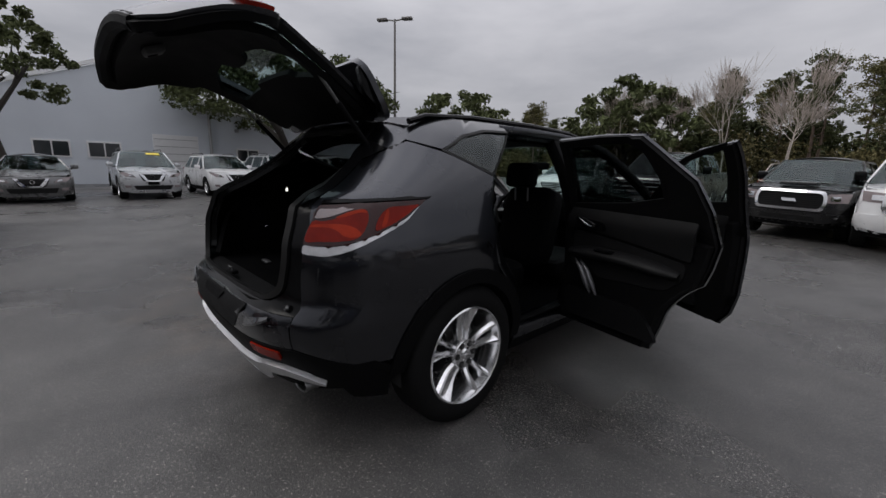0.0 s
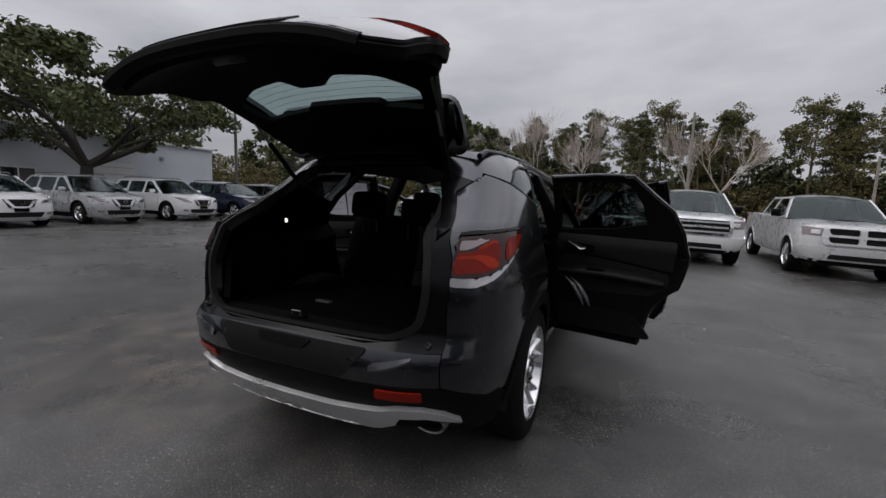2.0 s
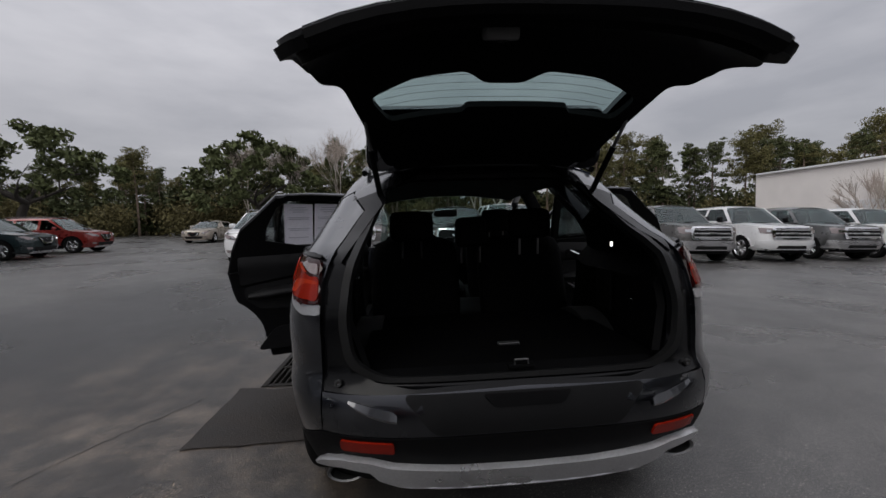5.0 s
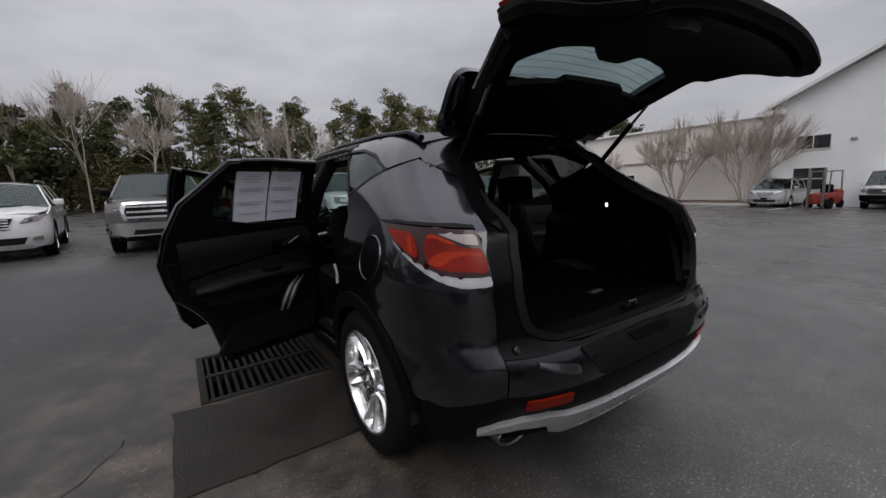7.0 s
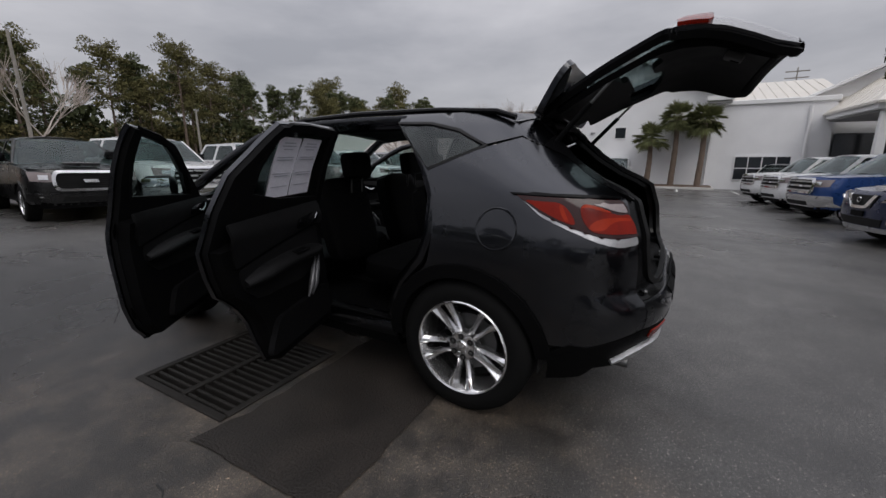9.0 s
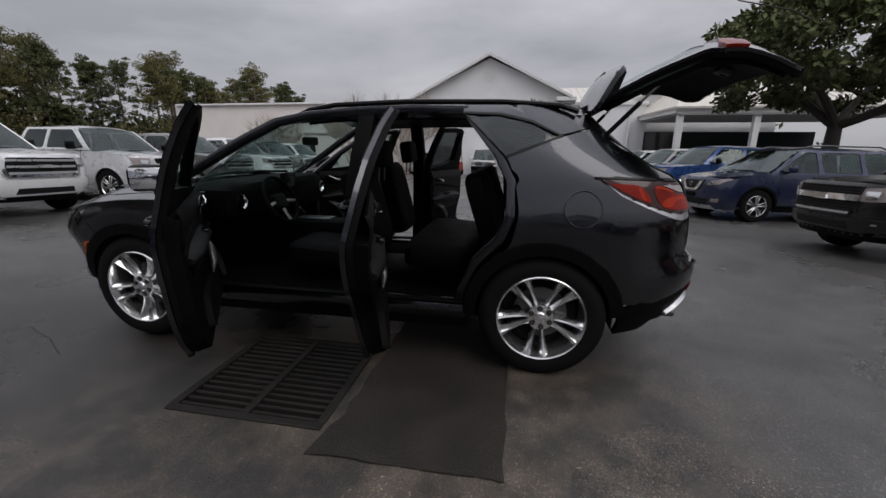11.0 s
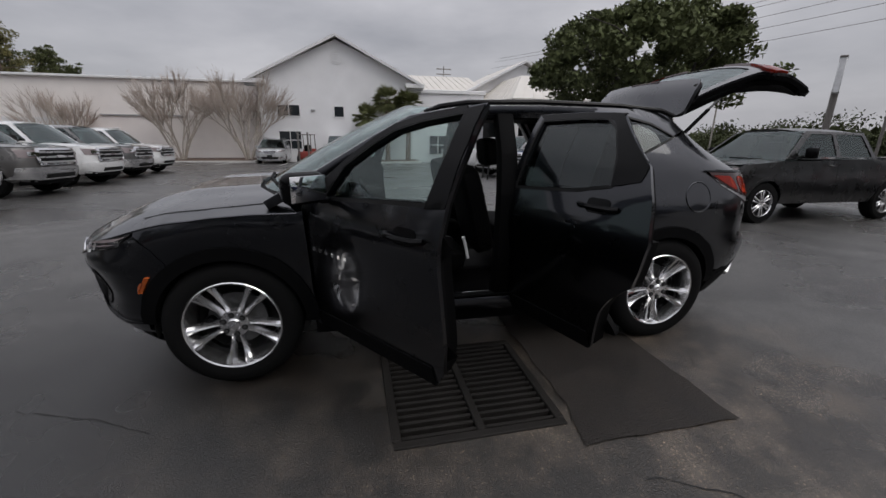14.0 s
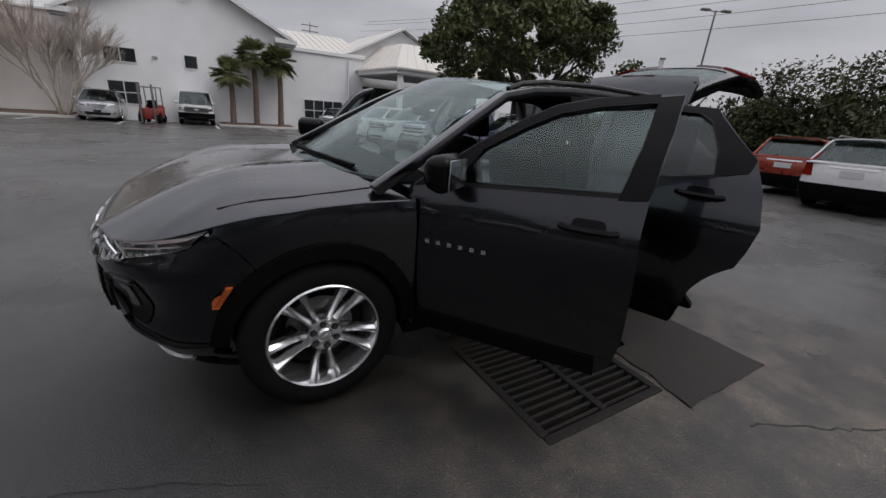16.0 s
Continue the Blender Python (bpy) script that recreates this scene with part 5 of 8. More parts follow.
# ---- wheels ----
def main_wheel():
    """A wheel about its hub, outer face towards +x: tyre, twin-spoke rim, hub, nuts, brake disc."""
    w = thing("wheel")
    R = 0.383
    prof = [(-0.245, 0.262), (-0.25, 0.30), (-0.245, 0.345), (-0.225, 0.372), (-0.20, R), (-0.04, R), (-0.015, 0.372), (0.004, 0.345), (0.010, 0.305), (0.004, 0.276), (-0.012, 0.268)]
    b = spin(prof, "X", 56)
    part("tyre", b, M["rubber"], w, "black low-profile tyre", 50)
    prof = [(-0.014, 0.272), (0.0, 0.272), (0.005, 0.266), (0.0, 0.258), (-0.03, 0.250), (-0.09, 0.238), (-0.20, 0.235)]
    rim = part("rim", spin(prof, "X", 56), M["alloy"], w, "polished twin-spoke alloy rim", 40)
    # twin spokes
    for k in range(5):
        a = 2 * math.pi * k / 5 + 0.26
        for side in (-1, 1):
            b = bmesh.new()
            rows = []
            for i in range(9):
                t = i / 8
                r = 0.060 + (0.262 - 0.060) * t
                off = side * (0.017 + 0.030 * t + 0.008 * t ** 2)
                half = 0.0165 + 0.004 * t + 0.014 * t ** 3
                x = -0.004 - 0.030 * math.sin(math.pi * t ** 0.8) * (1 - 0.35 * t) - 0.018 * (1 - t)
                # a crisp ridge along the arm, a narrow bright face within and a long slope without
                sec = [(-1.05, -0.040), (-0.55, -0.010), (-0.15, 0.004), (0.35, 0.000), (0.85, -0.016), (1.05, -0.045), (0.6, -0.070), (-0.6, -0.070)]
                rows.append([b.verts.new((x + dx, r * math.cos(a) - (off + side * half * u) * math.sin(a), r * math.sin(a) + (off + side * half * u) * math.cos(a))) for u, dx in sec])
            for p, q in zip(rows, rows[1:]):
                for j in range(8):
                    b.faces.new((p[j], p[(j + 1) % 8], q[(j + 1) % 8], q[j]))
            b.faces.new(rows[0][::-1])
            b.faces.new(rows[-1])
            bmesh.ops.recalc_face_normals(b, faces=b.faces[:])
            part("spoke", b, M["alloy"], rim, smooth=22)
    b = spin([(-0.09, 0.082), (-0.032, 0.084), (-0.022, 0.078), (-0.022, 0.042), (-0.020, 0.036), (-0.012, 0.030), (-0.009, 0.001)], "X", 30)
    part("hub", b, M["alloy"], rim)
    for k in range(6):
        a = 2 * math.pi * k / 6
        cy, cz = 0.060 * math.cos(a), 0.060 * math.sin(a)
        part("nut_pocket", cyl(0.0165, 0.03, (-0.0335, cy, cz), "X", 14), M["pit"], rim)
        part("wheel_nut", cyl(0.0100, 0.03, (-0.026, cy, cz), "X", 6), M["alloy_dark"], rim)
    b = box(0.004, 0.034, 0.014, (-0.008, 0, 0), 0.0015)
    part("cap_mark", b, M["chrome"], rim)
    b = cyl(0.165, 0.025, (-0.13, 0, 0), "X", 36)
    part("brake_disc", b, M["alloy_dark"], w)
    b = spin([(-0.24, 0.02), (-0.16, 0.225), (-0.24, 0.226)], "X", 30)
    part("wheel_well", b, M["pit"], w)
    b = box(0.09, 0.09, 0.20, (-0.12, -0.13, 0.02), 0.02)
    part("brake_caliper", b, M["plastic"], w)
    return w


wheel0 = main_wheel()
wheel0.parent = car
wheel0.matrix_basis = pose(0.945, 0, HUB_Z)
for x, y, turn, roll in ((0.945, WHEELBASE, 0, 20), (-0.945, 0, 180, 36), (-0.945, WHEELBASE, 180, 39)):
    w = copy_thing(wheel0, pose(x, y, HUB_Z, 0, 0, turn) @ pose(0, 0, 0, roll, 0, 0))
    w.parent = car


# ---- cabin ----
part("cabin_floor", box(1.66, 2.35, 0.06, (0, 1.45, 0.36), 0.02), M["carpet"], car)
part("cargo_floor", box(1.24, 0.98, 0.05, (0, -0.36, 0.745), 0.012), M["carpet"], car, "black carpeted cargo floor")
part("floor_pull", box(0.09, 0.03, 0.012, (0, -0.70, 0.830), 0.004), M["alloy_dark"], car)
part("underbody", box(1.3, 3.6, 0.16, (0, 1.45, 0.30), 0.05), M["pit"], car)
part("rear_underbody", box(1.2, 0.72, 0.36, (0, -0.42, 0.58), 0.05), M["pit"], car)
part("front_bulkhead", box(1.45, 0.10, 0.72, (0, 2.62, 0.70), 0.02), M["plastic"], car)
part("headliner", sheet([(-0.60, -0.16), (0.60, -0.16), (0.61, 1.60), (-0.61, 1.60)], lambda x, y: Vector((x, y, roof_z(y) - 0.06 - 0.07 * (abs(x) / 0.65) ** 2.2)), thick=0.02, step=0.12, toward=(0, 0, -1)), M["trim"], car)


def seat(x, y, wide, front=True, name="front_seat"):
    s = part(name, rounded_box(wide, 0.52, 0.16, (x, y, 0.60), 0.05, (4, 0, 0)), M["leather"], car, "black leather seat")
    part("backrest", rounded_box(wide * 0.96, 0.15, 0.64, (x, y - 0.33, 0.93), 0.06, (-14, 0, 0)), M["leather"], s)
    return s


def rounded_box(sx, sy, sz, at, r, rot=(0, 0, 0)):
    """A padded cushion: a bevelled box with bulging faces."""
    b = bmesh.new()
    bmesh.ops.create_cube(b, size=1)
    bmesh.ops.subdivide_edges(b, edges=b.edges[:], cuts=5, use_grid_fill=True)
    for v in b.verts:
        p = v.co * 2
        q = Vector((math.copysign(abs(p.x) ** 0.9, p.x), math.copysign(abs(p.y) ** 0.9, p.y), math.copysign(abs(p.z) ** 0.9, p.z)))
        k = (abs(p.x) ** 6 + abs(p.y) ** 6 + abs(p.z) ** 6) ** (1 / 6)
        v.co = p / max(k, 1e-6) * max(abs(p.x), abs(p.y), abs(p.z)) * 0.5
    bmesh.ops.scale(b, vec=(sx, sy, sz), verts=b.verts)
    b.transform(Matrix.Translation(at) @ pose(0, 0, 0, *rot))
    return b


def headrest(x, y, z, parent, w=0.26):
    h = part("headrest", rounded_box(w, 0.10, 0.19, (x, y, z), 0.04, (-8, 0, 0)), M["leather"], parent)
    for dx in (-0.06, 0.06):
        part("headrest_post", tube([(x + dx, y + 0.01, z - 0.20), (x + dx, y, z - 0.06)], 0.007, 6), M["alloy_dark"], h)


for sx in (-0.37, 0.37):
    s = seat(sx, 1.62, 0.52)
    headrest(sx, 1.17, 1.34, s)
s = part("rear_bench", rounded_box(1.30, 0.52, 0.18, (0, 0.72, 0.62), 0.05, (4, 0, 0)), M["leather"], car, "black leather rear bench")
for sx, w in ((-0.36, 0.58), (0.36, 0.58)):
    part("backrest", rounded_box(w, 0.16, 0.62, (sx, 0.38, 0.93), 0.06, (-18, 0, 0)), M["leather"], s)
    headrest(sx * 1.05, 0.24, 1.315, s, 0.27)
headrest(0, 0.26, 1.27, s, 0.2)
dash = part("dashboard", rounded_box(1.46, 0.42, 0.30, (0, 2.38, 0.98), 0.08), M["leather"], car, "black dashboard")
for sx in (-0.62, -0.16, 0.16, 0.62):
    b = spin([(0.0, 0.050), (-0.02, 0.054), (-0.022, 0.044), (-0.005, 0.036), (-0.004, 0.001)], "Y", 20)
    b.transform(Matrix.Translation((sx, 2.195, 0.985)))
    part("air_vent", b, M["chrome"], dash)
part("screen", box(0.22, 0.02, 0.13, (0, 2.17, 1.10), 0.006), M["paint_black"], dash)
cons = part("centre_console", rounded_box(0.24, 1.0, 0.30, (0, 1.75, 0.62), 0.05), M["leather"], car)
part("console_trim", box(0.15, 0.30, 0.012, (0, 1.92, 0.775), 0.004), M["alloy_dark"], cons)
wheel_b = bmesh.new()
ring = [Vector((0.185 * math.cos(a), 0, 0.185 * math.sin(a))) for a in np.linspace(0, 2 * math.pi, 33)]
tube(ring, 0.016, 8, bm=wheel_b, caps=False)
steer = part("steering_wheel", wheel_b, M["leather"], car, "black leather steering wheel")
steer.matrix_basis = pose(-0.37, 2.02, 0.98, -24, 0, 0)
part("steering_hub", rounded_box(0.15, 0.05, 0.12, (0, 0.02, -0.01), 0.03), M["plastic"], steer)
for a in (-170, -10, 270):
    part("steering_spoke", tube([(0.06 * math.cos(radians(a)), 0.02, 0.06 * math.sin(radians(a))), (0.18 * math.cos(radians(a)), 0, 0.18 * math.sin(radians(a)))], 0.013, 6), M["silver_plastic"], steer)
part("inner_mirror", rounded_box(0.24, 0.03, 0.07, (0, 1.93, 1.43), 0.01), M["plastic"], car)
part("belt_buckle", tube([(-0.60, 1.36, 0.60), (-0.59, 1.38, 0.70), (-0.60, 1.40, 0.76)], 0.012, 6), M["white_metal"], car, "bright seat belt buckle")
for sgn in (1, -1):
    part("door_striker", tube([(sgn * 0.86, 1.10, 0.74), (sgn * 0.90, 1.10, 0.74), (sgn * 0.90, 1.10, 0.78), (sgn * 0.86, 1.10, 0.78)], 0.006, 6), M["chrome"], car)
    part("door_striker", tube([(sgn * 0.84, 0.24, 1.0), (sgn * 0.885, 0.24, 1.0), (sgn * 0.885, 0.24, 1.04), (sgn * 0.84, 0.24, 1.04)], 0.006, 6), M["chrome"], car)
    part("cargo_hook", box(0.012, 0.03, 0.02, (sgn * 0.68, -0.45, 0.93), 0.004), M["chrome"], car)
    part("cargo_lamp", box(0.012, 0.014, 0.026, (sgn * 0.655, -0.30, 1.20), 0.004), M["lamp_glow"], car, "small lit cargo lamp")
    part("lining_pocket", box(0.02, 0.16, 0.22, (sgn * 0.675, -0.18, 0.95), 0.02), M["plastic"], car)

# ---- the other vehicles on the lot ----
M["pav_glass"] = glass_mat("parked_glass", (0.85, 0.95, 0.95), 0.62)
M["dark_cabin"] = mat("dark_cabin", (0.015, 0.015, 0.016), 0.8)
M["sticker"] = mat("yellow_sticker", (0.75, 0.60, 0.08), 0.6)
M["plate"] = mat("plain_plate", (0.5, 0.5, 0.5), 0.5)
PAINTS = {}


def paint(name, color, metal=0.25, coat=0.9):
    if name not in PAINTS:
        PAINTS[name] = mat(name, color, 0.28, metal, coat=coat, vary=0.03, fine=0.02, rvary=0.04)
    return PAINTS[name]


def parked_wheel(R, w, rim_r, spokes, parent, at, turn, dark=False):
    """A simpler wheel: tyre, rim dish and spokes."""
    o = part("wheel", spin([(-w, rim_r), (-w, R * 0.93), (-w * 0.9, R), (-w * 0.12, R), (0, R * 0.93), (0.004, rim_r * 1.03), (-0.012, rim_r)], "X", 28), M["rubber"], parent)
    o.matrix_basis = pose(*at, 0, 0, turn) @ pose(0, 0, 0, random.uniform(0, 60), 0, 0)
    b = spin([(-0.010, rim_r * 1.01), (-0.004, rim_r * 0.97), (-0.035, rim_r * 0.90), (-0.12, rim_r * 0.88)], "X", 28)
    m = M["alloy_dark"] if dark else M["alloy"]
    rim = part("rim", b, m, o)
    for k in range(spokes):
        a = 2 * math.pi * k / spokes
        b = bmesh.new()
        for sg in (1, -1):
            box(0.035, rim_r * 0.80, rim_r * 0.13, (-0.030, rim_r * 0.54, sg * rim_r * 0.105), 0.008, 1, rot=(sg * 6, 0, 0), bm=b)
        b.transform(pose(0, 0, 0, math.degrees(a), 0, 0))
        part("spoke", b, m, rim)
    part("hub", cyl(rim_r * 0.24, 0.05, (-0.04, 0, 0), "X", 14, bevel=0.004), m, rim)
    part("brake_drum", cyl(rim_r * 0.86, 0.05, (-0.10, 0, 0), "X", 20), M["pit"], o)
    return o


SPECS = {
    "crossover": dict(L=4.66, W=0.91, H=1.68, zb=0.24, belt=1.05, hood_f=0.92, hood_r=1.08, cowl=1.22, rooff=0.42, roofr=-1.62, tail=-2.10, tailz=1.10, axf=1.40, axr=-1.32, R=0.36, Wr=0.62, grille="vee", rails=True),
    "small_crossover": dict(L=4.30, W=0.88, H=1.60, zb=0.22, belt=1.00, hood_f=0.90, hood_r=1.04, cowl=1.15, rooff=0.35, roofr=-1.55, tail=-1.98, tailz=1.05, axf=1.30, axr=-1.30, R=0.33, Wr=0.60, grille="vee", rails=True),
    "saloon": dict(L=4.87, W=0.91, H=1.46, zb=0.20, belt=0.94, hood_f=0.78, hood_r=0.95, cowl=1.05, rooff=0.15, roofr=-1.10, tail=-1.90, tailz=1.00, axf=1.45, axr=-1.35, R=0.33, Wr=0.56, grille="vee", rails=False),
    "large_suv": dict(L=4.75, W=0.95, H=1.72, zb=0.26, belt=1.10, hood_f=0.98, hood_r=1.14, cowl=1.25, rooff=0.45, roofr=-1.75, tail=-2.15, tailz=1.15, axf=1.42, axr=-1.35, R=0.37, Wr=0.65, grille="hex", rails=True),
    "pickup": dict(L=5.75, W=1.00, H=1.90, zb=0.36, belt=1.28, hood_f=1.17, hood_r=1.27, cowl=1.45, rooff=0.85, roofr=-0.75, tail=-0.95, tailz=1.30, axf=1.92, axr=-1.75, R=0.41, Wr=0.70, grille="bars", bed=True, rails=False),
    "mid_pickup": dict(L=5.40, W=0.94, H=1.79, zb=0.36, belt=1.20, hood_f=1.07, hood_r=1.17, cowl=1.35, rooff=0.72, roofr=-0.80, tail=-1.00, tailz=1.22, axf=1.72, axr=-1.54, R=0.38, Wr=0.66, grille="bars", bed=True, rails=False),
    "van": dict(L=5.60, W=1.00, H=2.08, zb=0.34, belt=1.25, hood_f=1.10, hood_r=1.24, cowl=2.02, rooff=1.42, roofr=-2.72, tail=-2.77, tailz=1.25, axf=1.85, axr=-1.65, R=0.37, Wr=0.80, grille="bars", rails=False),
    "minivan": dict(L=5.10, W=0.98, H=1.74, zb=0.22, belt=1.06, hood_f=0.95, hood_r=1.08, cowl=1.62, rooff=0.75, roofr=-2.05, tail=-2.45, tailz=1.10, axf=1.55, axr=-1.50, R=0.34, Wr=0.68, grille="hex", rails=True),
}


def vehicle(name, kind, colour, label, group="", blacked=False, low=False, sticker=False, grille=None):
    """A parked vehicle about its middle on the ground, its front towards +y."""
    s = SPECS[kind]
    L, W, H, zb, belt, R = s["L"], s["W"], s["H"], s["zb"], s["belt"], s["R"]
    yF, yR = L / 2, -L / 2
    hf, hr, cowl, rf, rr, tail, tz = s["hood_f"], s["hood_r"], s["cowl"], s["rooff"], s["roofr"], s["tail"], s["tailz"]
    bed = s.get("bed", False)
    Hs = H - 0.09
    hw = table([zb - 0.1, zb, zb + 0.16, zb + 0.45, belt, Hs, H], [W * 0.86, W * 0.92, W * 0.985, W, W * 0.965, s["Wr"] + 0.05, s["Wr"] - 0.08], 0.03)
    yf = table([zb, zb + 0.2, (zb + hf) / 2, hf - 0.05, hf + 0.02], [yF - 0.10, yF - 0.01, yF, yF - 0.03, yF - 0.10], 0.03)
    yr = table([zb, zb + 0.2, 0.8, tz, H], [yR + 0.08, yR, yR, yR + 0.04, (rr if not bed else yR + 0.04)], 0.03)
    cf, cr = 0.55, 0.35

    def sx(y, z):
        a = hw(z)
        f0, r0 = yf(z) - cf, (yr(z) if z <= tz or bed else yr(z)) + cr
        if y > f0:
            return a * max(1 - min((y - f0) / cf, 1) ** 3, 0) ** (1 / 3)
        if y < r0 and z <= tz + 0.02:
            return a * max(1 - min((r0 - y) / cr, 1) ** 4, 0) ** 0.25
        return a
    fy = lambda x, z: yf(z) - cf + cf * max(1 - min(abs(x) / hw(z), 1) ** 3, 0) ** (1 / 3)
    ry = lambda x, z: yr(z) + cr - cr * max(1 - min(abs(x) / hw(z), 1) ** 4, 0) ** 0.25
    t = thing(name, None, label, "pickup truck" if bed else "van" if kind in ("van", "minivan") else "car", group)
    clad = colour if kind in ("saloon", "van", "minivan") or bed else M["plastic"]
    ar = R + 0.055
    st = 0.14
    for sg in (1, -1):
        pl = lambda y, z: Vector((sg * sx(y, z), y, z))
        o = (sg, 0, 0)
        side = [(yR + 0.16, zb + 0.05), (s["axr"] - ar, zb)] + arc(s["axr"], R, ar, 180, 0, 10)[0:] + [(s["axr"] + ar, zb), (s["axf"] - ar, zb)] + arc(s["axf"], R, ar, 180, 0, 10) + [(s["axf"] + ar, zb), (yF - 0.30, zb + 0.03), (yF - 0.26, hf - 0.06), (yF - 0.45, hf + 0.01), (cowl, hr - 0.03)]
        side += [(tail, belt), (tail - 0.02, tz)] + ([(yR + 0.10, tz)] if bed else [(yR + 0.22, tz - 0.05)]) + [(yR + 0.12, 0.75)]
        part("body_side", sheet(side, pl, thick=0.03, step=st, toward=o), colour, t)
        for ax in (s["axf"], s["axr"]):
            part("arch_lip", sheet(arc(ax, R, ar + 0.035, -2, 182, 14) + arc(ax, R, ar - 0.015, 182, -2, 14), pl, thick=0.03, lift=0.008, step=st, toward=o), clad, t)
        if clad is not colour:
            part("sill_guard", sheet([(s["axr"] + ar, zb - 0.02), (s["axf"] - ar, zb - 0.02), (s["axf"] - ar, zb + 0.13), (s["axr"] + ar, zb + 0.13)], pl, thick=0.03, lift=0.008, step=st, toward=o), clad, t)
        # pillars, with the side windows cut out
        up = [(tail, belt - 0.01), (rr, Hs), (rf, Hs), (cowl - 0.02, belt - 0.01)]
        sl = lambda z, a, c: a + (c - a) * (z - belt) / (Hs - belt)
        z0, z1 = belt + 0.035, Hs - 0.045
        rear_e = lambda z: sl(z, tail, rr) + 0.10
        frnt_e = lambda z: sl(z, cowl, rf) - 0.15
        cuts = [0.02] if bed else [0.05, -0.95] if kind != "saloon" else [-0.05]
        if kind == "van":
            cuts = [0.9]
        edges_y = [("f", None)] + [("c", c) for c in cuts] + [("r", None)]
        wins = []
        for i in range(len(edges_y) - 1):
            a, c = edges_y[i], edges_y[i + 1]
            if kind == "van" and i == 1:
                continue
            fa = (lambda z: frnt_e(z)) if a[0] == "f" else (lambda z, v=a[1]: v - 0.05)
            fc = (lambda z: rear_e(z)) if c[0] == "r" else (lambda z, v=c[1]: v + 0.05)
            if fa(z1) - fc(z1) < 0.12:
                continue
            wins.append(rounded([(fa(z0), z0), (fa(z1), z1), (fc(z1), z1), (fc(z0), z0)], 0.05, 3))
        part("cab_side", sheet(up, pl, holes=wins, thick=0.03, step=st, toward=o), colour, t)
        for wv in wins:
            part("side_window", sheet(wv, lambda y, z: Vector((sg * (sx(y, z) - 0.012), y, z)), thick=0.004, step=0.25, toward=o), M["pav_glass"], t)
        # door seams and handles
        for yc in [cowl - 0.28] + cuts:
            part("door_seam", ribbon([pl(yc, z) for z in np.linspace(zb + 0.16, belt, 6)], 0.010, 0.002, 0.001, up=(sg, 0, 0)), M["seal"], t)
            if yc != cowl - 0.28:
                part("door_handle", box(0.03, 0.17, 0.03, (sg * (sx(yc, belt - 0.13) + 0.012), yc + 0.16, belt - 0.13), 0.01, 1), colour, t)
        # mirror
        b = box(0.20, 0.10, 0.15 if not bed else 0.20, (sg * (hw(belt) + 0.12), cowl - 0.42, belt + 0.10), 0.04, 2)
        mi = part("door_mirror", b, colour if not bed else M["paint_black"], t)
        part("mirror_arm", box(0.10, 0.05, 0.04, (sg * (hw(belt) + 0.01), cowl - 0.40, belt + 0.03), 0.012, 1), M["plastic"], mi)
        # head lamp and fog lamp
        hz = hf - 0.13
        nose = lambda x, z: Vector((x, fy(x, z), z))
        def on_nose(nm, pts, m, lift, thick=0.02, par=None):
            return part(nm, sheet([(sg * x, z) for x, z in pts], nose, thick=thick, lift=lift, step=st, toward=(0, 1, 0)), m, par or t)
        if bed or kind == "van":
            hl = on_nose("headlamp", [(W * 0.60, hz - 0.11), (W * 0.92, hz - 0.10), (W * 0.94, hz + 0.08), (W * 0.62, hz + 0.06)], M["clear_lens"], 0.012)
            on_nose("lamp_reflector", [(W * 0.66, hz - 0.07), (W * 0.80, hz - 0.07), (W * 0.80, hz + 0.02), (W * 0.66, hz + 0.02)], M["chrome"], 0.035, par=hl)
        else:
            hl = on_nose("headlamp", [(W * 0.50, hz - 0.05), (W * 0.80, hz - 0.02), (W * 0.95, hz + 0.10), (W * 0.90, hz + 0.12), (W * 0.60, hz + 0.05)], M["clear_lens"], 0.014)
            on_nose("lamp_reflector", [(W * 0.56, hz - 0.025), (W * 0.70, hz - 0.005), (W * 0.70, hz + 0.04), (W * 0.60, hz + 0.03)], M["chrome"], 0.036, par=hl)
        on_nose("fog_lamp", [(W * 0.66, zb + 0.17), (W * 0.82, zb + 0.17), (W * 0.84, zb + 0.25), (W * 0.68, zb + 0.24)], M["clear_lens"] if not bed else M["chrome"], 0.02)
        # tail lamp
        tl = [(W * 0.74, tz - 0.34), (W * 0.95, tz - 0.34), (W * 0.95, tz - 0.04), (W * 0.80, tz - 0.04)] if not bed else [(W * 0.86, tz - 0.42), (W * 0.97, tz - 0.42), (W * 0.97, tz - 0.06), (W * 0.86, tz - 0.06)]
        part("tail_lamp", sheet([(sg * x, z) for x, z in tl], lambda x, z: Vector((x, ry(x, z), z)), thick=0.02, lift=0.015, step=st, toward=(0, -1, 0)), M["red_lens"], t, "red tail lamp")
        if s["rails"]:
            zr = H + 0.015
            part("roof_rail", tube([(sg * (s["Wr"] - 0.02), rf - 0.15, zr - 0.05), (sg * (s["Wr"] - 0.02), rf - 0.3, zr), (sg * (s["Wr"] - 0.02), rr + 0.3, zr), (sg * (s["Wr"] - 0.02), rr + 0.15, zr - 0.05)], 0.018, 6), M["alloy_dark"], t)
        for ax in (s["axf"], s["axr"]):
            parked_wheel(R, 0.24, R * 0.66, 6 if bed else 5, t, (sg * (W - 0.015), ax, R), 0 if sg > 0 else 180, blacked)
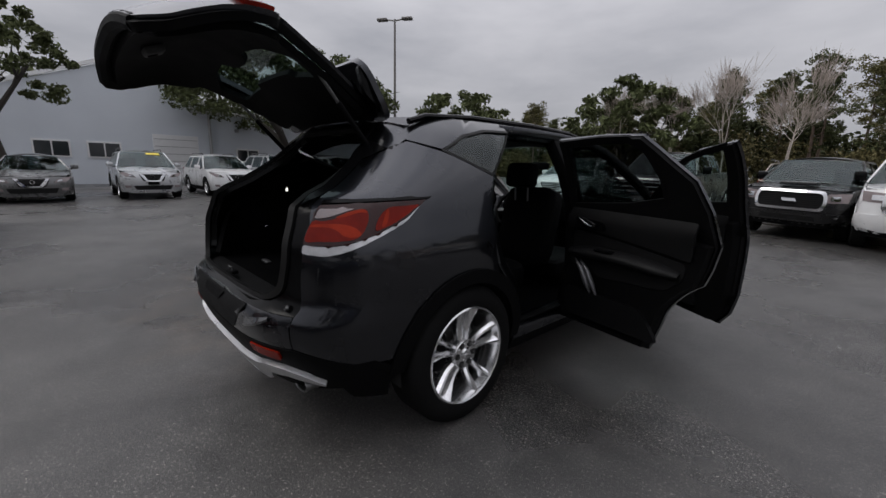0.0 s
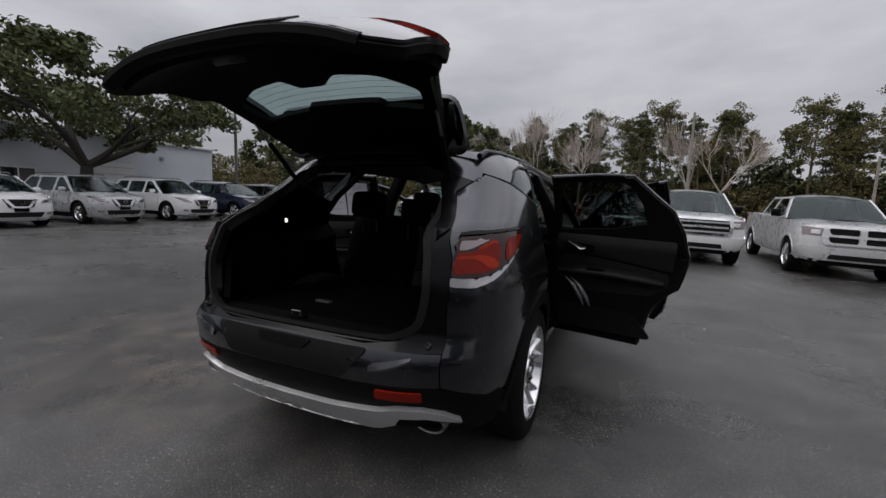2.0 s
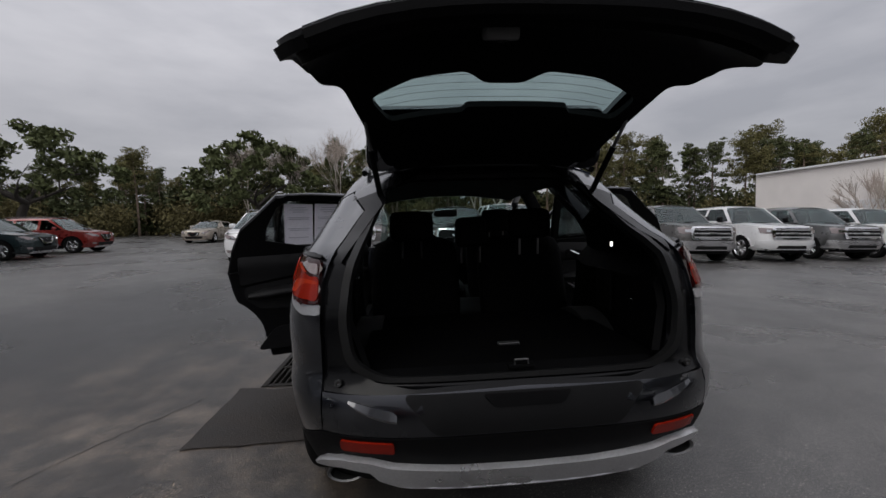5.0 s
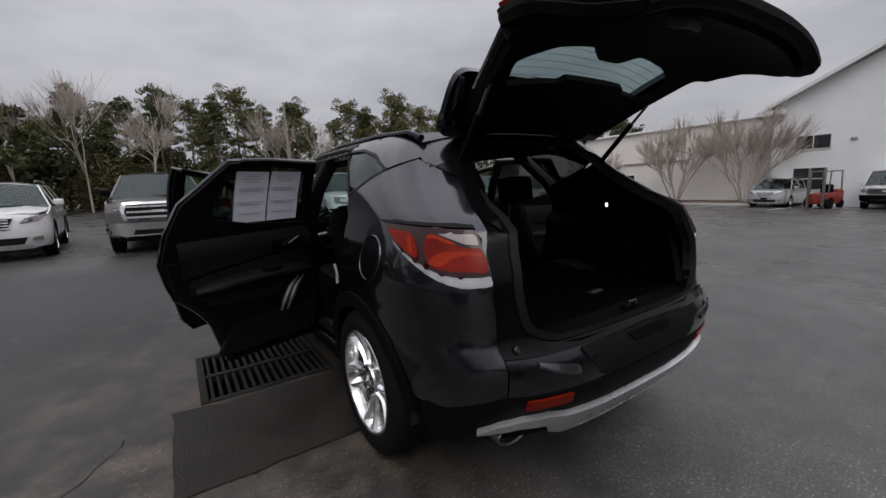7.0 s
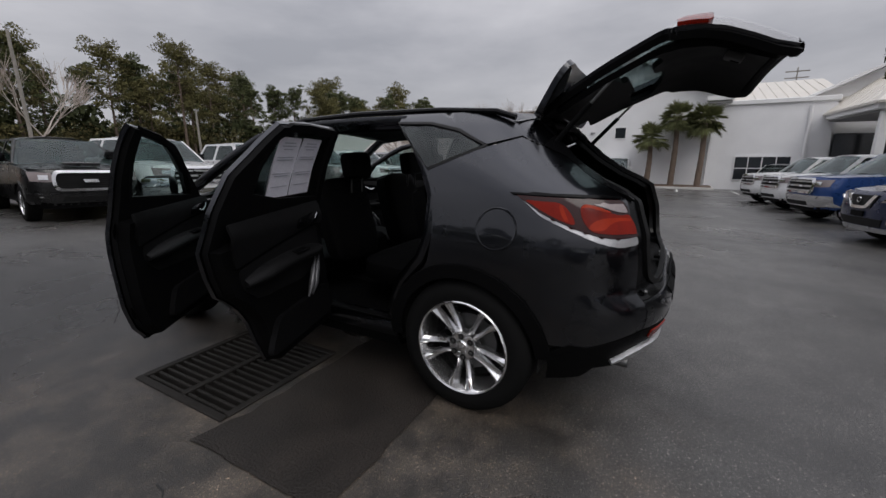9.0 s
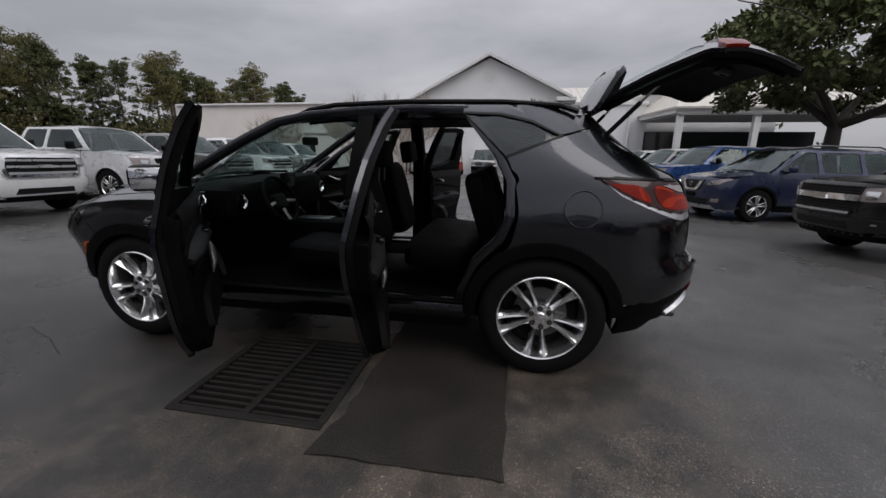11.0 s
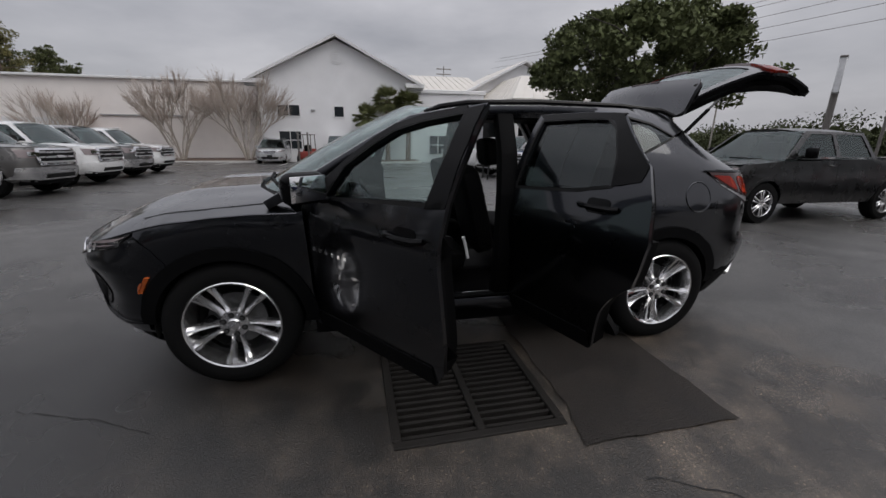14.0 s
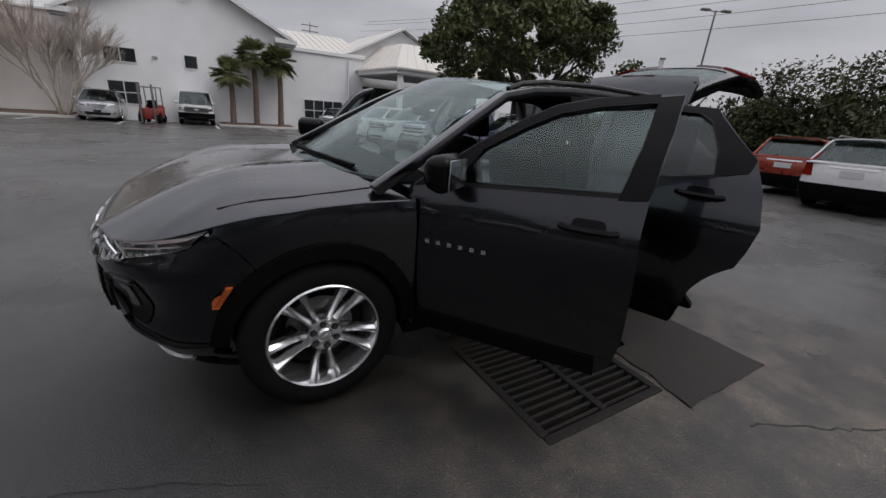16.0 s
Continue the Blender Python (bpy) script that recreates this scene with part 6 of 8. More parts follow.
    # bonnet, nose, tail, roof, glass
    hz_at = lambda x, y: hf + (hr - hf) * min(max((yF - 0.1 - y) / (yF - 0.1 - cowl), 0), 1) ** 0.7 - 0.05 * (abs(x) / W) ** 3 + (0.02 * math.exp(-((abs(x) - W * 0.5) / 0.12) ** 2))
    nx = W * 0.93
    hood = [(-nx, cowl - 0.05), (nx, cowl - 0.05), (nx * 0.99, yF - 0.62), (nx * 0.86, yF - 0.27), (nx * 0.5, yF - 0.12), (0, yF - 0.09), (-nx * 0.5, yF - 0.12), (-nx * 0.86, yF - 0.27), (-nx * 0.99, yF - 0.62)]
    part("bonnet", sheet(hood, lambda x, y: Vector((x, y, hz_at(x, y))), thick=0.03, step=0.16, toward=(0, 0, 1)), colour, t)
    nose = lambda x, z: Vector((x, fy(x, z), z))
    on = lambda nm, pts, m, lift, thick=0.03, par=None, lab="": part(nm, sheet(pts, nose, thick=thick, lift=lift, step=0.12, toward=(0, 1, 0)), m, par or t, lab)
    on("front_panel", [(-W * 0.96, zb + 0.04), (-W * 0.6, zb), (W * 0.6, zb), (W * 0.96, zb + 0.04), (W * 0.965, hf - 0.03), (W * 0.5, hf), (-W * 0.5, hf), (-W * 0.965, hf - 0.03)], colour, 0)
    g = grille or s["grille"]
    if g in ("bars", "cross", "ring", "mid"):
        gz0, gz1 = hf - 0.40 if bed else hf - 0.30, hf - 0.05
        gr = on("grille", [(-W * 0.60, gz0), (W * 0.60, gz0), (W * 0.60, gz1), (-W * 0.60, gz1)], M["pit"], 0.012)
        bright = M["alloy_dark"] if blacked else M["chrome"]
        rim = lambda k: [(-W * 0.62 * k, gz0 - 0.02), (W * 0.62 * k, gz0 - 0.02), (W * 0.66 * k, (gz0 + gz1) / 2), (W * 0.62 * k, gz1 + 0.02), (-W * 0.62 * k, gz1 + 0.02), (-W * 0.66 * k, (gz0 + gz1) / 2)]
        hole = [(-W * 0.56, gz0 + 0.03), (W * 0.56, gz0 + 0.03), (W * 0.60, (gz0 + gz1) / 2), (W * 0.56, gz1 - 0.03), (-W * 0.56, gz1 - 0.03), (-W * 0.60, (gz0 + gz1) / 2)]
        for k in range(9):
            z = gz0 + (gz1 - gz0) * (k + 0.3) / 9
            on("mesh_bar", [(-W * 0.57, z), (W * 0.57, z), (W * 0.57, z + 0.012), (-W * 0.57, z + 0.012)], M["plastic"], 0.018, par=gr)
        if g == "bars":
            for k in range(3):
                z = gz0 + (gz1 - gz0) * (k + 0.28) / 3
                on("grille_bar", [(-W * 0.57, z), (W * 0.57, z), (W * 0.57, z + 0.042), (-W * 0.57, z + 0.042)], M["alloy_dark"] if blacked else M["silver_plastic"], 0.034, par=gr)
            part("grille_surround", sheet(rim(1), nose, holes=[hole], thick=0.03, lift=0.045, step=0.12, toward=(0, 1, 0)), bright, gr)
        elif g == "cross":
            cells = []
            zm = (gz0 + gz1) / 2
            for sx0 in (-1, 1):
                for za, zc in ((gz0 + 0.03, zm - 0.025), (zm + 0.025, gz1 - 0.03)):
                    q = [(sx0 * W * 0.055, za), (sx0 * W * 0.50, za), (sx0 * W * 0.54, zc), (sx0 * W * 0.055, zc)]
                    cells.append(rounded(q if sx0 > 0 else q[::-1], 0.035, 3))
            part("grille_surround", sheet(rounded(rim(0.98), 0.06, 3), nose, holes=cells, thick=0.04, lift=0.05, step=0.12, toward=(0, 1, 0)), colour, gr)
        elif g == "ring":
            part("grille_surround", sheet(rounded(rim(0.95), 0.08, 3), nose, holes=[rounded([(x * 0.95, z) for x, z in hole], 0.07, 3)], thick=0.03, lift=0.045, step=0.12, toward=(0, 1, 0)), bright, gr)
            part("hood_scoop", box(0.62, 0.40, 0.07, (0, (cowl + yF) / 2 + 0.1, hr + 0.01), 0.03, 2), colour, t)
        else:
            zm = (gz0 + gz1) / 2
            on("middle_bar", [(-W * 0.60, zm - 0.02), (W * 0.60, zm - 0.02), (W * 0.62, zm + 0.06), (-W * 0.62, zm + 0.06)], bright, 0.045, par=gr)
            on("lower_bar", [(-W * 0.52, gz0 - 0.02), (W * 0.52, gz0 - 0.02), (W * 0.54, gz0 + 0.015), (-W * 0.54, gz0 + 0.015)], bright, 0.040, par=gr)
        if g in ("bars", "mid", "ring"):
            on("grille_badge", [(-0.13, (gz0 + gz1) / 2 - 0.03), (0.10, (gz0 + gz1) / 2 - 0.03), (0.13, (gz0 + gz1) / 2 + 0.03), (-0.10, (gz0 + gz1) / 2 + 0.03)], M["chrome"], 0.06, par=gr)
        on("front_bumper", [(-W * 0.97, zb + 0.10), (-W * 0.5, zb + 0.06), (W * 0.5, zb + 0.06), (W * 0.97, zb + 0.10), (W * 0.97, gz0 - 0.06), (-W * 0.97, gz0 - 0.06)], M["plastic"] if blacked else (M["chrome"] if bed and not low else colour), 0.035)
        on("bumper_intake", [(-W * 0.5, zb + 0.10), (W * 0.5, zb + 0.10), (W * 0.46, zb + 0.20), (-W * 0.46, zb + 0.20)], M["pit"], 0.045)
        on("air_dam", [(-W * 0.85, zb - 0.06), (W * 0.85, zb - 0.06), (W * 0.9, zb + 0.08), (-W * 0.9, zb + 0.08)], M["plastic"], 0.0)
    else:
        gz0, gz1 = hf - 0.30, hf - 0.07
        gr = on("grille", [(-W * 0.30, gz0), (W * 0.30, gz0), (W * 0.42, gz1), (-W * 0.42, gz1)], M["pit"], 0.014)
        if g == "vee":
            for sg in (1, -1):
                on("chrome_vee", [(sg * W * 0.13, gz0 - 0.01), (sg * W * 0.22, gz0 - 0.01), (sg * W * 0.42, gz1 + 0.01), (sg * W * 0.33, gz1 + 0.01)], M["chrome"], 0.03, par=gr)
            on("chrome_vee", [(-W * 0.16, gz0 - 0.02), (W * 0.16, gz0 - 0.02), (W * 0.20, gz0 + 0.03), (-W * 0.20, gz0 + 0.03)], M["chrome"], 0.031, par=gr)
            b = spin([(0, 0.055), (0.02, 0.055), (0.02, 0.042), (0.0, 0.04)], "Y", 18)
            b.transform(Matrix.Translation((0, fy(0, gz0 + 0.14) + 0.03, gz0 + 0.14)))
            part("round_badge", b, M["chrome"], gr)
        else:
            for k in range(4):
                z = gz0 + (gz1 - gz0) * (k + 0.25) / 4
                on("grille_bar", [(-W * 0.34, z), (W * 0.34, z), (W * 0.35, z + 0.025), (-W * 0.35, z + 0.025)], M["chrome"], 0.03, par=gr)
        on("lower_intake", [(-W * 0.52, zb + 0.10), (W * 0.52, zb + 0.10), (W * 0.60, zb + 0.24), (-W * 0.60, zb + 0.24)], M["pit"], 0.012)
        on("chin", [(-W * 0.70, zb), (W * 0.70, zb), (W * 0.62, zb + 0.08), (-W * 0.62, zb + 0.08)], M["silver_plastic"] if clad is not colour else colour, 0.02)
        on("plate_panel", [(-0.16, zb + 0.26), (0.16, zb + 0.26), (0.16, zb + 0.36), (-0.16, zb + 0.36)], M["plastic"], 0.03)
    tailp = lambda x, z: Vector((x, ry(x, z), z))
    ton = lambda nm, pts, m, lift, thick=0.03, lab="": part(nm, sheet(pts, tailp, thick=thick, lift=lift, step=0.12, toward=(0, -1, 0)), m, t, lab)
    ton("tail_panel", [(-W * 0.96, zb + 0.04), (W * 0.96, zb + 0.04), (W * 0.965, tz), (-W * 0.965, tz)], colour, 0)
    ton("rear_bumper", [(-W * 0.97, zb), (W * 0.97, zb), (W * 0.97, zb + (0.24 if clad is colour else 0.36)), (-W * 0.97, zb + (0.24 if clad is colour else 0.36))], M["chrome"] if bed and not blacked else clad if clad is not colour else colour, 0.03)
    ton("plate_recess", [(-0.20, 0.78), (0.20, 0.78), (0.20, 0.92), (-0.20, 0.92)], M["plate"], 0.008)
    ton("tail_trim", [(-W * 0.45, 0.97), (W * 0.45, 0.97), (W * 0.45, 1.01), (-W * 0.45, 1.01)], M["chrome"], 0.014)
    rz = lambda x, y: H - 0.09 * (abs(x) / s["Wr"]) ** 2.4 - 0.03 * ((y - (rf + rr) / 2) / (rf - rr) * 2) ** 2
    wr = s["Wr"] + 0.02
    part("roof", sheet([(-wr, rr), (wr, rr), (wr, rf), (wr * 0.6, rf + 0.05), (-wr * 0.6, rf + 0.05), (-wr, rf)], lambda x, y: Vector((x, y, rz(x, y))), thick=0.03, step=0.25, toward=(0, 0, 1)), colour, t)
    ww = hw(belt) - 0.03
    wsf = lambda u, v: Vector((u * (ww + (s["Wr"] - ww) * v), cowl + 0.12 * (1 - u * u) + (rf - cowl) * v + 0.03 * (1 - u * u) * v, hr - 0.02 + (H - 0.07 - hr) * v + 0.05 * v * (1 - v)))
    part("windscreen", sheet([(-1, 0), (1, 0), (1, 1), (-1, 1)], wsf, thick=0.005, step=0.25, toward=(0, 1, 1)), M["pav_glass"], t)
    if sticker:
        part("price_sticker", sheet([(-0.75, 0.80), (-0.10, 0.80), (-0.10, 0.93), (-0.75, 0.93)], lambda u, v: wsf(u, v) + Vector((0, 0.01, 0.01)), thick=0.003, step=0.2, toward=(0, 1, 1)), M["sticker"], t, "yellow price sticker")
    rwf = lambda u, v: Vector((u * (ww + (s["Wr"] - ww) * v) * 0.96, tail - 0.03 + (rr - tail) * v, belt - 0.02 + (H - 0.08 - belt) * v))
    if kind != "van":
        part("rear_window", sheet([(-1, 0), (1, 0), (1, 1), (-1, 1)], rwf, thick=0.005, step=0.25, toward=(0, -1, 0.3)), M["pav_glass"], t)
    else:
        part("rear_doors", sheet([(-1, 0), (1, 0), (1, 1), (-1, 1)], rwf, thick=0.03, step=0.25, toward=(0, -1, 0.3)), colour, t)
    if clad is not colour:
        # roof spoiler, rear wiper, and lamps that climb beside the window
        spoil = sheet([(-wr * 0.92, rr - 0.16), (wr * 0.92, rr - 0.16), (wr, rr + 0.06), (-wr, rr + 0.06)], lambda x, y: Vector((x, y, H - 0.035 - 0.06 * (abs(x) / wr) ** 2.4)), thick=0.03, step=0.15, toward=(0, 0, 1))
        part("roof_spoiler", spoil, colour, t)
        part("rear_wiper", tube([rwf(0.0, 0.06) + Vector((0, -0.02, 0)), rwf(-0.42, 0.16) + Vector((0, -0.02, 0))], 0.010, 5), M["plastic"], t)
        for sg in (1, -1):
            part("lamp_blade", tube([Vector((sg * W * 0.90, ry(W * 0.90, tz - 0.06) - 0.012, tz - 0.06)), rwf(sg * 1.01, 0.12) + Vector((0, -0.01, 0)), rwf(sg * 1.01, 0.45) + Vector((0, -0.01, 0))], 0.03, 6, radii=[0.045, 0.038, 0.016]), M["red_lens"], t, "red tail lamp blade")
    if kind == "mid_pickup":
        for sg in (1, -1):
            part("belt_trim", ribbon([(sg * (sx(y, belt + 0.012) + 0.004), y, belt + 0.012) for y in np.linspace(tail + 0.12, cowl - 0.25, 8)], 0.022, 0.004, up=(sg, 0, 0)), M["chrome"], t)
    if bed:
        part("bed_floor", box(W * 1.8, tail - yR - 0.1, 0.05, (0, (tail + yR) / 2, tz - 0.45), 0.01, 1), M["plastic"], t)
        for sg in (1, -1):
            part("bed_rail", box(0.09, tail - yR - 0.10, 0.05, (sg * (W * 0.93), (tail + yR) / 2, tz + 0.005), 0.015, 1), M["plastic"] if blacked else colour, t)
        part("cab_back", box(W * 1.8, 0.05, belt - zb - 0.1, (0, tail + 0.01, (belt + zb) / 2), 0.01, 1), colour, t)
    elif kind not in ("van",):
        part("tail_shelf", sheet([(-W * 0.93, yR + 0.03), (W * 0.93, yR + 0.03), (W * 0.95, tail + 0.05), (-W * 0.95, tail + 0.05)], lambda x, y: Vector((x, y, tz - 0.01 + (belt - tz) * max(0, (y - yR) / (tail - yR)))), thick=0.03, step=0.25, toward=(0, 0, 1)), colour, t)
    part("cabin_tub", box(W * 1.7, cowl - tail - 0.2, belt - zb - 0.06, (0, (cowl + tail) / 2, (belt + zb) / 2 - 0.03), 0.03, 1), M["dark_cabin"], t)
    for x in (-0.38, 0.38):
        part("seat_back", box(0.46, 0.14, 0.62, (x, rf - 0.75, belt + 0.02), 0.05, 2, (-12, 0, 0)), M["dark_cabin"], t)
        part("headrest", box(0.24, 0.09, 0.17, (x, rf - 0.85, belt + 0.38), 0.03, 2), M["dark_cabin"], t)
    part("undertray", box(W * 1.55, L * 0.9, 0.16, (0, 0, zb + 0.08), 0.03, 1), M["pit"], t)
    part("nose_filler", box(W * 1.4, 0.9, hf - zb - 0.22, (0, yF - 0.95, (hf + zb) / 2 - 0.06), 0.02, 1), M["pit"], t)
    part("wiper", tube([(-0.5, cowl + 0.04, hr + 0.01), (0.1, cowl + 0.13, hr + 0.015)], 0.012, 5), M["plastic"], t)
    return t


WHITE = paint("white_paint", (0.74, 0.74, 0.74), 0.0)
PALE = paint("pale_silver_paint", (0.62, 0.62, 0.63), 0.25)
SILVER = paint("silver_paint", (0.50, 0.51, 0.52), 0.45)
GREYP = paint("grey_paint", (0.13, 0.13, 0.13), 0.5)
STEEL = paint("warm_grey_paint", (0.15, 0.145, 0.14), 0.55)
BLACKP = paint("black_paint", (0.0045, 0.0045, 0.005), 0.0, 0.35)
NAVY = paint("navy_paint", (0.012, 0.018, 0.055), 0.4)
BLUE = paint("blue_paint", (0.016, 0.055, 0.20), 0.4)
REDP = paint("red_paint", (0.20, 0.018, 0.014), 0.4)
ORANGE = paint("orange_red_paint", (0.30, 0.045, 0.025), 0.45)
GREEN = paint("dark_green_paint", (0.016, 0.03, 0.032), 0.4)
BEIGE = paint("beige_paint", (0.42, 0.37, 0.31), 0.4)
BUILT = {}


def park(name, kind, colour, cname, label, front, heading, group="", **kw):
    """Parks a vehicle with the middle of its front at a place. heading: 0 faces +y, 90 faces -x."""
    key = (kind, cname, tuple(sorted(kw.items())))
    L = SPECS[kind]["L"]
    h = radians(heading)
    d = (-math.sin(h), math.cos(h))
    cx, cy = front[0] - d[0] * L / 2, front[1] - d[1] * L / 2
    # lie on the slope of the lot
    zf, zr = ground_z(cx + d[0] * 1.4, cy + d[1] * 1.4), ground_z(cx - d[0] * 1.4, cy - d[1] * 1.4)
    sl = ground_z(cx + d[1] * 0.8, cy - d[0] * 0.8) - ground_z(cx - d[1] * 0.8, cy + d[0] * 0.8)
    m = pose(cx, cy, (zf + zr) / 2, 0, 0, heading) @ pose(0, 0, 0, math.degrees(math.atan2(zf - zr, 2.8)), -math.degrees(math.atan2(sl, 1.6)), 0)
    if key in BUILT:
        o = copy_thing(BUILT[key], m)
        tagged(o, label, group=group)
        o.name = name
    else:
        o = vehicle(name, kind, colour, label, group, **kw)
        o.matrix_world = m
        BUILT[key] = o
    return o


FACING = "row of vehicles facing the drain"
park("white_suv", "large_suv", WHITE, "white", "white SUV with chrome barred grille, parked in a row", (-4.9, 9.9), 186, FACING)
park("pickup_truck", "pickup", STEEL, "steel", "warm grey pickup truck with chrome grille and bumper", (-2.0, 9.2), 180, FACING)
park("tan_suv", "large_suv", BEIGE, "beige", "beige SUV parked with its tail to the lot", (0.2, 18.5), 5)
park("pickup_truck", "mid_pickup", BLACKP, "black", "black mid-size pickup truck with silver-edged grille", (1.0, 9.6), 174, FACING, low=True, grille="ring")
park("pickup_truck", "pickup", WHITE, "white", "white pickup truck with dark chrome-barred grille", (3.0, 9.1), 180, FACING, low=True)
park("pickup_truck", "pickup", PALE, "pale", "silver-white pickup truck with crosshair grille", (5.9, 9.0), 178, FACING, low=True, grille="cross")
park("pickup_truck", "pickup", STEEL, "steel", "grey pickup truck with wide chrome grille", (8.9, 9.3), 178, FACING)
park("pickup_truck", "pickup", WHITE, "white", "white pickup truck with chrome grille in the row", (11.9, 9.6), 178, FACING, low=True)
park("pickup_truck", "pickup", GREYP, "grey", "dark grey pickup truck far along the row", (14.8, 9.9), 178, FACING)
park("pickup_truck", "pickup", WHITE, "white", "white pickup truck at the far end of the row", (17.7, 10.2), 178, FACING, low=True)

WEST = "row of crossovers by the grey building"
park("crossover", "large_suv", NAVY, "navy", "dark blue crossover parked beside the building", (-14.4, -5.2), -90, WEST)
park("saloon_car", "saloon", GREYP, "grey", "dark grey saloon car with chrome vee grille", (-14.4, -2.2), -90, WEST)
park("crossover", "crossover", SILVER, "silver", "pale silver crossover with yellow windscreen sticker", (-14.4, 0.7), -90, WEST, sticker=True)
park("crossover", "small_crossover", WHITE, "white", "small white crossover with black lower trim", (-14.5, 3.35), -88, WEST)
park("crossover", "crossover", SILVER, "silver", "silver crossover with chrome vee grille", (-14.5, 6.0), -86, WEST)
park("crossover", "crossover", WHITE, "white", "white crossover with dark lower trim", (-14.4, 8.8), -86, WEST)
park("crossover", "crossover", NAVY, "navy", "navy blue crossover with plate in front", (-14.6, 12.0), -86, WEST)
park("crossover", "crossover", GREEN, "green", "dark green crossover in the row", (-14.8, 15.1), -86, WEST)
park("crossover", "crossover", REDP, "red", "dark red crossover at the end of the row", (-15.0, 18.6), -86, WEST)
park("crossover", "large_suv", NAVY, "navy", "dark blue SUV with chrome-edged grille, near the lane", (-5.6, -3.6), -90)

SOUTH = "row of vehicles by the oak"
park("pickup_truck", "mid_pickup", BLACKP, "black", "black crew-cab pickup truck with alloy wheels", (3.5, -4.2), 2, SOUTH, low=True, grille="mid")
park("crossover", "large_suv", NAVY, "navyvee", "navy blue crossover with chrome vee grille", (7.6, -4.0), 12, SOUTH, grille="vee")
park("pickup_truck", "pickup", BLUE, "blue", "blue pickup truck with chrome grille", (11.6, -3.9), 12, SOUTH)
park("pickup_truck", "pickup", WHITE, "white", "white pickup truck parked beside a blue one", (15.0, -3.8), 12, SOUTH, low=True)
park("pickup_truck", "pickup", WHITE, "white", "white pickup truck at the end by the annex", (18.4, -3.6), 12, SOUTH, low=True)
park("crossover", "crossover", ORANGE, "orange", "orange-red crossover seen from behind", (2.8, -15.6), 186)
park("crossover", "crossover", WHITE, "white", "white crossover with dark rear window and red lamps", (0.65, -13.6), 184)
park("crossover", "crossover", REDP, "red", "dark red crossover parked tail to the lane", (-2.15, -9.1), 182)

park("work_van", "van", WHITE, "white", "white work van with black bumper by the gabled building", (28.2, 2.9), 90, blacked=True)
park("minivan", "minivan", SILVER, "silver", "silver minivan beside the bare trees", (27.3, 7.65), 90)
park("saloon_car", "saloon", REDP, "red", "small red car far off by the long wall", (29.0, 17.0), 150)
park("pickup_truck", "mid_pickup", WHITE, "white", "white pickup truck by the annex windows", (29.4, -5.8), 60, low=True)
for x, y, cn, col, lab in ((-14.0, 24.5, "beige", BEIGE, "beige saloon car far across the lot"), (-11.4, 25.0, "silver", SILVER, "silver saloon car far across the lot"), (-8.8, 25.3, "grey", GREYP, "dark grey saloon car far across the lot")):
    park("saloon_car", "saloon", col, cn, lab, (x, y), 180, "far row of cars")

# ---- buildings ----
M["stucco"] = mat("pale_stucco", (0.78, 0.78, 0.79), 0.85, vary=0.05, scale=0.8, bump=0.3, bump_scale=40, fine=0.05, fine_scale=25)
M["stucco_warm"] = mat("warm_stucco", (0.82, 0.775, 0.74), 0.85, vary=0.05, scale=0.7, bump=0.3, bump_scale=40)
M["metal_wall"] = mat("blue_grey_wall", (0.60, 0.635, 0.68), 0.7, vary=0.05, scale=0.6, bump=0.1, bump_scale=8)
M["white_trim"] = mat("white_trim", (0.74, 0.74, 0.74), 0.6, vary=0.04)
M["roof_metal"] = mat("cream_metal_roof", (0.58, 0.55, 0.50), 0.45, 0.2, vary=0.06, scale=1.0)
# grey that puts the eave shade into the colour; small fittings share it
M["shade_soffit"] = mat("shade_grey", (0.35, 0.35, 0.35), 0.8)
M["pane"] = mat("dark_pane", (0.02, 0.024, 0.028), 0.06, spec=0.6, vary=0.1)
M["kerb"] = mat("concrete_kerb", (0.42, 0.41, 0.39), 0.85, vary=0.15, scale=2.0, bump=0.3, bump_scale=60)
M["mulch"] = mat("brown_mulch", (0.11, 0.075, 0.055), 0.95, vary=0.3, scale=3.0, bump=0.8, bump_scale=30)
M["white_line"] = mat("worn_white_line", (0.55, 0.55, 0.53), 0.7, vary=0.25, scale=3.0)


def window_unit(parent, at, w, h, nx, ny, face=-1):
    """A window in a wall that faces -x (or +x): frame, bars and panes. at: middle of its sill."""
    x, y, z = at
    f = part("window", box(0.10, w + 0.10, h + 0.10, (x, y, z + h / 2), 0.01, 1), M["white_trim"], parent, "white framed window")
    for i in range(nx):
        for j in range(ny):
            pw, ph = w / nx, h / ny
            part("pane", box(0.02, pw - 0.06, ph - 0.06, (x + face * 0.055, y - w / 2 + pw * (i + 0.5), z + ph * (j + 0.5)), 0.004, 1), M["pane"], f)
    return f


def prism_x(poly, x0, x1):
    """A wall block: an outline in y and z, from x0 to x1."""
    b = bmesh.new()
    a = [b.verts.new((x0, y, z)) for y, z in poly]
    c = [b.verts.new((x1, y, z)) for y, z in poly]
    b.faces.new(a[::-1])
    b.faces.new(c)
    n = len(poly)
    for i in range(n):
        b.faces.new((a[i], a[(i + 1) % n], c[(i + 1) % n], c[i]))
    bmesh.ops.recalc_face_normals(b, faces=b.faces[:])
    return b


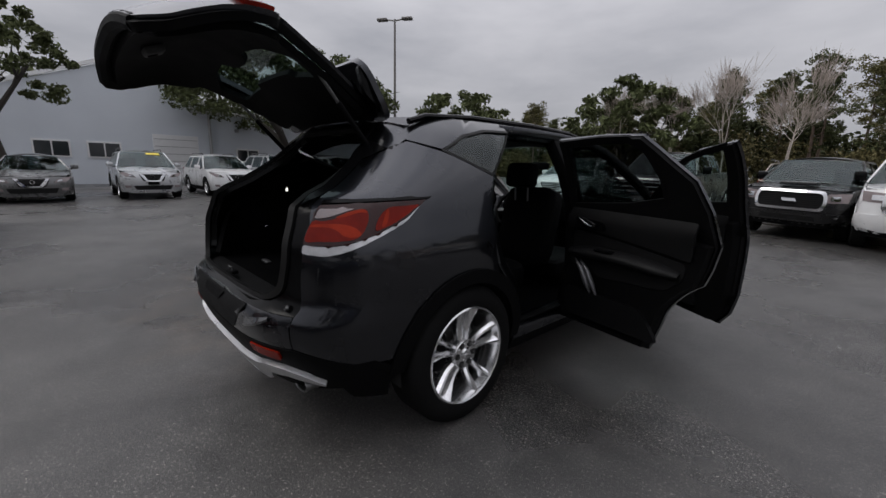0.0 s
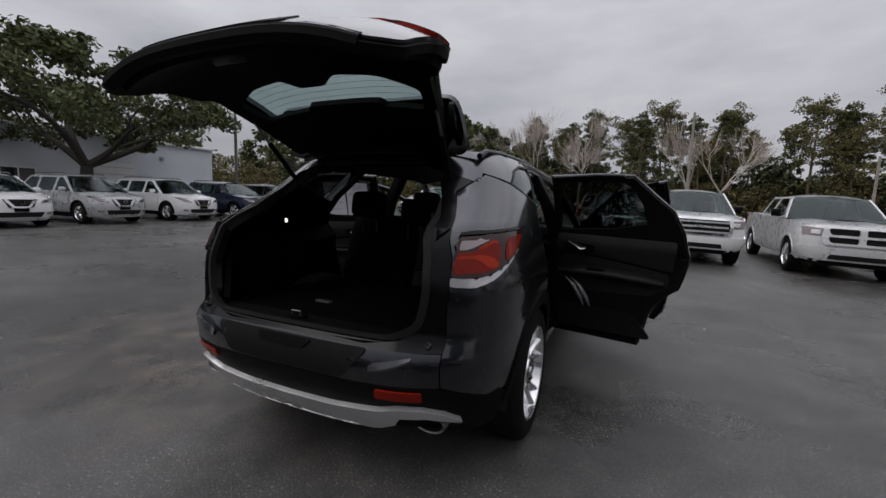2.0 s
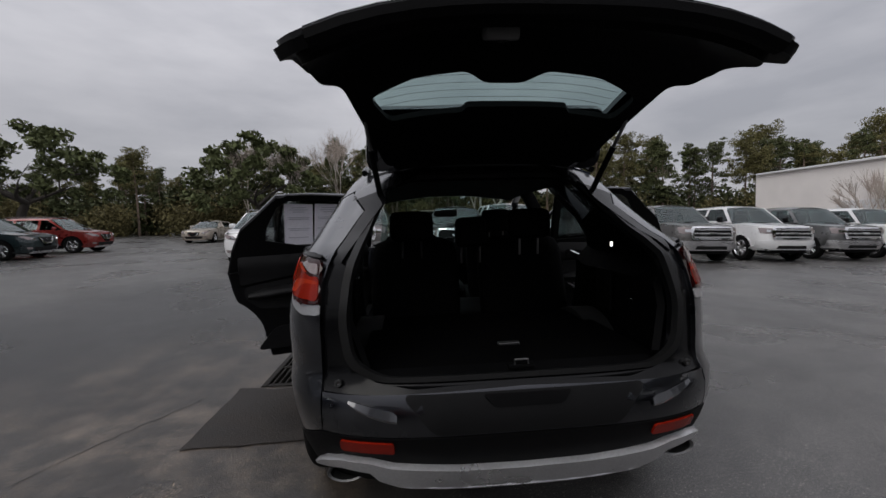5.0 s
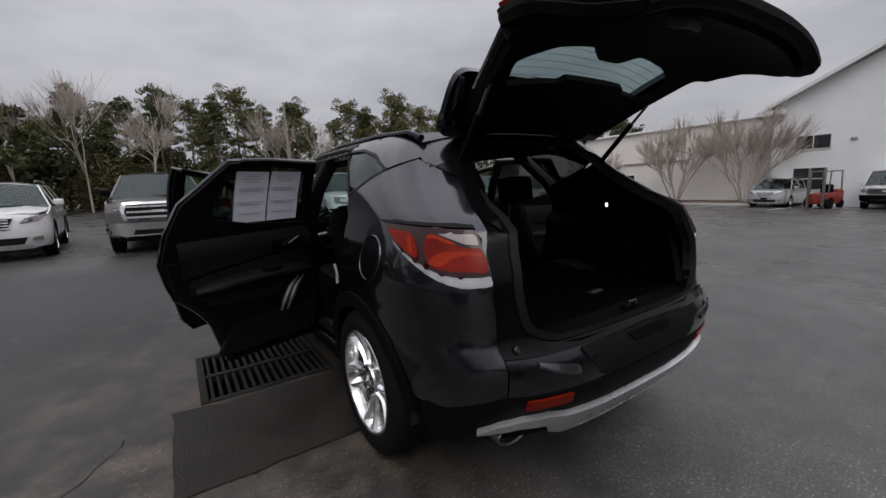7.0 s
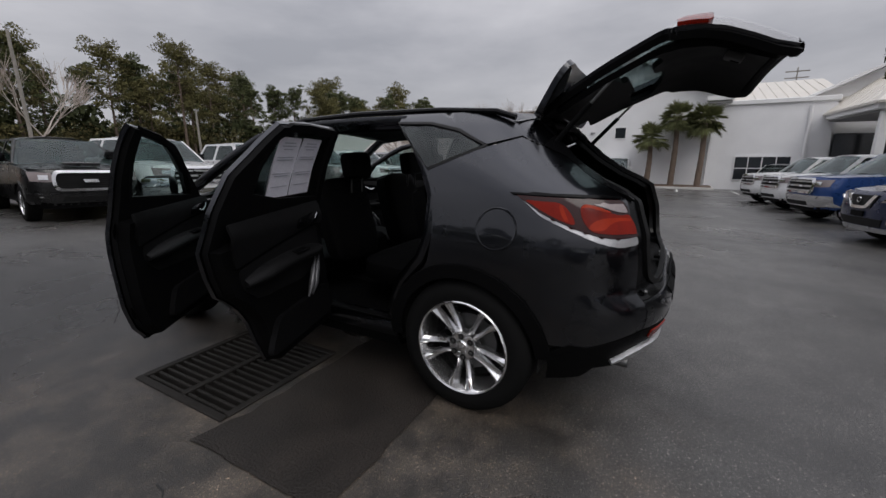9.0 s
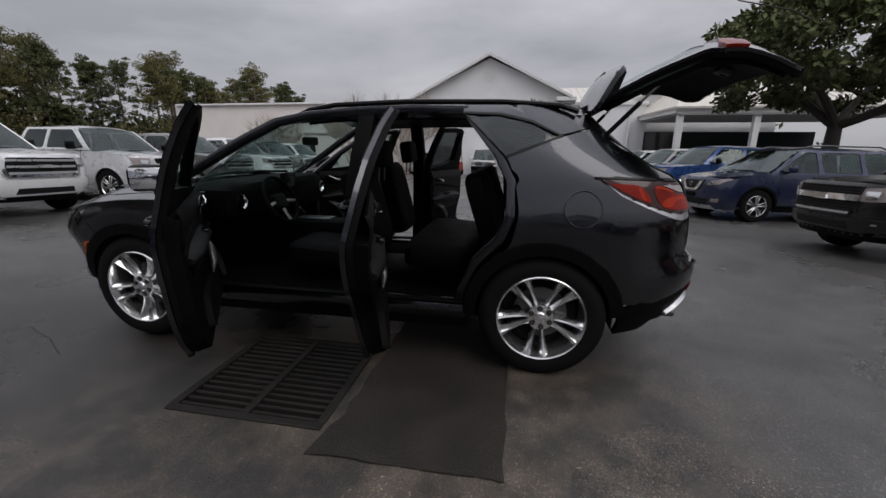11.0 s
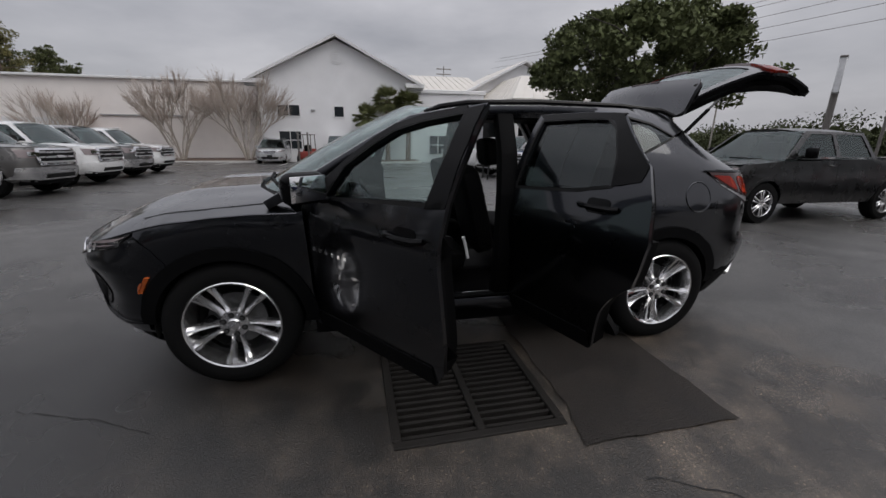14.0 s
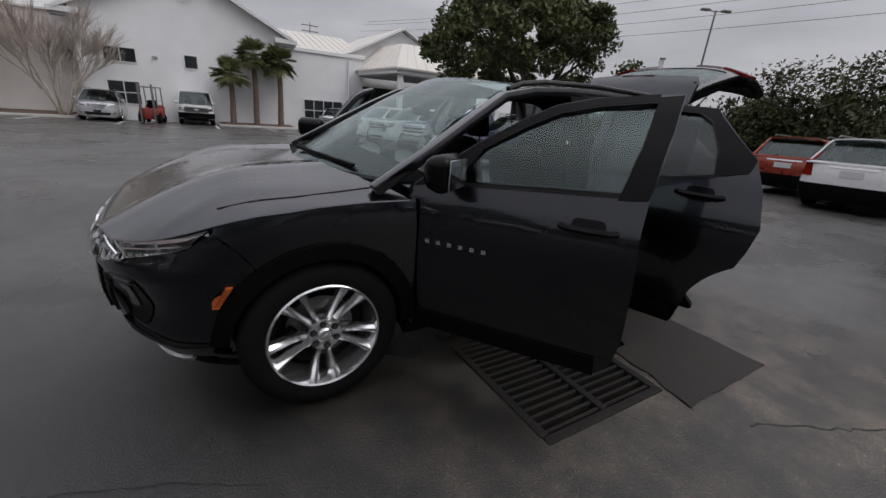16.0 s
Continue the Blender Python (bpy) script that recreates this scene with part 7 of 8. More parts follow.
def slab(p0, p1, p2, p3, thick):
    """A roof slab over four corners."""
    b = bmesh.new()
    v = [b.verts.new(p) for p in (p0, p1, p2, p3)]
    w = [b.verts.new((p[0], p[1], p[2] - thick)) for p in (p0, p1, p2, p3)]
    b.faces.new(v)
    b.faces.new(w[::-1])
    for i in range(4):
        b.faces.new((v[i], w[i], w[(i + 1) % 4], v[(i + 1) % 4]))
    bmesh.ops.recalc_face_normals(b, faces=b.faces[:])
    return b


def seam_roof(parent, p0, p1, p2, p3, name="roof", n=14, material=None):
    """A sloping metal roof with standing seams: p0-p1 along the eave, p3-p2 along the ridge."""
    r = part(name, slab(p0, p1, p2, p3, 0.12), material or M["roof_metal"], parent)
    p0, p1, p2, p3 = (Vector(p) for p in (p0, p1, p2, p3))
    for k in range(1, n):
        a, c = p0.lerp(p1, k / n), p3.lerp(p2, k / n)
        part("seam", tube([a + Vector((0, 0, 0.02)), c + Vector((0, 0, 0.02))], 0.03, 4), material or M["roof_metal"], r)
    return r


def gabled_building():
    t = thing("gabled_building", None, "pale grey stucco building with a tall gable and white trim", "building")
    x0, x1, zb = 31.0, 44.0, -2.2
    yl, yr, ye, ap = 8.62, -2.95, 5.34, (2.85, 7.98)
    part("wall", prism_x([(yl, zb), (yl, ye), ap, (yr, ye), (yr, zb)], x0, x1), M["stucco"], t, smooth=0)
    for a, sg in ((yl + 0.6, 1), (yr - 0.6, -1)):
        ze = ye - 0.02
        part("roof", slab((x0 - 0.5, a, ze - 0.25), (x1, a, ze - 0.25), (x1, ap[0], ap[1] + 0.32), (x0 - 0.5, ap[0], ap[1] + 0.32), 0.16), M["roof_metal"], t, smooth=0)
        # white verge board, and a soffit return at the eave
        part("verge_board", tube([(x0 - 0.52, a, ze - 0.34), (x0 - 0.52, ap[0], ap[1] + 0.22)], 0.13, 4), M["white_trim"], t, smooth=0)
        part("eave_return", box(0.9, 1.5, 0.32, (x0 - 0.1, a - sg * 0.45, ze - 0.45), 0.03, 1), M["white_trim"], t)
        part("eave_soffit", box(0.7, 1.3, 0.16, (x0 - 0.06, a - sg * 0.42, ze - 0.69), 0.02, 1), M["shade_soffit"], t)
    v = part("round_vent", cyl(0.48, 0.08, (x0 - 0.02, ap[0], ap[1] - 1.25), "X", 28), M["white_trim"], t, "round louvred vent")
    for k in range(5):
        part("louvre", box(0.03, 0.62, 0.05, (x0 - 0.075, ap[0], ap[1] - 1.52 + 0.13 * k), 0.008, 1), M["stucco"], v)
    window_unit(t, (x0, 6.58, 2.46), 1.62, 0.82, 2, 1)
    window_unit(t, (x0, 2.85, 2.44), 0.75, 0.80, 1, 1)
    window_unit(t, (x0, 6.62, 0.0), 1.62, 1.35, 2, 2)
    part("wall_lamp", box(0.12, 0.30, 0.14, (x0 - 0.06, 4.8, 2.9), 0.03, 1), M["shade_soffit"], t)
    part("corner_board", box(0.08, 0.14, ye - zb, (x0 - 0.03, yl - 0.06, (ye + zb) / 2), 0.01, 1), M["white_trim"], t)
    part("downpipe", tube([(x0 - 0.08, yr + 0.15, 3.8), (x0 - 0.08, yr + 0.15, -1.2)], 0.06, 6), M["white_trim"], t)
    part("downpipe", tube([(x0 - 0.08, 2.2, 1.2), (x0 - 0.08, 2.2, -1.2)], 0.04, 6), M["white_trim"], t)
    return t


def annex():
    t = thing("showroom_annex", None, "low white annex with wide windows and cream metal roofs", "building")
    t.matrix_world = Matrix.Translation((0, -0.6, 0.30))
    zb = -2.4
    part("wall", prism_x([(-2.36, zb), (-2.36, 4.15), (-8.6, 4.15), (-8.6, zb)], 31.6, 44), M["stucco"], t, smooth=0)
    part("parapet", box(0.5, 6.4, 0.28, (31.7, -5.5, 4.28), 0.03, 1), M["white_trim"], t)
    seam_roof(t, (32.5, -2.4, 4.3), (32.5, -9.5, 4.3), (40, -9.5, 6.5), (40, -2.4, 6.5), n=12)
    window_unit(t, (31.6, -5.35, -0.75), 3.0, 1.55, 4, 2)
    part("drain_pipe", tube([(31.5, -7.4, 3.9), (31.5, -7.4, 3.4), (31.4, -7.4, -1.4)], 0.09, 8), M["white_trim"], t)
    # second gable beyond
    part("gable_wall", prism_x([(-6.9, zb), (-6.9, 4.2), (-12.6, 6.9), (-18.3, 4.2), (-18.3, zb)], 33.0, 44), M["stucco"], t, smooth=0)
    for a in (-6.3, -18.9):
        part("gable_roof", slab((32.4, a, 4.05), (44, a, 4.05), (44, -12.6, 7.2), (32.4, -12.6, 7.2), 0.16), M["roof_metal"], t, smooth=0)
        part("verge_board", tube([(32.38, a, 3.97), (32.38, -12.6, 7.1)], 0.12, 4), M["white_trim"], t, smooth=0)
    part("eave_return", box(0.9, 2.2, 0.26, (32.6, -7.0, 3.85), 0.03, 1), M["white_trim"], t)
    v = part("round_vent", cyl(0.5, 0.08, (32.98, -12.6, 5.6), "X", 28), M["white_trim"], t)
    # porch with a hipped seam roof on posts
    zt, ze = 4.9, 3.35
    p = part("porch_beam", box(7.6, 13.4, 0.36, (27.6, -14.8, ze - 0.2), 0.03, 1), M["white_trim"], t)
    seam_roof(t, (23.6, -8.0, ze), (23.6, -21.6, ze), (28.5, -19.0, zt + 0.5), (28.5, -10.6, zt + 0.5), "porch_roof", 18)
    seam_roof(t, (33, -8.0, ze), (23.6, -8.0, ze), (28.5, -10.6, zt + 0.5), (33, -10.6, zt + 0.5), "porch_roof", 10)
    for y in (-8.5, -12.6, -16.8, -21.0):
        c = part("porch_post", box(0.34, 0.34, 4.0, (24.1, y, 1.2), 0.03, 1), M["white_trim"], t)
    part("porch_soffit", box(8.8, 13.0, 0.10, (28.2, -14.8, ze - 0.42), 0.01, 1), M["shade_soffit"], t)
    part("shop_front", box(0.2, 12.0, 2.6, (32.9, -15, 0.9), 0.02, 1), M["pane"], t)
    return t


def long_wall_building():
    t = thing("long_building", None, "long low cream building with a flat parapet", "building")
    part("wall", prism_x([(8.63, -2.2), (8.63, 4.85), (33.0, 4.85), (33.0, -2.2)], 32.2, 46), M["stucco_warm"], t, smooth=0)
    part("parapet_cap", box(0.5, 23.8, 0.16, (32.2, 20.9, 4.92), 0.02, 1), M["white_trim"], t)
    part("ledge", box(0.12, 5.4, 0.10, (32.14, 17.0, 2.35), 0.01, 1), M["shade_soffit"], t)
    part("roller_door", box(0.10, 3.4, 2.6, (32.16, 24.0, 0.8), 0.01, 1), M["white_trim"], t)
    window_unit(t, (32.2, 20.0, 0.6), 2.6, 0.8, 4, 1)
    return t


def west_building():
    t = thing("service_building", None, "pale blue-grey metal building behind the parked row", "building")
    x0 = -26.0
    part("wall", prism_x([(-26, -0.2), (-26, 4.5), (17.7, 4.5), (17.7, -0.2)], x0 - 16, x0), M["metal_wall"], t, smooth=0)
    part("parapet_cap", box(0.4, 43.9, 0.16, (x0, -4.15, 4.57), 0.02, 1), M["white_trim"], t)
    part("gable_wall", prism_x([(-3.6, -0.2), (-3.6, 4.7), (1.0, 6.6), (5.2, 4.7), (5.2, -0.2)], x0 - 10, x0 + 0.5), M["metal_wall"], t, smooth=0)
    for a in (-4.0, 5.6):
        part("verge_board", tube([(x0 + 0.52, a, 4.65), (x0 + 0.52, 0.9, 6.7)], 0.12, 4), M["white_trim"], t, smooth=0)
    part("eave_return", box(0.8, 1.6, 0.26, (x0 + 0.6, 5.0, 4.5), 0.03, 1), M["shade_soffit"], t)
    part("downpipe", tube([(x0 + 0.62, 5.15, 4.4), (x0 + 0.62, 5.15, 0.4)], 0.09, 6), M["shade_soffit"], t)
    for y, w, h in ((3.4, 2.2, 2.6), (11.5, 2.2, 2.6), (-8.5, 3.0, 2.8)):
        d = part("roller_door", box(0.12, w, h, (x0 + (0.52 if y == 3.4 else 0.04), y, 0.45 + h / 2), 0.01, 1), M["white_trim"], t, "white roller door")
        for k in range(6):
            part("door_slat", box(0.03, w - 0.1, 0.03, (x0 + (0.59 if y == 3.4 else 0.11), y, 0.8 + k * h / 6.5), 0.006, 1), M["shade_soffit"], d)
    for y in (0.2, -1.8, 7.4):
        window_unit(t, (x0 + (0.5 if y < 5 else 0.0), y, 1.7), 1.3, 0.75, 2, 1, 1)
    for y in (6.8, 9.4, 14.2):
        part("wall_light", box(0.14, 0.22, 0.2, (x0 + 0.08, y, 3.6), 0.03, 1), M["shade_soffit"], t)
    return t


gabled_building()
annex()
long_wall_building()
west_building()

# planting beds with kerbs, and the worn bay lines in front of the gabled building
def bed(x0, x1, y0, y1):
    z = min(ground_z(x0, y0), ground_z(x1, y1))
    k = part("planting_kerb", box(x1 - x0, y1 - y0, 0.7, ((x0 + x1) / 2, (y0 + y1) / 2, z - 0.17), 0.04, 2), M["kerb"])
    tagged(k, "pale concrete kerb round a planting bed", "kerb", kind="structure")
    m = part("mulch_bed", box(x1 - x0 - 0.3, y1 - y0 - 0.3, 0.5, ((x0 + x1) / 2, (y0 + y1) / 2, z - 0.03), 0.02, 2), M["mulch"])
    tagged(m, "dark brown mulch bed", "planting bed", kind="structure")


bed(28.9, 30.9, -3.3, 1.7)
bed(28.9, 31.9, 8.9, 15.5)
bed(-23.5, -20.3, 6.8, 10.2)
bed(-21.3, -19.6, -4.7, -2.1)
for y in (-4.2, -1.2, 1.9, 6.6, 10.4):
    b = box(3.6, 0.10, 0.012, (26.6, y, 0), 0.002, 1)
    o = part("bay_line", b, M["white_line"])
    o.matrix_world = Matrix.Translation((26.6, 0, ground_z(26.6, y) + 0.004)) @ pose(0, 0, 0, 0, 2.0, 0) @ Matrix.Translation((-26.6, 0, 0))
    tagged(o, "worn white parking bay line on asphalt", "road marking", kind="structure")

# ---- trees ----
M["bark"] = mat("grey_bark", (0.040, 0.034, 0.029), 0.9, vary=0.2, scale=4, bump=0.8, bump_scale=25)
M["pine_bark"] = mat("pine_bark", (0.15, 0.11, 0.085), 0.9, vary=0.25, scale=3, bump=0.8, bump_scale=20)
M["pale_bark"] = mat("pale_bark", (0.42, 0.37, 0.32), 0.85, vary=0.12, scale=4, bump=0.3, bump_scale=30)


def leaf_mat(name, c, k=0.35):
    m = mat(name, c, 0.6, vary=0.15, scale=0.7, island=k, spec=0.08)
    return m


M["oak_leaf"] = leaf_mat("oak_leaf", (0.082, 0.095, 0.042))
M["pine_leaf"] = leaf_mat("pine_needle", (0.082, 0.092, 0.042))
M["pine_leaf2"] = leaf_mat("pine_needle_olive", (0.125, 0.116, 0.050))
# dark leaf colour with the shade inside the woods put into it
M["dark_shaded_leaf"] = leaf_mat("dark_shaded_leaf", (0.050, 0.058, 0.027))
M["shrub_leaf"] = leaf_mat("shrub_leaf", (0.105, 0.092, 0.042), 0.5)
M["palm_leaf"] = leaf_mat("palm_leaf", (0.150, 0.160, 0.075), 0.35)
M["twig"] = mat("bare_twig", (0.38, 0.325, 0.285), 0.9, vary=0.15, island=0.2)


class Cloud:
    """Collects many small leaves or twigs, then makes one mesh."""

    def __init__(self, seed):
        self.v, self.f, self.r = [], [], random.Random(seed)

    def leaf(self, p, size, flat=0.0):
        r = self.r
        a = Vector((r.gauss(0, 1), r.gauss(0, 1), r.gauss(0, 1 - flat))).normalized()
        b = a.orthogonal().normalized()
        b = Matrix.Rotation(r.uniform(0, 6.28), 3, a) @ b
        s, w = size * r.uniform(0.6, 1.3), size * r.uniform(0.3, 0.6)
        k = len(self.v)
        up = Vector((0, 0, r.uniform(-0.1, 0.15) * size))
        self.v += [p - a * s, p + b * w + up, p + a * s, p - b * w + up]
        self.f.append((k, k + 1, k + 2, k + 3))

    def clump(self, c, rad, n, size, squash=0.7, flat=0.0):
        r = self.r
        c = Vector(c)
        for _ in range(n):
            d = Vector((r.gauss(0, 1), r.gauss(0, 1), r.gauss(0, 1))).normalized() * rad * (r.random() ** 0.45)
            d.z *= squash
            self.leaf(c + d, size, flat)

    def mesh(self, name, material, parent, kind=""):
        me = bpy.data.meshes.new(name)
        me.from_pydata([tuple(v) for v in self.v], [], self.f)
        me.materials.append(material)
        ob = new(name, me)
        ob.parent = parent
        return tagged(ob, kind=kind)


def limb(b, p0, p1, r0, r1, rnd, bend=0.12, n=5, seg=7):
    p0, p1 = Vector(p0), Vector(p1)
    L = (p1 - p0).length
    off = Vector((rnd.uniform(-1, 1), rnd.uniform(-1, 1), rnd.uniform(-0.3, 0.6))) * L * bend
    pts = [p0.lerp(p1, i / n) + off * math.sin(math.pi * i / n) for i in range(n + 1)]
    tube(pts, r0, seg, bm=b, radii=[r0 + (r1 - r0) * i / n for i in range(n + 1)])
    return pts


def oak(at, trunk_h, spread, top, bottom, label, seed, forks=5, leaf=0.17, clumps=95, per=120, lean=(0, 0)):
    """A live oak: a short trunk, wide forked limbs and a broad uneven crown."""
    rnd = random.Random(seed)
    t = thing("oak_tree", Matrix.Translation(at), label, "tree")
    b = bmesh.new()
    trunk_top = Vector((lean[0], lean[1], trunk_h))
    pts = limb(b, (0, 0, -0.2), trunk_top, 0.042 * spread + 0.10, 0.03 * spread + 0.06, rnd, 0.10, 5, 10)
    ends = []
    for k in range(forks):
        a = 2 * math.pi * (k + rnd.uniform(-0.25, 0.25)) / forks
        rr = spread * rnd.uniform(0.42, 0.68)
        p = Vector((math.cos(a) * rr, math.sin(a) * rr, rnd.uniform(bottom + 0.25 * (top - bottom), bottom + 0.55 * (top - bottom))))
        pts = limb(b, trunk_top, p, 0.022 * spread + 0.05, 0.05, rnd, 0.20, 6)
        ends.append(p)
        for j in range(3):
            q = p + Vector((rnd.gauss(0, 0.22), rnd.gauss(0, 0.22), rnd.uniform(0.02, 0.3))) * spread
            q.z = min(q.z, top * 0.92)
            limb(b, pts[3 + j % 3], q, 0.05, 0.015, rnd, 0.15, 4, 5)
            ends.append(q)
    part("trunk", b, M["bark"], t)
    c = Cloud(seed + 5)
    made = 0
    while made < clumps:
        x, y = rnd.uniform(-1, 1), rnd.uniform(-1, 1)
        r2 = x * x + y * y
        if r2 > 1:
            continue
        dome = bottom + (top - bottom) * (0.25 + 0.75 * math.sqrt(1 - r2 * 0.93))
        low = bottom + (top - bottom) * (0.10 + 0.25 * r2 * rnd.random())
        z = rnd.uniform(low, dome) if rnd.random() < 0.55 else dome - rnd.random() * 0.12 * (top - bottom)
        rad = spread * rnd.uniform(0.09, 0.17)
        c.clump((x * spread, y * spread, z), rad, per, leaf, 0.62)
        made += 1
    c.mesh("crown", M["oak_leaf"], t)
    return t


# broad live oak in front of the grey building, with low spreading limbs
oak((-22.0, 8.4, 0.35), 2.2, 6.0, 7.6, 2.7, "broad live oak with low forked limbs", 3, 5, 0.13, 130, 190)
oak((-20.4, -3.4, 0.25), 2.4, 2.7, 7.1, 2.6, "young oak with a rounded crown beside the building", 8, 5, 0.10, 60, 130)
oak((14.0, -10.8, -0.60), 2.7, 5.0, 7.3, 2.9, "spreading dark oak behind the parked row", 21, 6, 0.13, 150, 190)
oak((-24.0, 25.0, 0.7), 2.6, 5.0, 7.5, 2.0, "rounded oak at the corner of the lot", 31, 5, 0.2, 70, 90)
oak((-14.0, 36.0, 0.7), 2.6, 5.5, 9.0, 1.2, "dense green oak at the edge of the woods", 41, 5, 0.25, 75, 90)


def pine(seed, h, spread, base, olive=False):
    """A tall pine: bare trunk below, layered clumps of needles above."""
    rnd = random.Random(seed)
    t = thing("pine_tree", None, "tall pine with a bare trunk and layered dark crown", "tree", "pines at the edge of the lot")
    b = bmesh.new()
    limb(b, (0, 0, -0.5), (rnd.uniform(-0.3, 0.3), rnd.uniform(-0.3, 0.3), h * 0.97), 0.17, 0.03, rnd, 0.02, 7, 7)
    c = Cloud(seed + 100)
    n = int(19 + 8 * rnd.random())
    for i in range(n):
        f = i / (n - 1)
        z = base * h + (h - base * h) * f ** 0.85
        w = spread * 0.84 * (0.35 + 0.75 * math.sin(math.pi * min(0.25 + 0.75 * f, 0.97))) * rnd.uniform(0.55, 1.0)
        a = rnd.uniform(0, 6.28)
        p = Vector((math.cos(a) * w * 0.75, math.sin(a) * w * 0.75, z))
        limb(b, (0, 0, z - 0.25), p, 0.035, 0.010, rnd, 0.1, 3, 4)
        for _ in range(3):
            q = p + Vector((rnd.gauss(0, 0.45), rnd.gauss(0, 0.45), rnd.gauss(0, 0.3)))
            c.clump(q, spread * rnd.uniform(0.16, 0.32), 60, 0.110, 0.55)
        if f > 0.6:
            c.clump((rnd.gauss(0, 0.3), rnd.gauss(0, 0.3), z), spread * 0.34, 80, 0.115, 0.55)
    part("trunk", b, M["pine_bark"], t)
    c.mesh("crown", M["pine_leaf2"] if olive else M["pine_leaf"], t)
    return t


PINES = [pine(200 + i, h, sp, bs, ol) for i, (h, sp, bs, ol) in enumerate(((10.3, 2.1, 0.45, False), (9.4, 1.8, 0.40, False), (10.9, 2.4, 0.54, True), (8.6, 1.9, 0.34, True), (9.8, 1.6, 0.36, False)))]
rnd = random.Random(77)
spots = []
for i in range(92):
    f = i / 91
    x = -40 + 98 * f + rnd.uniform(-1.2, 1.2)
    y = 44 + rnd.uniform(-3.5, 8.5) - (6 if x > 34 else 0)
    spots.append((x, y))
for i, (x, y) in enumerate(spots):
    src = PINES[i % 5]
    m = Matrix.Translation((x, y, ground_z(x, y) - 0.2)) @ pose(0, 0, 0, 0, 0, rnd.uniform(0, 360)) @ Matrix.Scale(rnd.uniform(0.80, 0.98) * (0.90 if x < -8 else 1.06 if x < 14 else 1.22), 4)
    if i < 5:
        src.matrix_world = m
    else:
        o = copy_thing(src, Matrix.Identity(4))
        o.matrix_basis = m


def bare_tree(at, h, spread, label, seed, stems=1, twigs=240, fine=0.010):
    """A leafless tree of branching limbs and fine twigs."""
    rnd = random.Random(seed)
    t = thing("bare_tree", Matrix.Translation(at), label, "tree")
    b = bmesh.new()
    tips = []

    def grow(p, d, length, r, depth):
        q = p + d * length
        limb(b, p, q, r, r * 0.62, rnd, 0.06, 3, 5)
        if depth == 0:
            tips.append((q, d))
            return
        for _ in range(3 if depth > 2 else 4):
            nd = (d + Vector((rnd.gauss(0, 1), rnd.gauss(0, 1), rnd.gauss(0.25, 0.5))) * spread).normalized()
            grow(p.lerp(q, rnd.uniform(0.55, 1.0)), nd, length * rnd.uniform(0.55, 0.8), r * 0.55, depth - 1)
    for s in range(stems):
        a = 2 * math.pi * s / max(stems, 1)
        d = Vector((math.cos(a) * 0.42, math.sin(a) * 0.42, 1)).normalized() if stems > 1 else Vector((0, 0, 1))
        grow(Vector((0, 0, -0.1)) + Vector((math.cos(a), math.sin(a), 0)) * (0.12 if stems > 1 else 0), d, h * 0.34, 0.040 + (0.005 if stems > 1 else 0.003) * h, 4 if stems == 1 else 3)
    part("trunk", b, M["pale_bark"], t)
    c = bmesh.new()
    for i in range(twigs):
        q, d = rnd.choice(tips)
        q = q - d * h * rnd.uniform(0.0, 0.05)
        e = q + (d * 1.4 + Vector((rnd.gauss(0, 0.4), rnd.gauss(0, 0.4), rnd.gauss(0.7, 0.3)))).normalized() * h * rnd.uniform(0.06, 0.17)
        tube([q, q.lerp(e, 0.5) + Vector((0, 0, 0.02)), e], fine, 3, bm=c, radii=[fine, fine * 0.8, fine * 0.4], caps=False)
    tagged(part("twig_spray", c, M["twig"], t, smooth=0), kind="stuff")
    return t


bare_tree((29.9, 14.0, -0.85), 6.8, 0.30, "leafless multi-stemmed tree with pale fine twigs", 5, 6, 2200, 0.011)
bare_tree((29.6, 9.5, -0.85), 7.1, 0.30, "leafless multi-stemmed tree beside the gabled building", 6, 6, 2400, 0.011)
bare_tree((30.8, 21.5, -0.8), 5.6, 0.32, "small leafless tree by the long wall", 7, 5, 1000, 0.012)
bare_tree((-10.5, 37, 0.6), 10.4, 0.34, "tall leafless tree in front of the pines", 11, 1, 420, 0.012)
bare_tree((-15.5, 37.5, 0.6), 11.0, 0.36, "tall thin leafless tree before the woods", 15, 1, 420, 0.012)
bare_tree((-6.8, 37.5, 0.6), 11.0, 0.30, "tall leafless tree with upright twigs", 12, 1, 420, 0.012)
bare_tree((-2.6, 36.5, 0.6), 10.2, 0.46, "wide leafless tree in front of the pines", 13, 1, 600, 0.013)
bare_tree((6.6, 33.0, 0.5), 9.0, 0.50, "pale leafless tree with forked trunk", 14, 2, 500, 0.012)


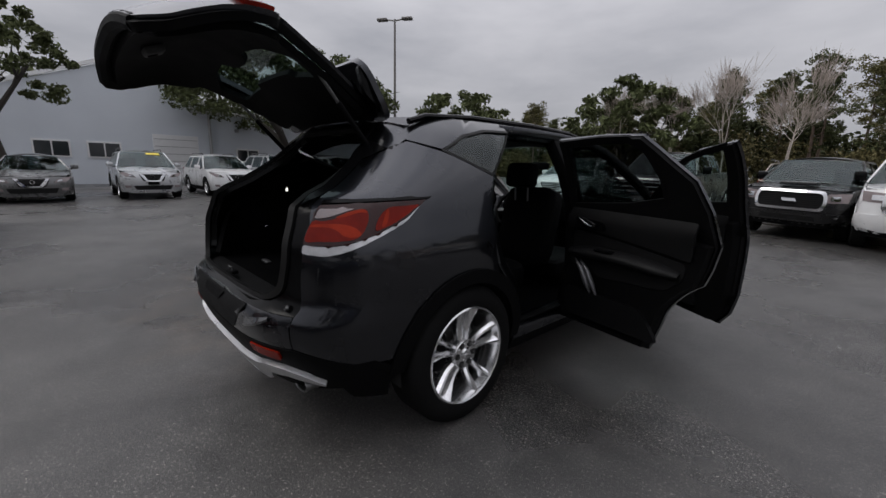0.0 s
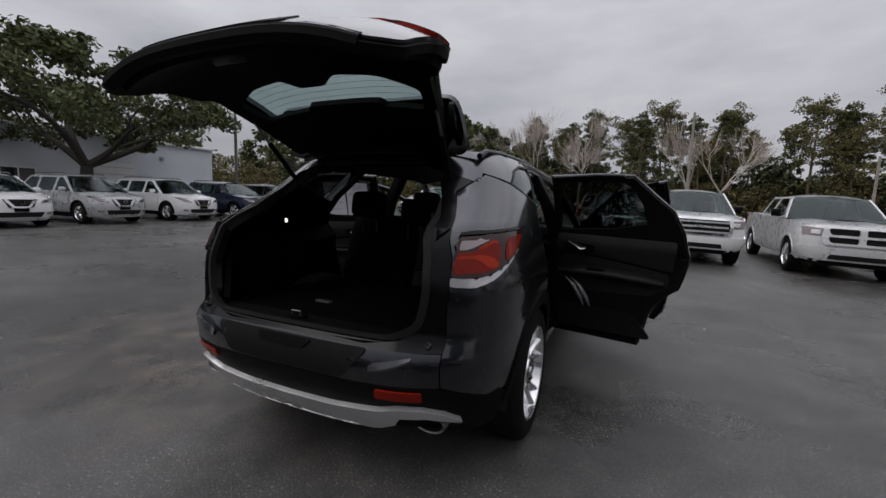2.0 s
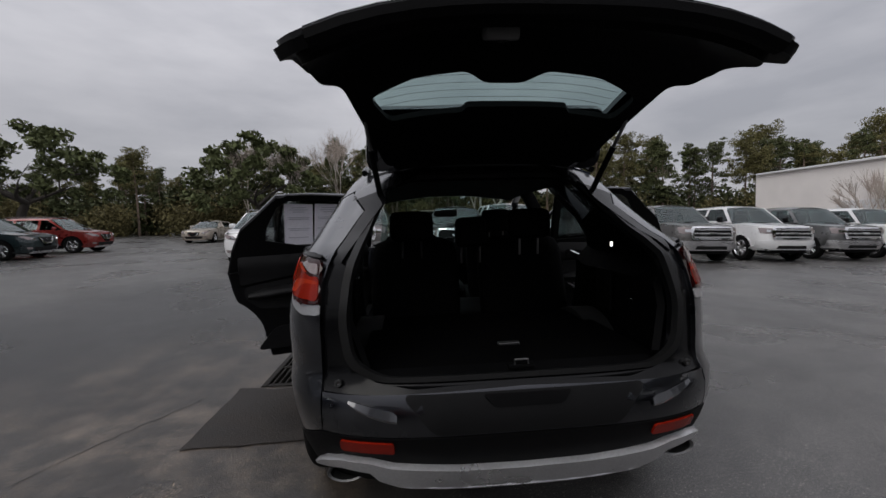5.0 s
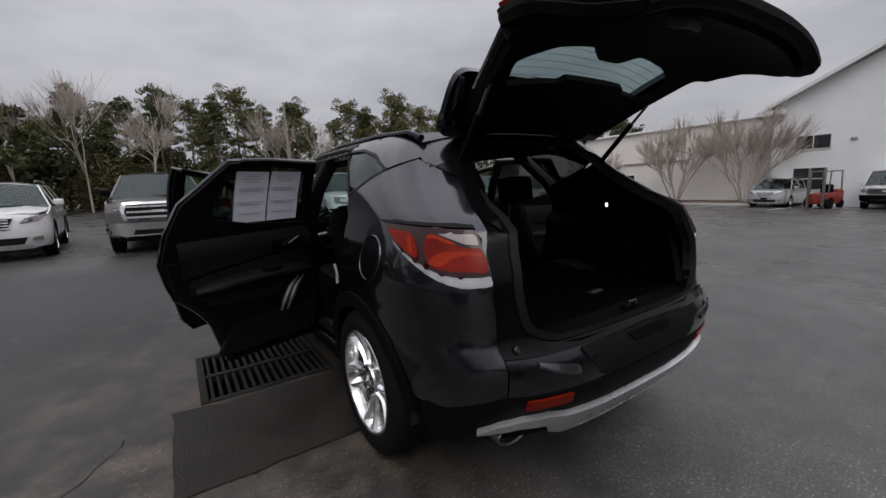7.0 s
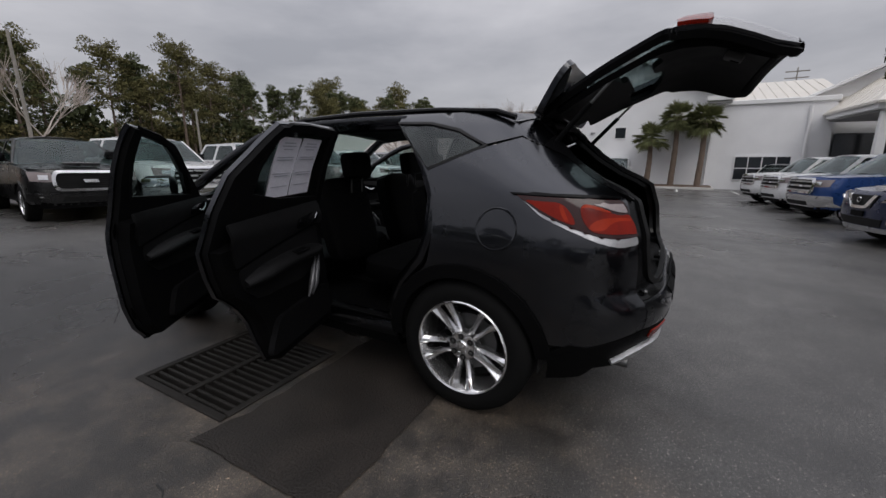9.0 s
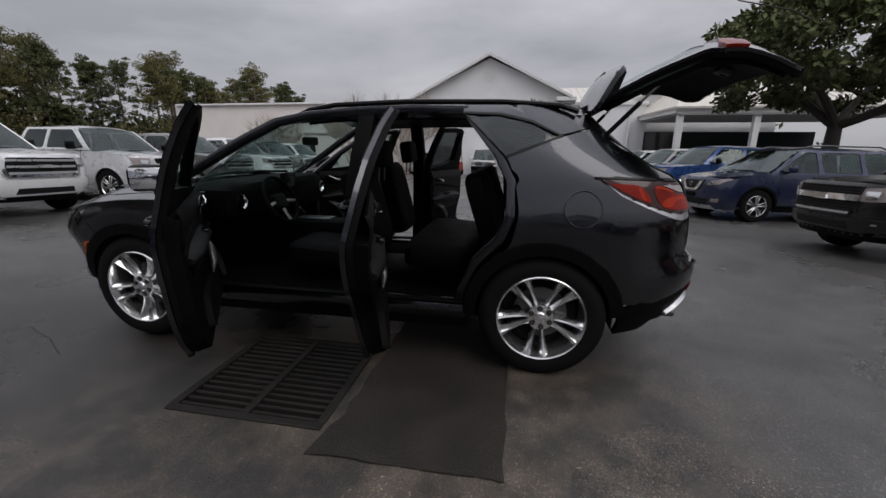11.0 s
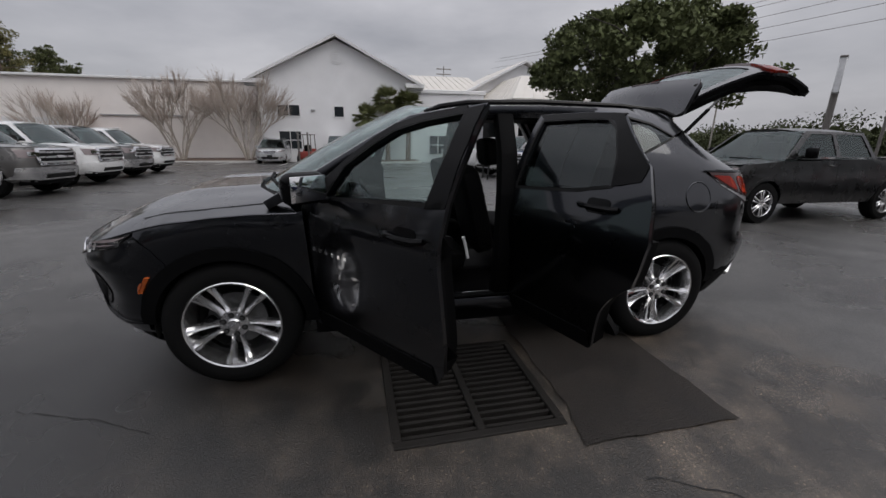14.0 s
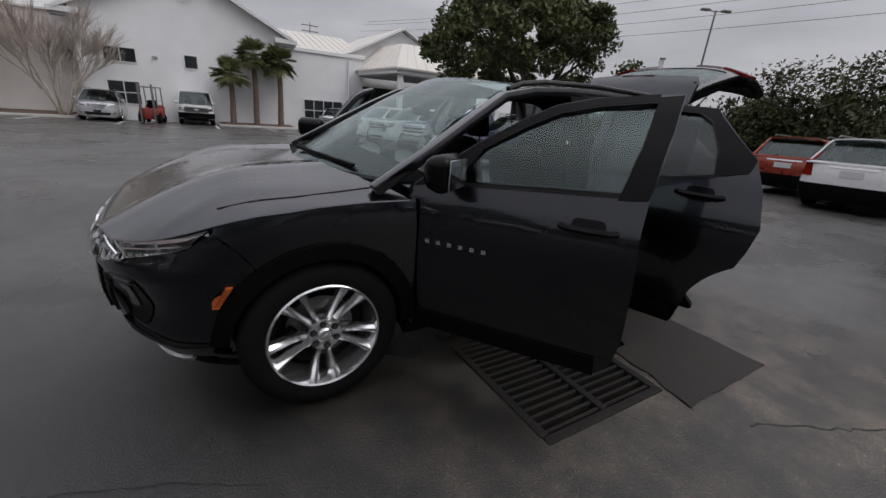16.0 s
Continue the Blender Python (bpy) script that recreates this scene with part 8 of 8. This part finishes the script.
def palm(at, h, seed, fronds=52):
    """A cabbage palm: ringed trunk and a round head of fan leaves."""
    rnd = random.Random(seed)
    t = thing("palm_tree", Matrix.Translation(at), "cabbage palm with a round head of fan leaves", "tree", "palms by the wall")
    b = bmesh.new()
    n = 14
    tube([(0.03 * math.sin(i * 0.5), 0.03 * math.cos(i * 0.4), -0.2 + (h + 0.2) * i / n) for i in range(n + 1)], 0.17, 10, bm=b, radii=[0.19 - 0.05 * i / n + (0.018 if i % 2 else 0) for i in range(n + 1)])
    part("trunk", b, M["pine_bark"], t)
    c = Cloud(seed)
    for k in range(fronds):
        a = rnd.uniform(0, 6.28)
        el = radians(rnd.uniform(-50, 75))
        d = Vector((math.cos(a) * math.cos(el), math.sin(a) * math.cos(el), math.sin(el)))
        L = rnd.uniform(0.80, 1.2)
        hub = Vector((0, 0, h)) + d * L * 0.55
        side = d.cross(Vector((0, 0, 1))).normalized()
        up = side.cross(d)
        for j in range(13):
            ang = radians(-72 + 12 * j)
            dd = (d * math.cos(ang) + side * math.sin(ang)).normalized()
            tip = hub + dd * L * 0.72 + Vector((0, 0, -0.22 * L * rnd.uniform(0.4, 1.1)))
            w = side * math.cos(ang) - d * math.sin(ang)
            mid = hub.lerp(tip, 0.5) + Vector((0, 0, 0.05))
            i = len(c.v)
            c.v += [hub, mid + w * 0.05, tip, mid - w * 0.05]
            c.f.append((i, i + 1, i + 2, i + 3))
        i = len(c.v)
        c.v += [Vector((0, 0, h - 0.05)), Vector((0, 0, h)) + side * 0.02, hub + up * 0.01, hub - side * 0.015]
        c.f.append((i, i + 1, i + 2, i + 3))
    c.mesh("crown", M["palm_leaf"], t)
    return t


palm((29.7, 0.7, -0.75), 3.1, 51, 46)
palm((29.9, -0.8, -0.75), 4.4, 52, 64)
palm((29.8, -2.4, -0.75), 4.2, 53, 64)


def thicket(name, pts, label, seed, leafs, size, material):
    c = Cloud(seed)
    for x, y, h, rad in pts:
        z = ground_z(x, y)
        for _ in range(int(leafs)):
            f = c.r.random() ** 0.8
            c.clump((x + c.r.gauss(0, rad * 0.5), y + c.r.gauss(0, rad * 0.4), z + h * f), rad * 0.5, 16, size, 0.8)
    o = c.mesh(name, material, None, "stuff")
    return tagged(o, label, "woods")


rnd = random.Random(91)
low = [(-60 + 1.5 * i + rnd.uniform(-1, 1), 41.0 + rnd.uniform(-2.5, 5) - (5 if -60 + 1.5 * i > 34 else 0), rnd.choice((1.8, 2.4, 3.0, 3.6, 4.4)) * rnd.uniform(0.85, 1.1), rnd.uniform(1.3, 2.2)) for i in range(84)]
thicket("undergrowth", low, "tangled olive undergrowth below the pines", 61, 66, 0.15, M["shrub_leaf"])
# inner layer, its shade put into the darker leaf colour
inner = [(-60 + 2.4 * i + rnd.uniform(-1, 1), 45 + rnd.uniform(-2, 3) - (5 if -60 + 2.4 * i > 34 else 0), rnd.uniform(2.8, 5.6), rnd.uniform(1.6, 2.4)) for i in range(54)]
thicket("shaded_undergrowth", inner, "dark shaded undergrowth among the pine trunks", 68, 36, 0.36, M["dark_shaded_leaf"])
back = [(-80 + 3.2 * i + rnd.uniform(-1, 1), 54 + rnd.uniform(-3, 3), rnd.uniform(3.4, 6.2), rnd.uniform(2.0, 3.0)) for i in range(52)]
thicket("far_woods", back, "dark woods behind the pines", 62, 60, 0.28, M["pine_leaf"])
south = [(46 - 2.6 * i + rnd.uniform(-1, 1), -42 + rnd.uniform(-5, 4), rnd.choice((3.2, 4.5, 6.0, 7.0, 8.0)) * rnd.uniform(0.9, 1.1), rnd.uniform(1.8, 3.0)) for i in range(38)]
south += [(46 - 1.6 * i + rnd.uniform(-1, 1), -38 + rnd.uniform(-2, 2), rnd.uniform(2.0, 4.5), rnd.uniform(1.6, 2.6)) for i in range(60)]
rise = lambda x: 0.60 if x > 20 else 1.15 if x < 16 else 0.60 + 0.1375 * (20 - x)
south = [(x, y, h * rise(x), r) for x, y, h, r in south]
thicket("southern_woods", south, "dark rounded trees beyond the lot", 63, 96, 0.19, M["dark_shaded_leaf"])
# dense core of the woods, where dark leaf colour stands in for shade
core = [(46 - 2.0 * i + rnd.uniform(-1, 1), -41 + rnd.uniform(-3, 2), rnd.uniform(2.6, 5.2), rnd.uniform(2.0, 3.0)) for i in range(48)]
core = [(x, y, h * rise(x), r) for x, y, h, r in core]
thicket("shaded_woods", core, "dark shaded undergrowth inside the woods", 67, 40, 0.42, M["dark_shaded_leaf"])
west = [(-62 + rnd.uniform(-3, 3), -30 + 3.2 * i, rnd.uniform(6, 11), rnd.uniform(2.2, 3.2)) for i in range(24)]
thicket("western_woods", west, "dark woods behind the grey building", 64, 16, 0.45, M["pine_leaf"])
east = [(60 + rnd.uniform(-3, 3), -34 + 3.2 * i, rnd.uniform(5, 8), rnd.uniform(2.2, 3.2)) for i in range(26)]
thicket("eastern_woods", east, "woods far behind the buildings", 65, 14, 0.45, M["pine_leaf"])
nw = [(-34 + rnd.uniform(-4, 4) - 1.0 * i, 20 + 2.0 * i + rnd.uniform(-1, 1), rnd.uniform(3.5, 6.5), rnd.uniform(1.8, 2.8)) for i in range(14)]
thicket("corner_woods", nw, "dense green trees at the corner of the lot", 66, 34, 0.2, M["shrub_leaf"])

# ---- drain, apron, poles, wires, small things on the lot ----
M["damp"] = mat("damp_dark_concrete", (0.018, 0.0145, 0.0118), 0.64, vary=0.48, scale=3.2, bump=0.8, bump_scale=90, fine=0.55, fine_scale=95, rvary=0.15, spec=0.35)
M["pole_metal"] = mat("bronze_pole", (0.16, 0.15, 0.14), 0.5, 0.4)
M["wood_pole"] = mat("weathered_pole", (0.26, 0.24, 0.21), 0.9, vary=0.2, bump=0.4)
M["crack"] = mat("dark_crack", (0.02, 0.02, 0.02), 0.9)
M["fork_red"] = mat("faded_red", (0.24, 0.035, 0.025), 0.5)
M["sign_white"] = mat("sign_white", (0.62, 0.63, 0.64), 0.5)


def wobble(loop, amount, seed, step=0.12):
    rnd = random.Random(seed)
    return [(x + rnd.uniform(-amount, amount), y + rnd.uniform(-amount, amount)) for x, y in resample(loop, step)]


x0, x1, y0, y1 = DRAIN
rim = [(x0 - 0.06, y0 - 0.06), (x1 + 0.06, y0 - 0.06), (x1 + 0.06, y1 + 0.06), (x0 - 0.06, y1 + 0.06)]
hole = [(x0, y0), (x1, y0), (x1, y1), (x0, y1)]
flat = lambda z: (lambda x, y: Vector((x, y, z)))
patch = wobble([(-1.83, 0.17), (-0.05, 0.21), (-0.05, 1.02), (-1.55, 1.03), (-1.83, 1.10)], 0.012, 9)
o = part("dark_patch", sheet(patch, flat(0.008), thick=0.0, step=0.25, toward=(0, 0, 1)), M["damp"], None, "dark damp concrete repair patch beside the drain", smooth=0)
tagged(o, category="pavement", kind="structure")

# the pit and its iron grate
grate = thing("drain_grate", pose(0, 0, 0), "black cast iron storm drain grate in concrete", "drain")
b = bmesh.new()
for (ax, ay), (cx, cy) in (((x0, y0), (x1, y0)), ((x1, y0), (x1, y1)), ((x1, y1), (x0, y1)), ((x0, y1), (x0, y0))):
    b.faces.new([b.verts.new(p) for p in ((ax, ay, 0.0), (cx, cy, 0.0), (cx, cy, -0.6), (ax, ay, -0.6))])
b.faces.new([b.verts.new(p) for p in ((x0, y0, -0.6), (x1, y0, -0.6), (x1, y1, -0.6), (x0, y1, -0.6))])
part("pit", b, M["pit"], grate, smooth=0)
for at, size in (((x0 + 0.02, (y0 + y1) / 2), (0.05, y1 - y0)), ((x1 - 0.02, (y0 + y1) / 2), (0.05, y1 - y0)), (((x0 + x1) / 2, y0 + 0.02), (x1 - x0 - 0.092, 0.05)), (((x0 + x1) / 2, y1 - 0.02), (x1 - x0 - 0.092, 0.05)), (((x0 + x1) / 2, (y0 + y1) / 2), (x1 - x0 - 0.092, 0.045))):
    part("frame_bar", box(size[0], size[1], 0.06, (at[0], at[1], -0.018), 0.006, 1), M["iron"], grate)
nbar = 15
bar_me = None
for k in range(nbar):
    x = x0 + 0.045 + (x1 - x0 - 0.09) * (k + 0.5) / nbar
    for ya, yb in ((y0 + 0.045, (y0 + y1) / 2 - 0.023), ((y0 + y1) / 2 + 0.023, y1 - 0.045)):
        if bar_me is None:
            o = part("bar", box(0.022, yb - ya, 0.05, (0, 0, 0), 0.005, 1), M["iron"], grate)
            bar_me = o.data
        else:
            o = new("bar", bar_me)
            o.parent = grate
        o.matrix_basis = Matrix.Translation((x, (ya + yb) / 2, -0.022))


def light_pole(at, h, heads, label, yaw=0, r=0.09):
    t = thing("light_pole", Matrix.Translation((at[0], at[1], ground_z(*at) - 0.02)) @ pose(0, 0, 0, 0, 0, yaw), label, "lamp post")
    part("base", cyl(0.26, 0.9, (0, 0, 0.42), "Z", 18, bevel=0.03), M["kerb"], t)
    part("pole", tube([(0, 0, 0.8), (0, 0, h)], r, 10, radii=[r, r * 0.62]), M["pole_metal"], t)
    for k in range(heads):
        sg = 1 if k == 0 else -1
        a = part("arm", tube([(0, 0, h - 0.08), (sg * 0.45, 0, h - 0.02)], 0.04, 6), M["pole_metal"], t)
        part("lamp_head", box(0.62, 0.34, 0.14, (sg * 0.75, 0, h + 0.0), 0.04, 2), M["pole_metal"], t)
    return t


light_pole((-18.4, 13.6), 9.6, 2, "tall lot lamp post with twin shoebox heads", 35)
light_pole((15.6, -29.2), 10.2, 2, "tall lamp post with twin heads beyond the lot", 60)
light_pole((15.0, -40.0), 7.2, 1, "far single-headed lamp post", 40)


def wood_pole(at, h, label, arms=0):
    t = thing("utility_pole", Matrix.Translation((at[0], at[1], ground_z(*at) - 0.1)), label, "pole")
    part("post", tube([(0, 0, 0), (0.02, 0, h)], 0.08, 8, radii=[0.085, 0.06]), M["wood_pole"], t)
    for k in range(arms):
        part("crossarm", box(0.10, 2.2, 0.12, (0, 0, h - 0.4 - 0.7 * k), 0.01, 1), M["wood_pole"], t)
    return t


wood_pole((4.4, 24.0), 6.6, "plain pale pole in front of the pines")
wood_pole((13.0, 26.0), 4.6, "short plain pole before the woods")
wood_pole((33.0, -34.5), 15.2, "tall utility pole with crossarms", 2)
wood_pole((60.0, -12.0), 13.0, "far utility pole behind the buildings", 2)
for k, z in enumerate((14.6, 14.0, 12.9, 11.8, 10.6)):
    n = 16
    pts = [(75 + (-10 - 75) * i / n, -26 - 18 * i / n + k * 0.7, z - 1.4 * math.sin(math.pi * i / n)) for i in range(n + 1)]
    o = part("power_line", tube(pts, 0.022, 4), M["pole_metal"], None, "thin dark overhead power line against the sky")
    tagged(o, category="cable", group="overhead power lines")

# pole sign with a plain white board
s = thing("pole_sign", Matrix.Translation((18.9, -29.4, ground_z(18.9, -29.4) + 0.95)) @ pose(0, 0, 0, 0, 0, 35), "plain white board sign on two posts", "sign")
part("board", box(0.35, 2.2, 2.1, (0, 0, 5.2), 0.04, 1), M["sign_white"], s)
part("board_edge", box(0.40, 2.32, 0.12, (0, 0, 6.3), 0.02, 1), M["pole_metal"], s)
part("post", tube([(0, 0, -1.0), (0, 0, 4.3)], 0.2, 10), M["pole_metal"], s)

# forklift between the van and the windows
f = thing("forklift", pose(28.2, 5.2, ground_z(28.2, 5.2), 0, 0, 80), "old red forklift truck with a tall mast", "forklift")
part("chassis", box(1.0, 1.5, 0.6, (0, 0, 0.55), 0.10, 2), M["fork_red"], f)
part("counterweight", box(0.95, 0.5, 0.75, (0, -0.75, 0.65), 0.14, 3), M["fork_red"], f)
part("seat", box(0.45, 0.45, 0.5, (0, -0.25, 1.05), 0.08, 2), M["plastic"], f)
for sx in (-0.42, 0.42):
    part("mast_rail", box(0.10, 0.14, 2.1, (sx * 0.8, 0.86, 1.15), 0.02, 1), M["pole_metal"], f)
    part("guard_post", tube([(sx, 0.55, 0.8), (sx, 0.45, 2.0)], 0.035, 6), M["pole_metal"], f)
    part("guard_post", tube([(sx, -0.75, 0.9), (sx, -0.65, 2.0)], 0.035, 6), M["pole_metal"], f)
    part("fork", box(0.10, 1.0, 0.04, (sx * 0.6, 1.4, 0.12), 0.01, 1), M["pole_metal"], f)
    part("front_tyre", cyl(0.32, 0.22, (sx * 1.05, 0.5, 0.32), "X", 20, bevel=0.04), M["rubber"], f)
    part("rear_tyre", cyl(0.24, 0.20, (sx * 1.0, -0.7, 0.24), "X", 20, bevel=0.04), M["rubber"], f)
part("overhead_guard", box(0.95, 1.25, 0.06, (0, -0.1, 2.02), 0.02, 1), M["pole_metal"], f)


# cracks in the asphalt
def crack(pts, seed, w=0.012):
    rnd = random.Random(seed)
    fine = resample(pts, 0.07, closed=False)
    fine = [(x + rnd.uniform(-0.012, 0.012), y + rnd.uniform(-0.012, 0.012)) for x, y in fine]
    b = bmesh.new()
    rows = []
    for i, (x, y) in enumerate(fine):
        a, c = fine[max(i - 1, 0)], fine[min(i + 1, len(fine) - 1)]
        d = Vector((c[0] - a[0], c[1] - a[1])).normalized()
        h = w * rnd.uniform(0.25, 1.0) / 2
        z = ground_z(x, y) + 0.003
        rows.append((b.verts.new((x - d.y * h, y + d.x * h, z)), b.verts.new((x + d.y * h, y - d.x * h, z))))
    for p, q in zip(rows, rows[1:]):
        b.faces.new((p[0], p[1], q[1], q[0]))
    o = part("asphalt_crack", b, M["crack"], None, "thin dark crack in the asphalt", smooth=0)
    tagged(o, category="crack", kind="structure")


crack([(-2.06, 0.93), (-2.10, 0.83), (-2.25, 0.58), (-2.33, 0.45), (-2.42, 0.25), (-2.56, -0.05)], 1, 0.010)
crack([(-0.98, 3.98), (-1.08, 3.70), (-1.16, 3.48), (-1.30, 3.22)], 2, 0.008)
crack([(-1.60, 0.97), (-1.72, 0.90), (-1.80, 0.80)], 3, 0.012)
crack([(2.6, 2.3), (2.9, 2.0), (3.3, 1.9)], 4, 0.008)
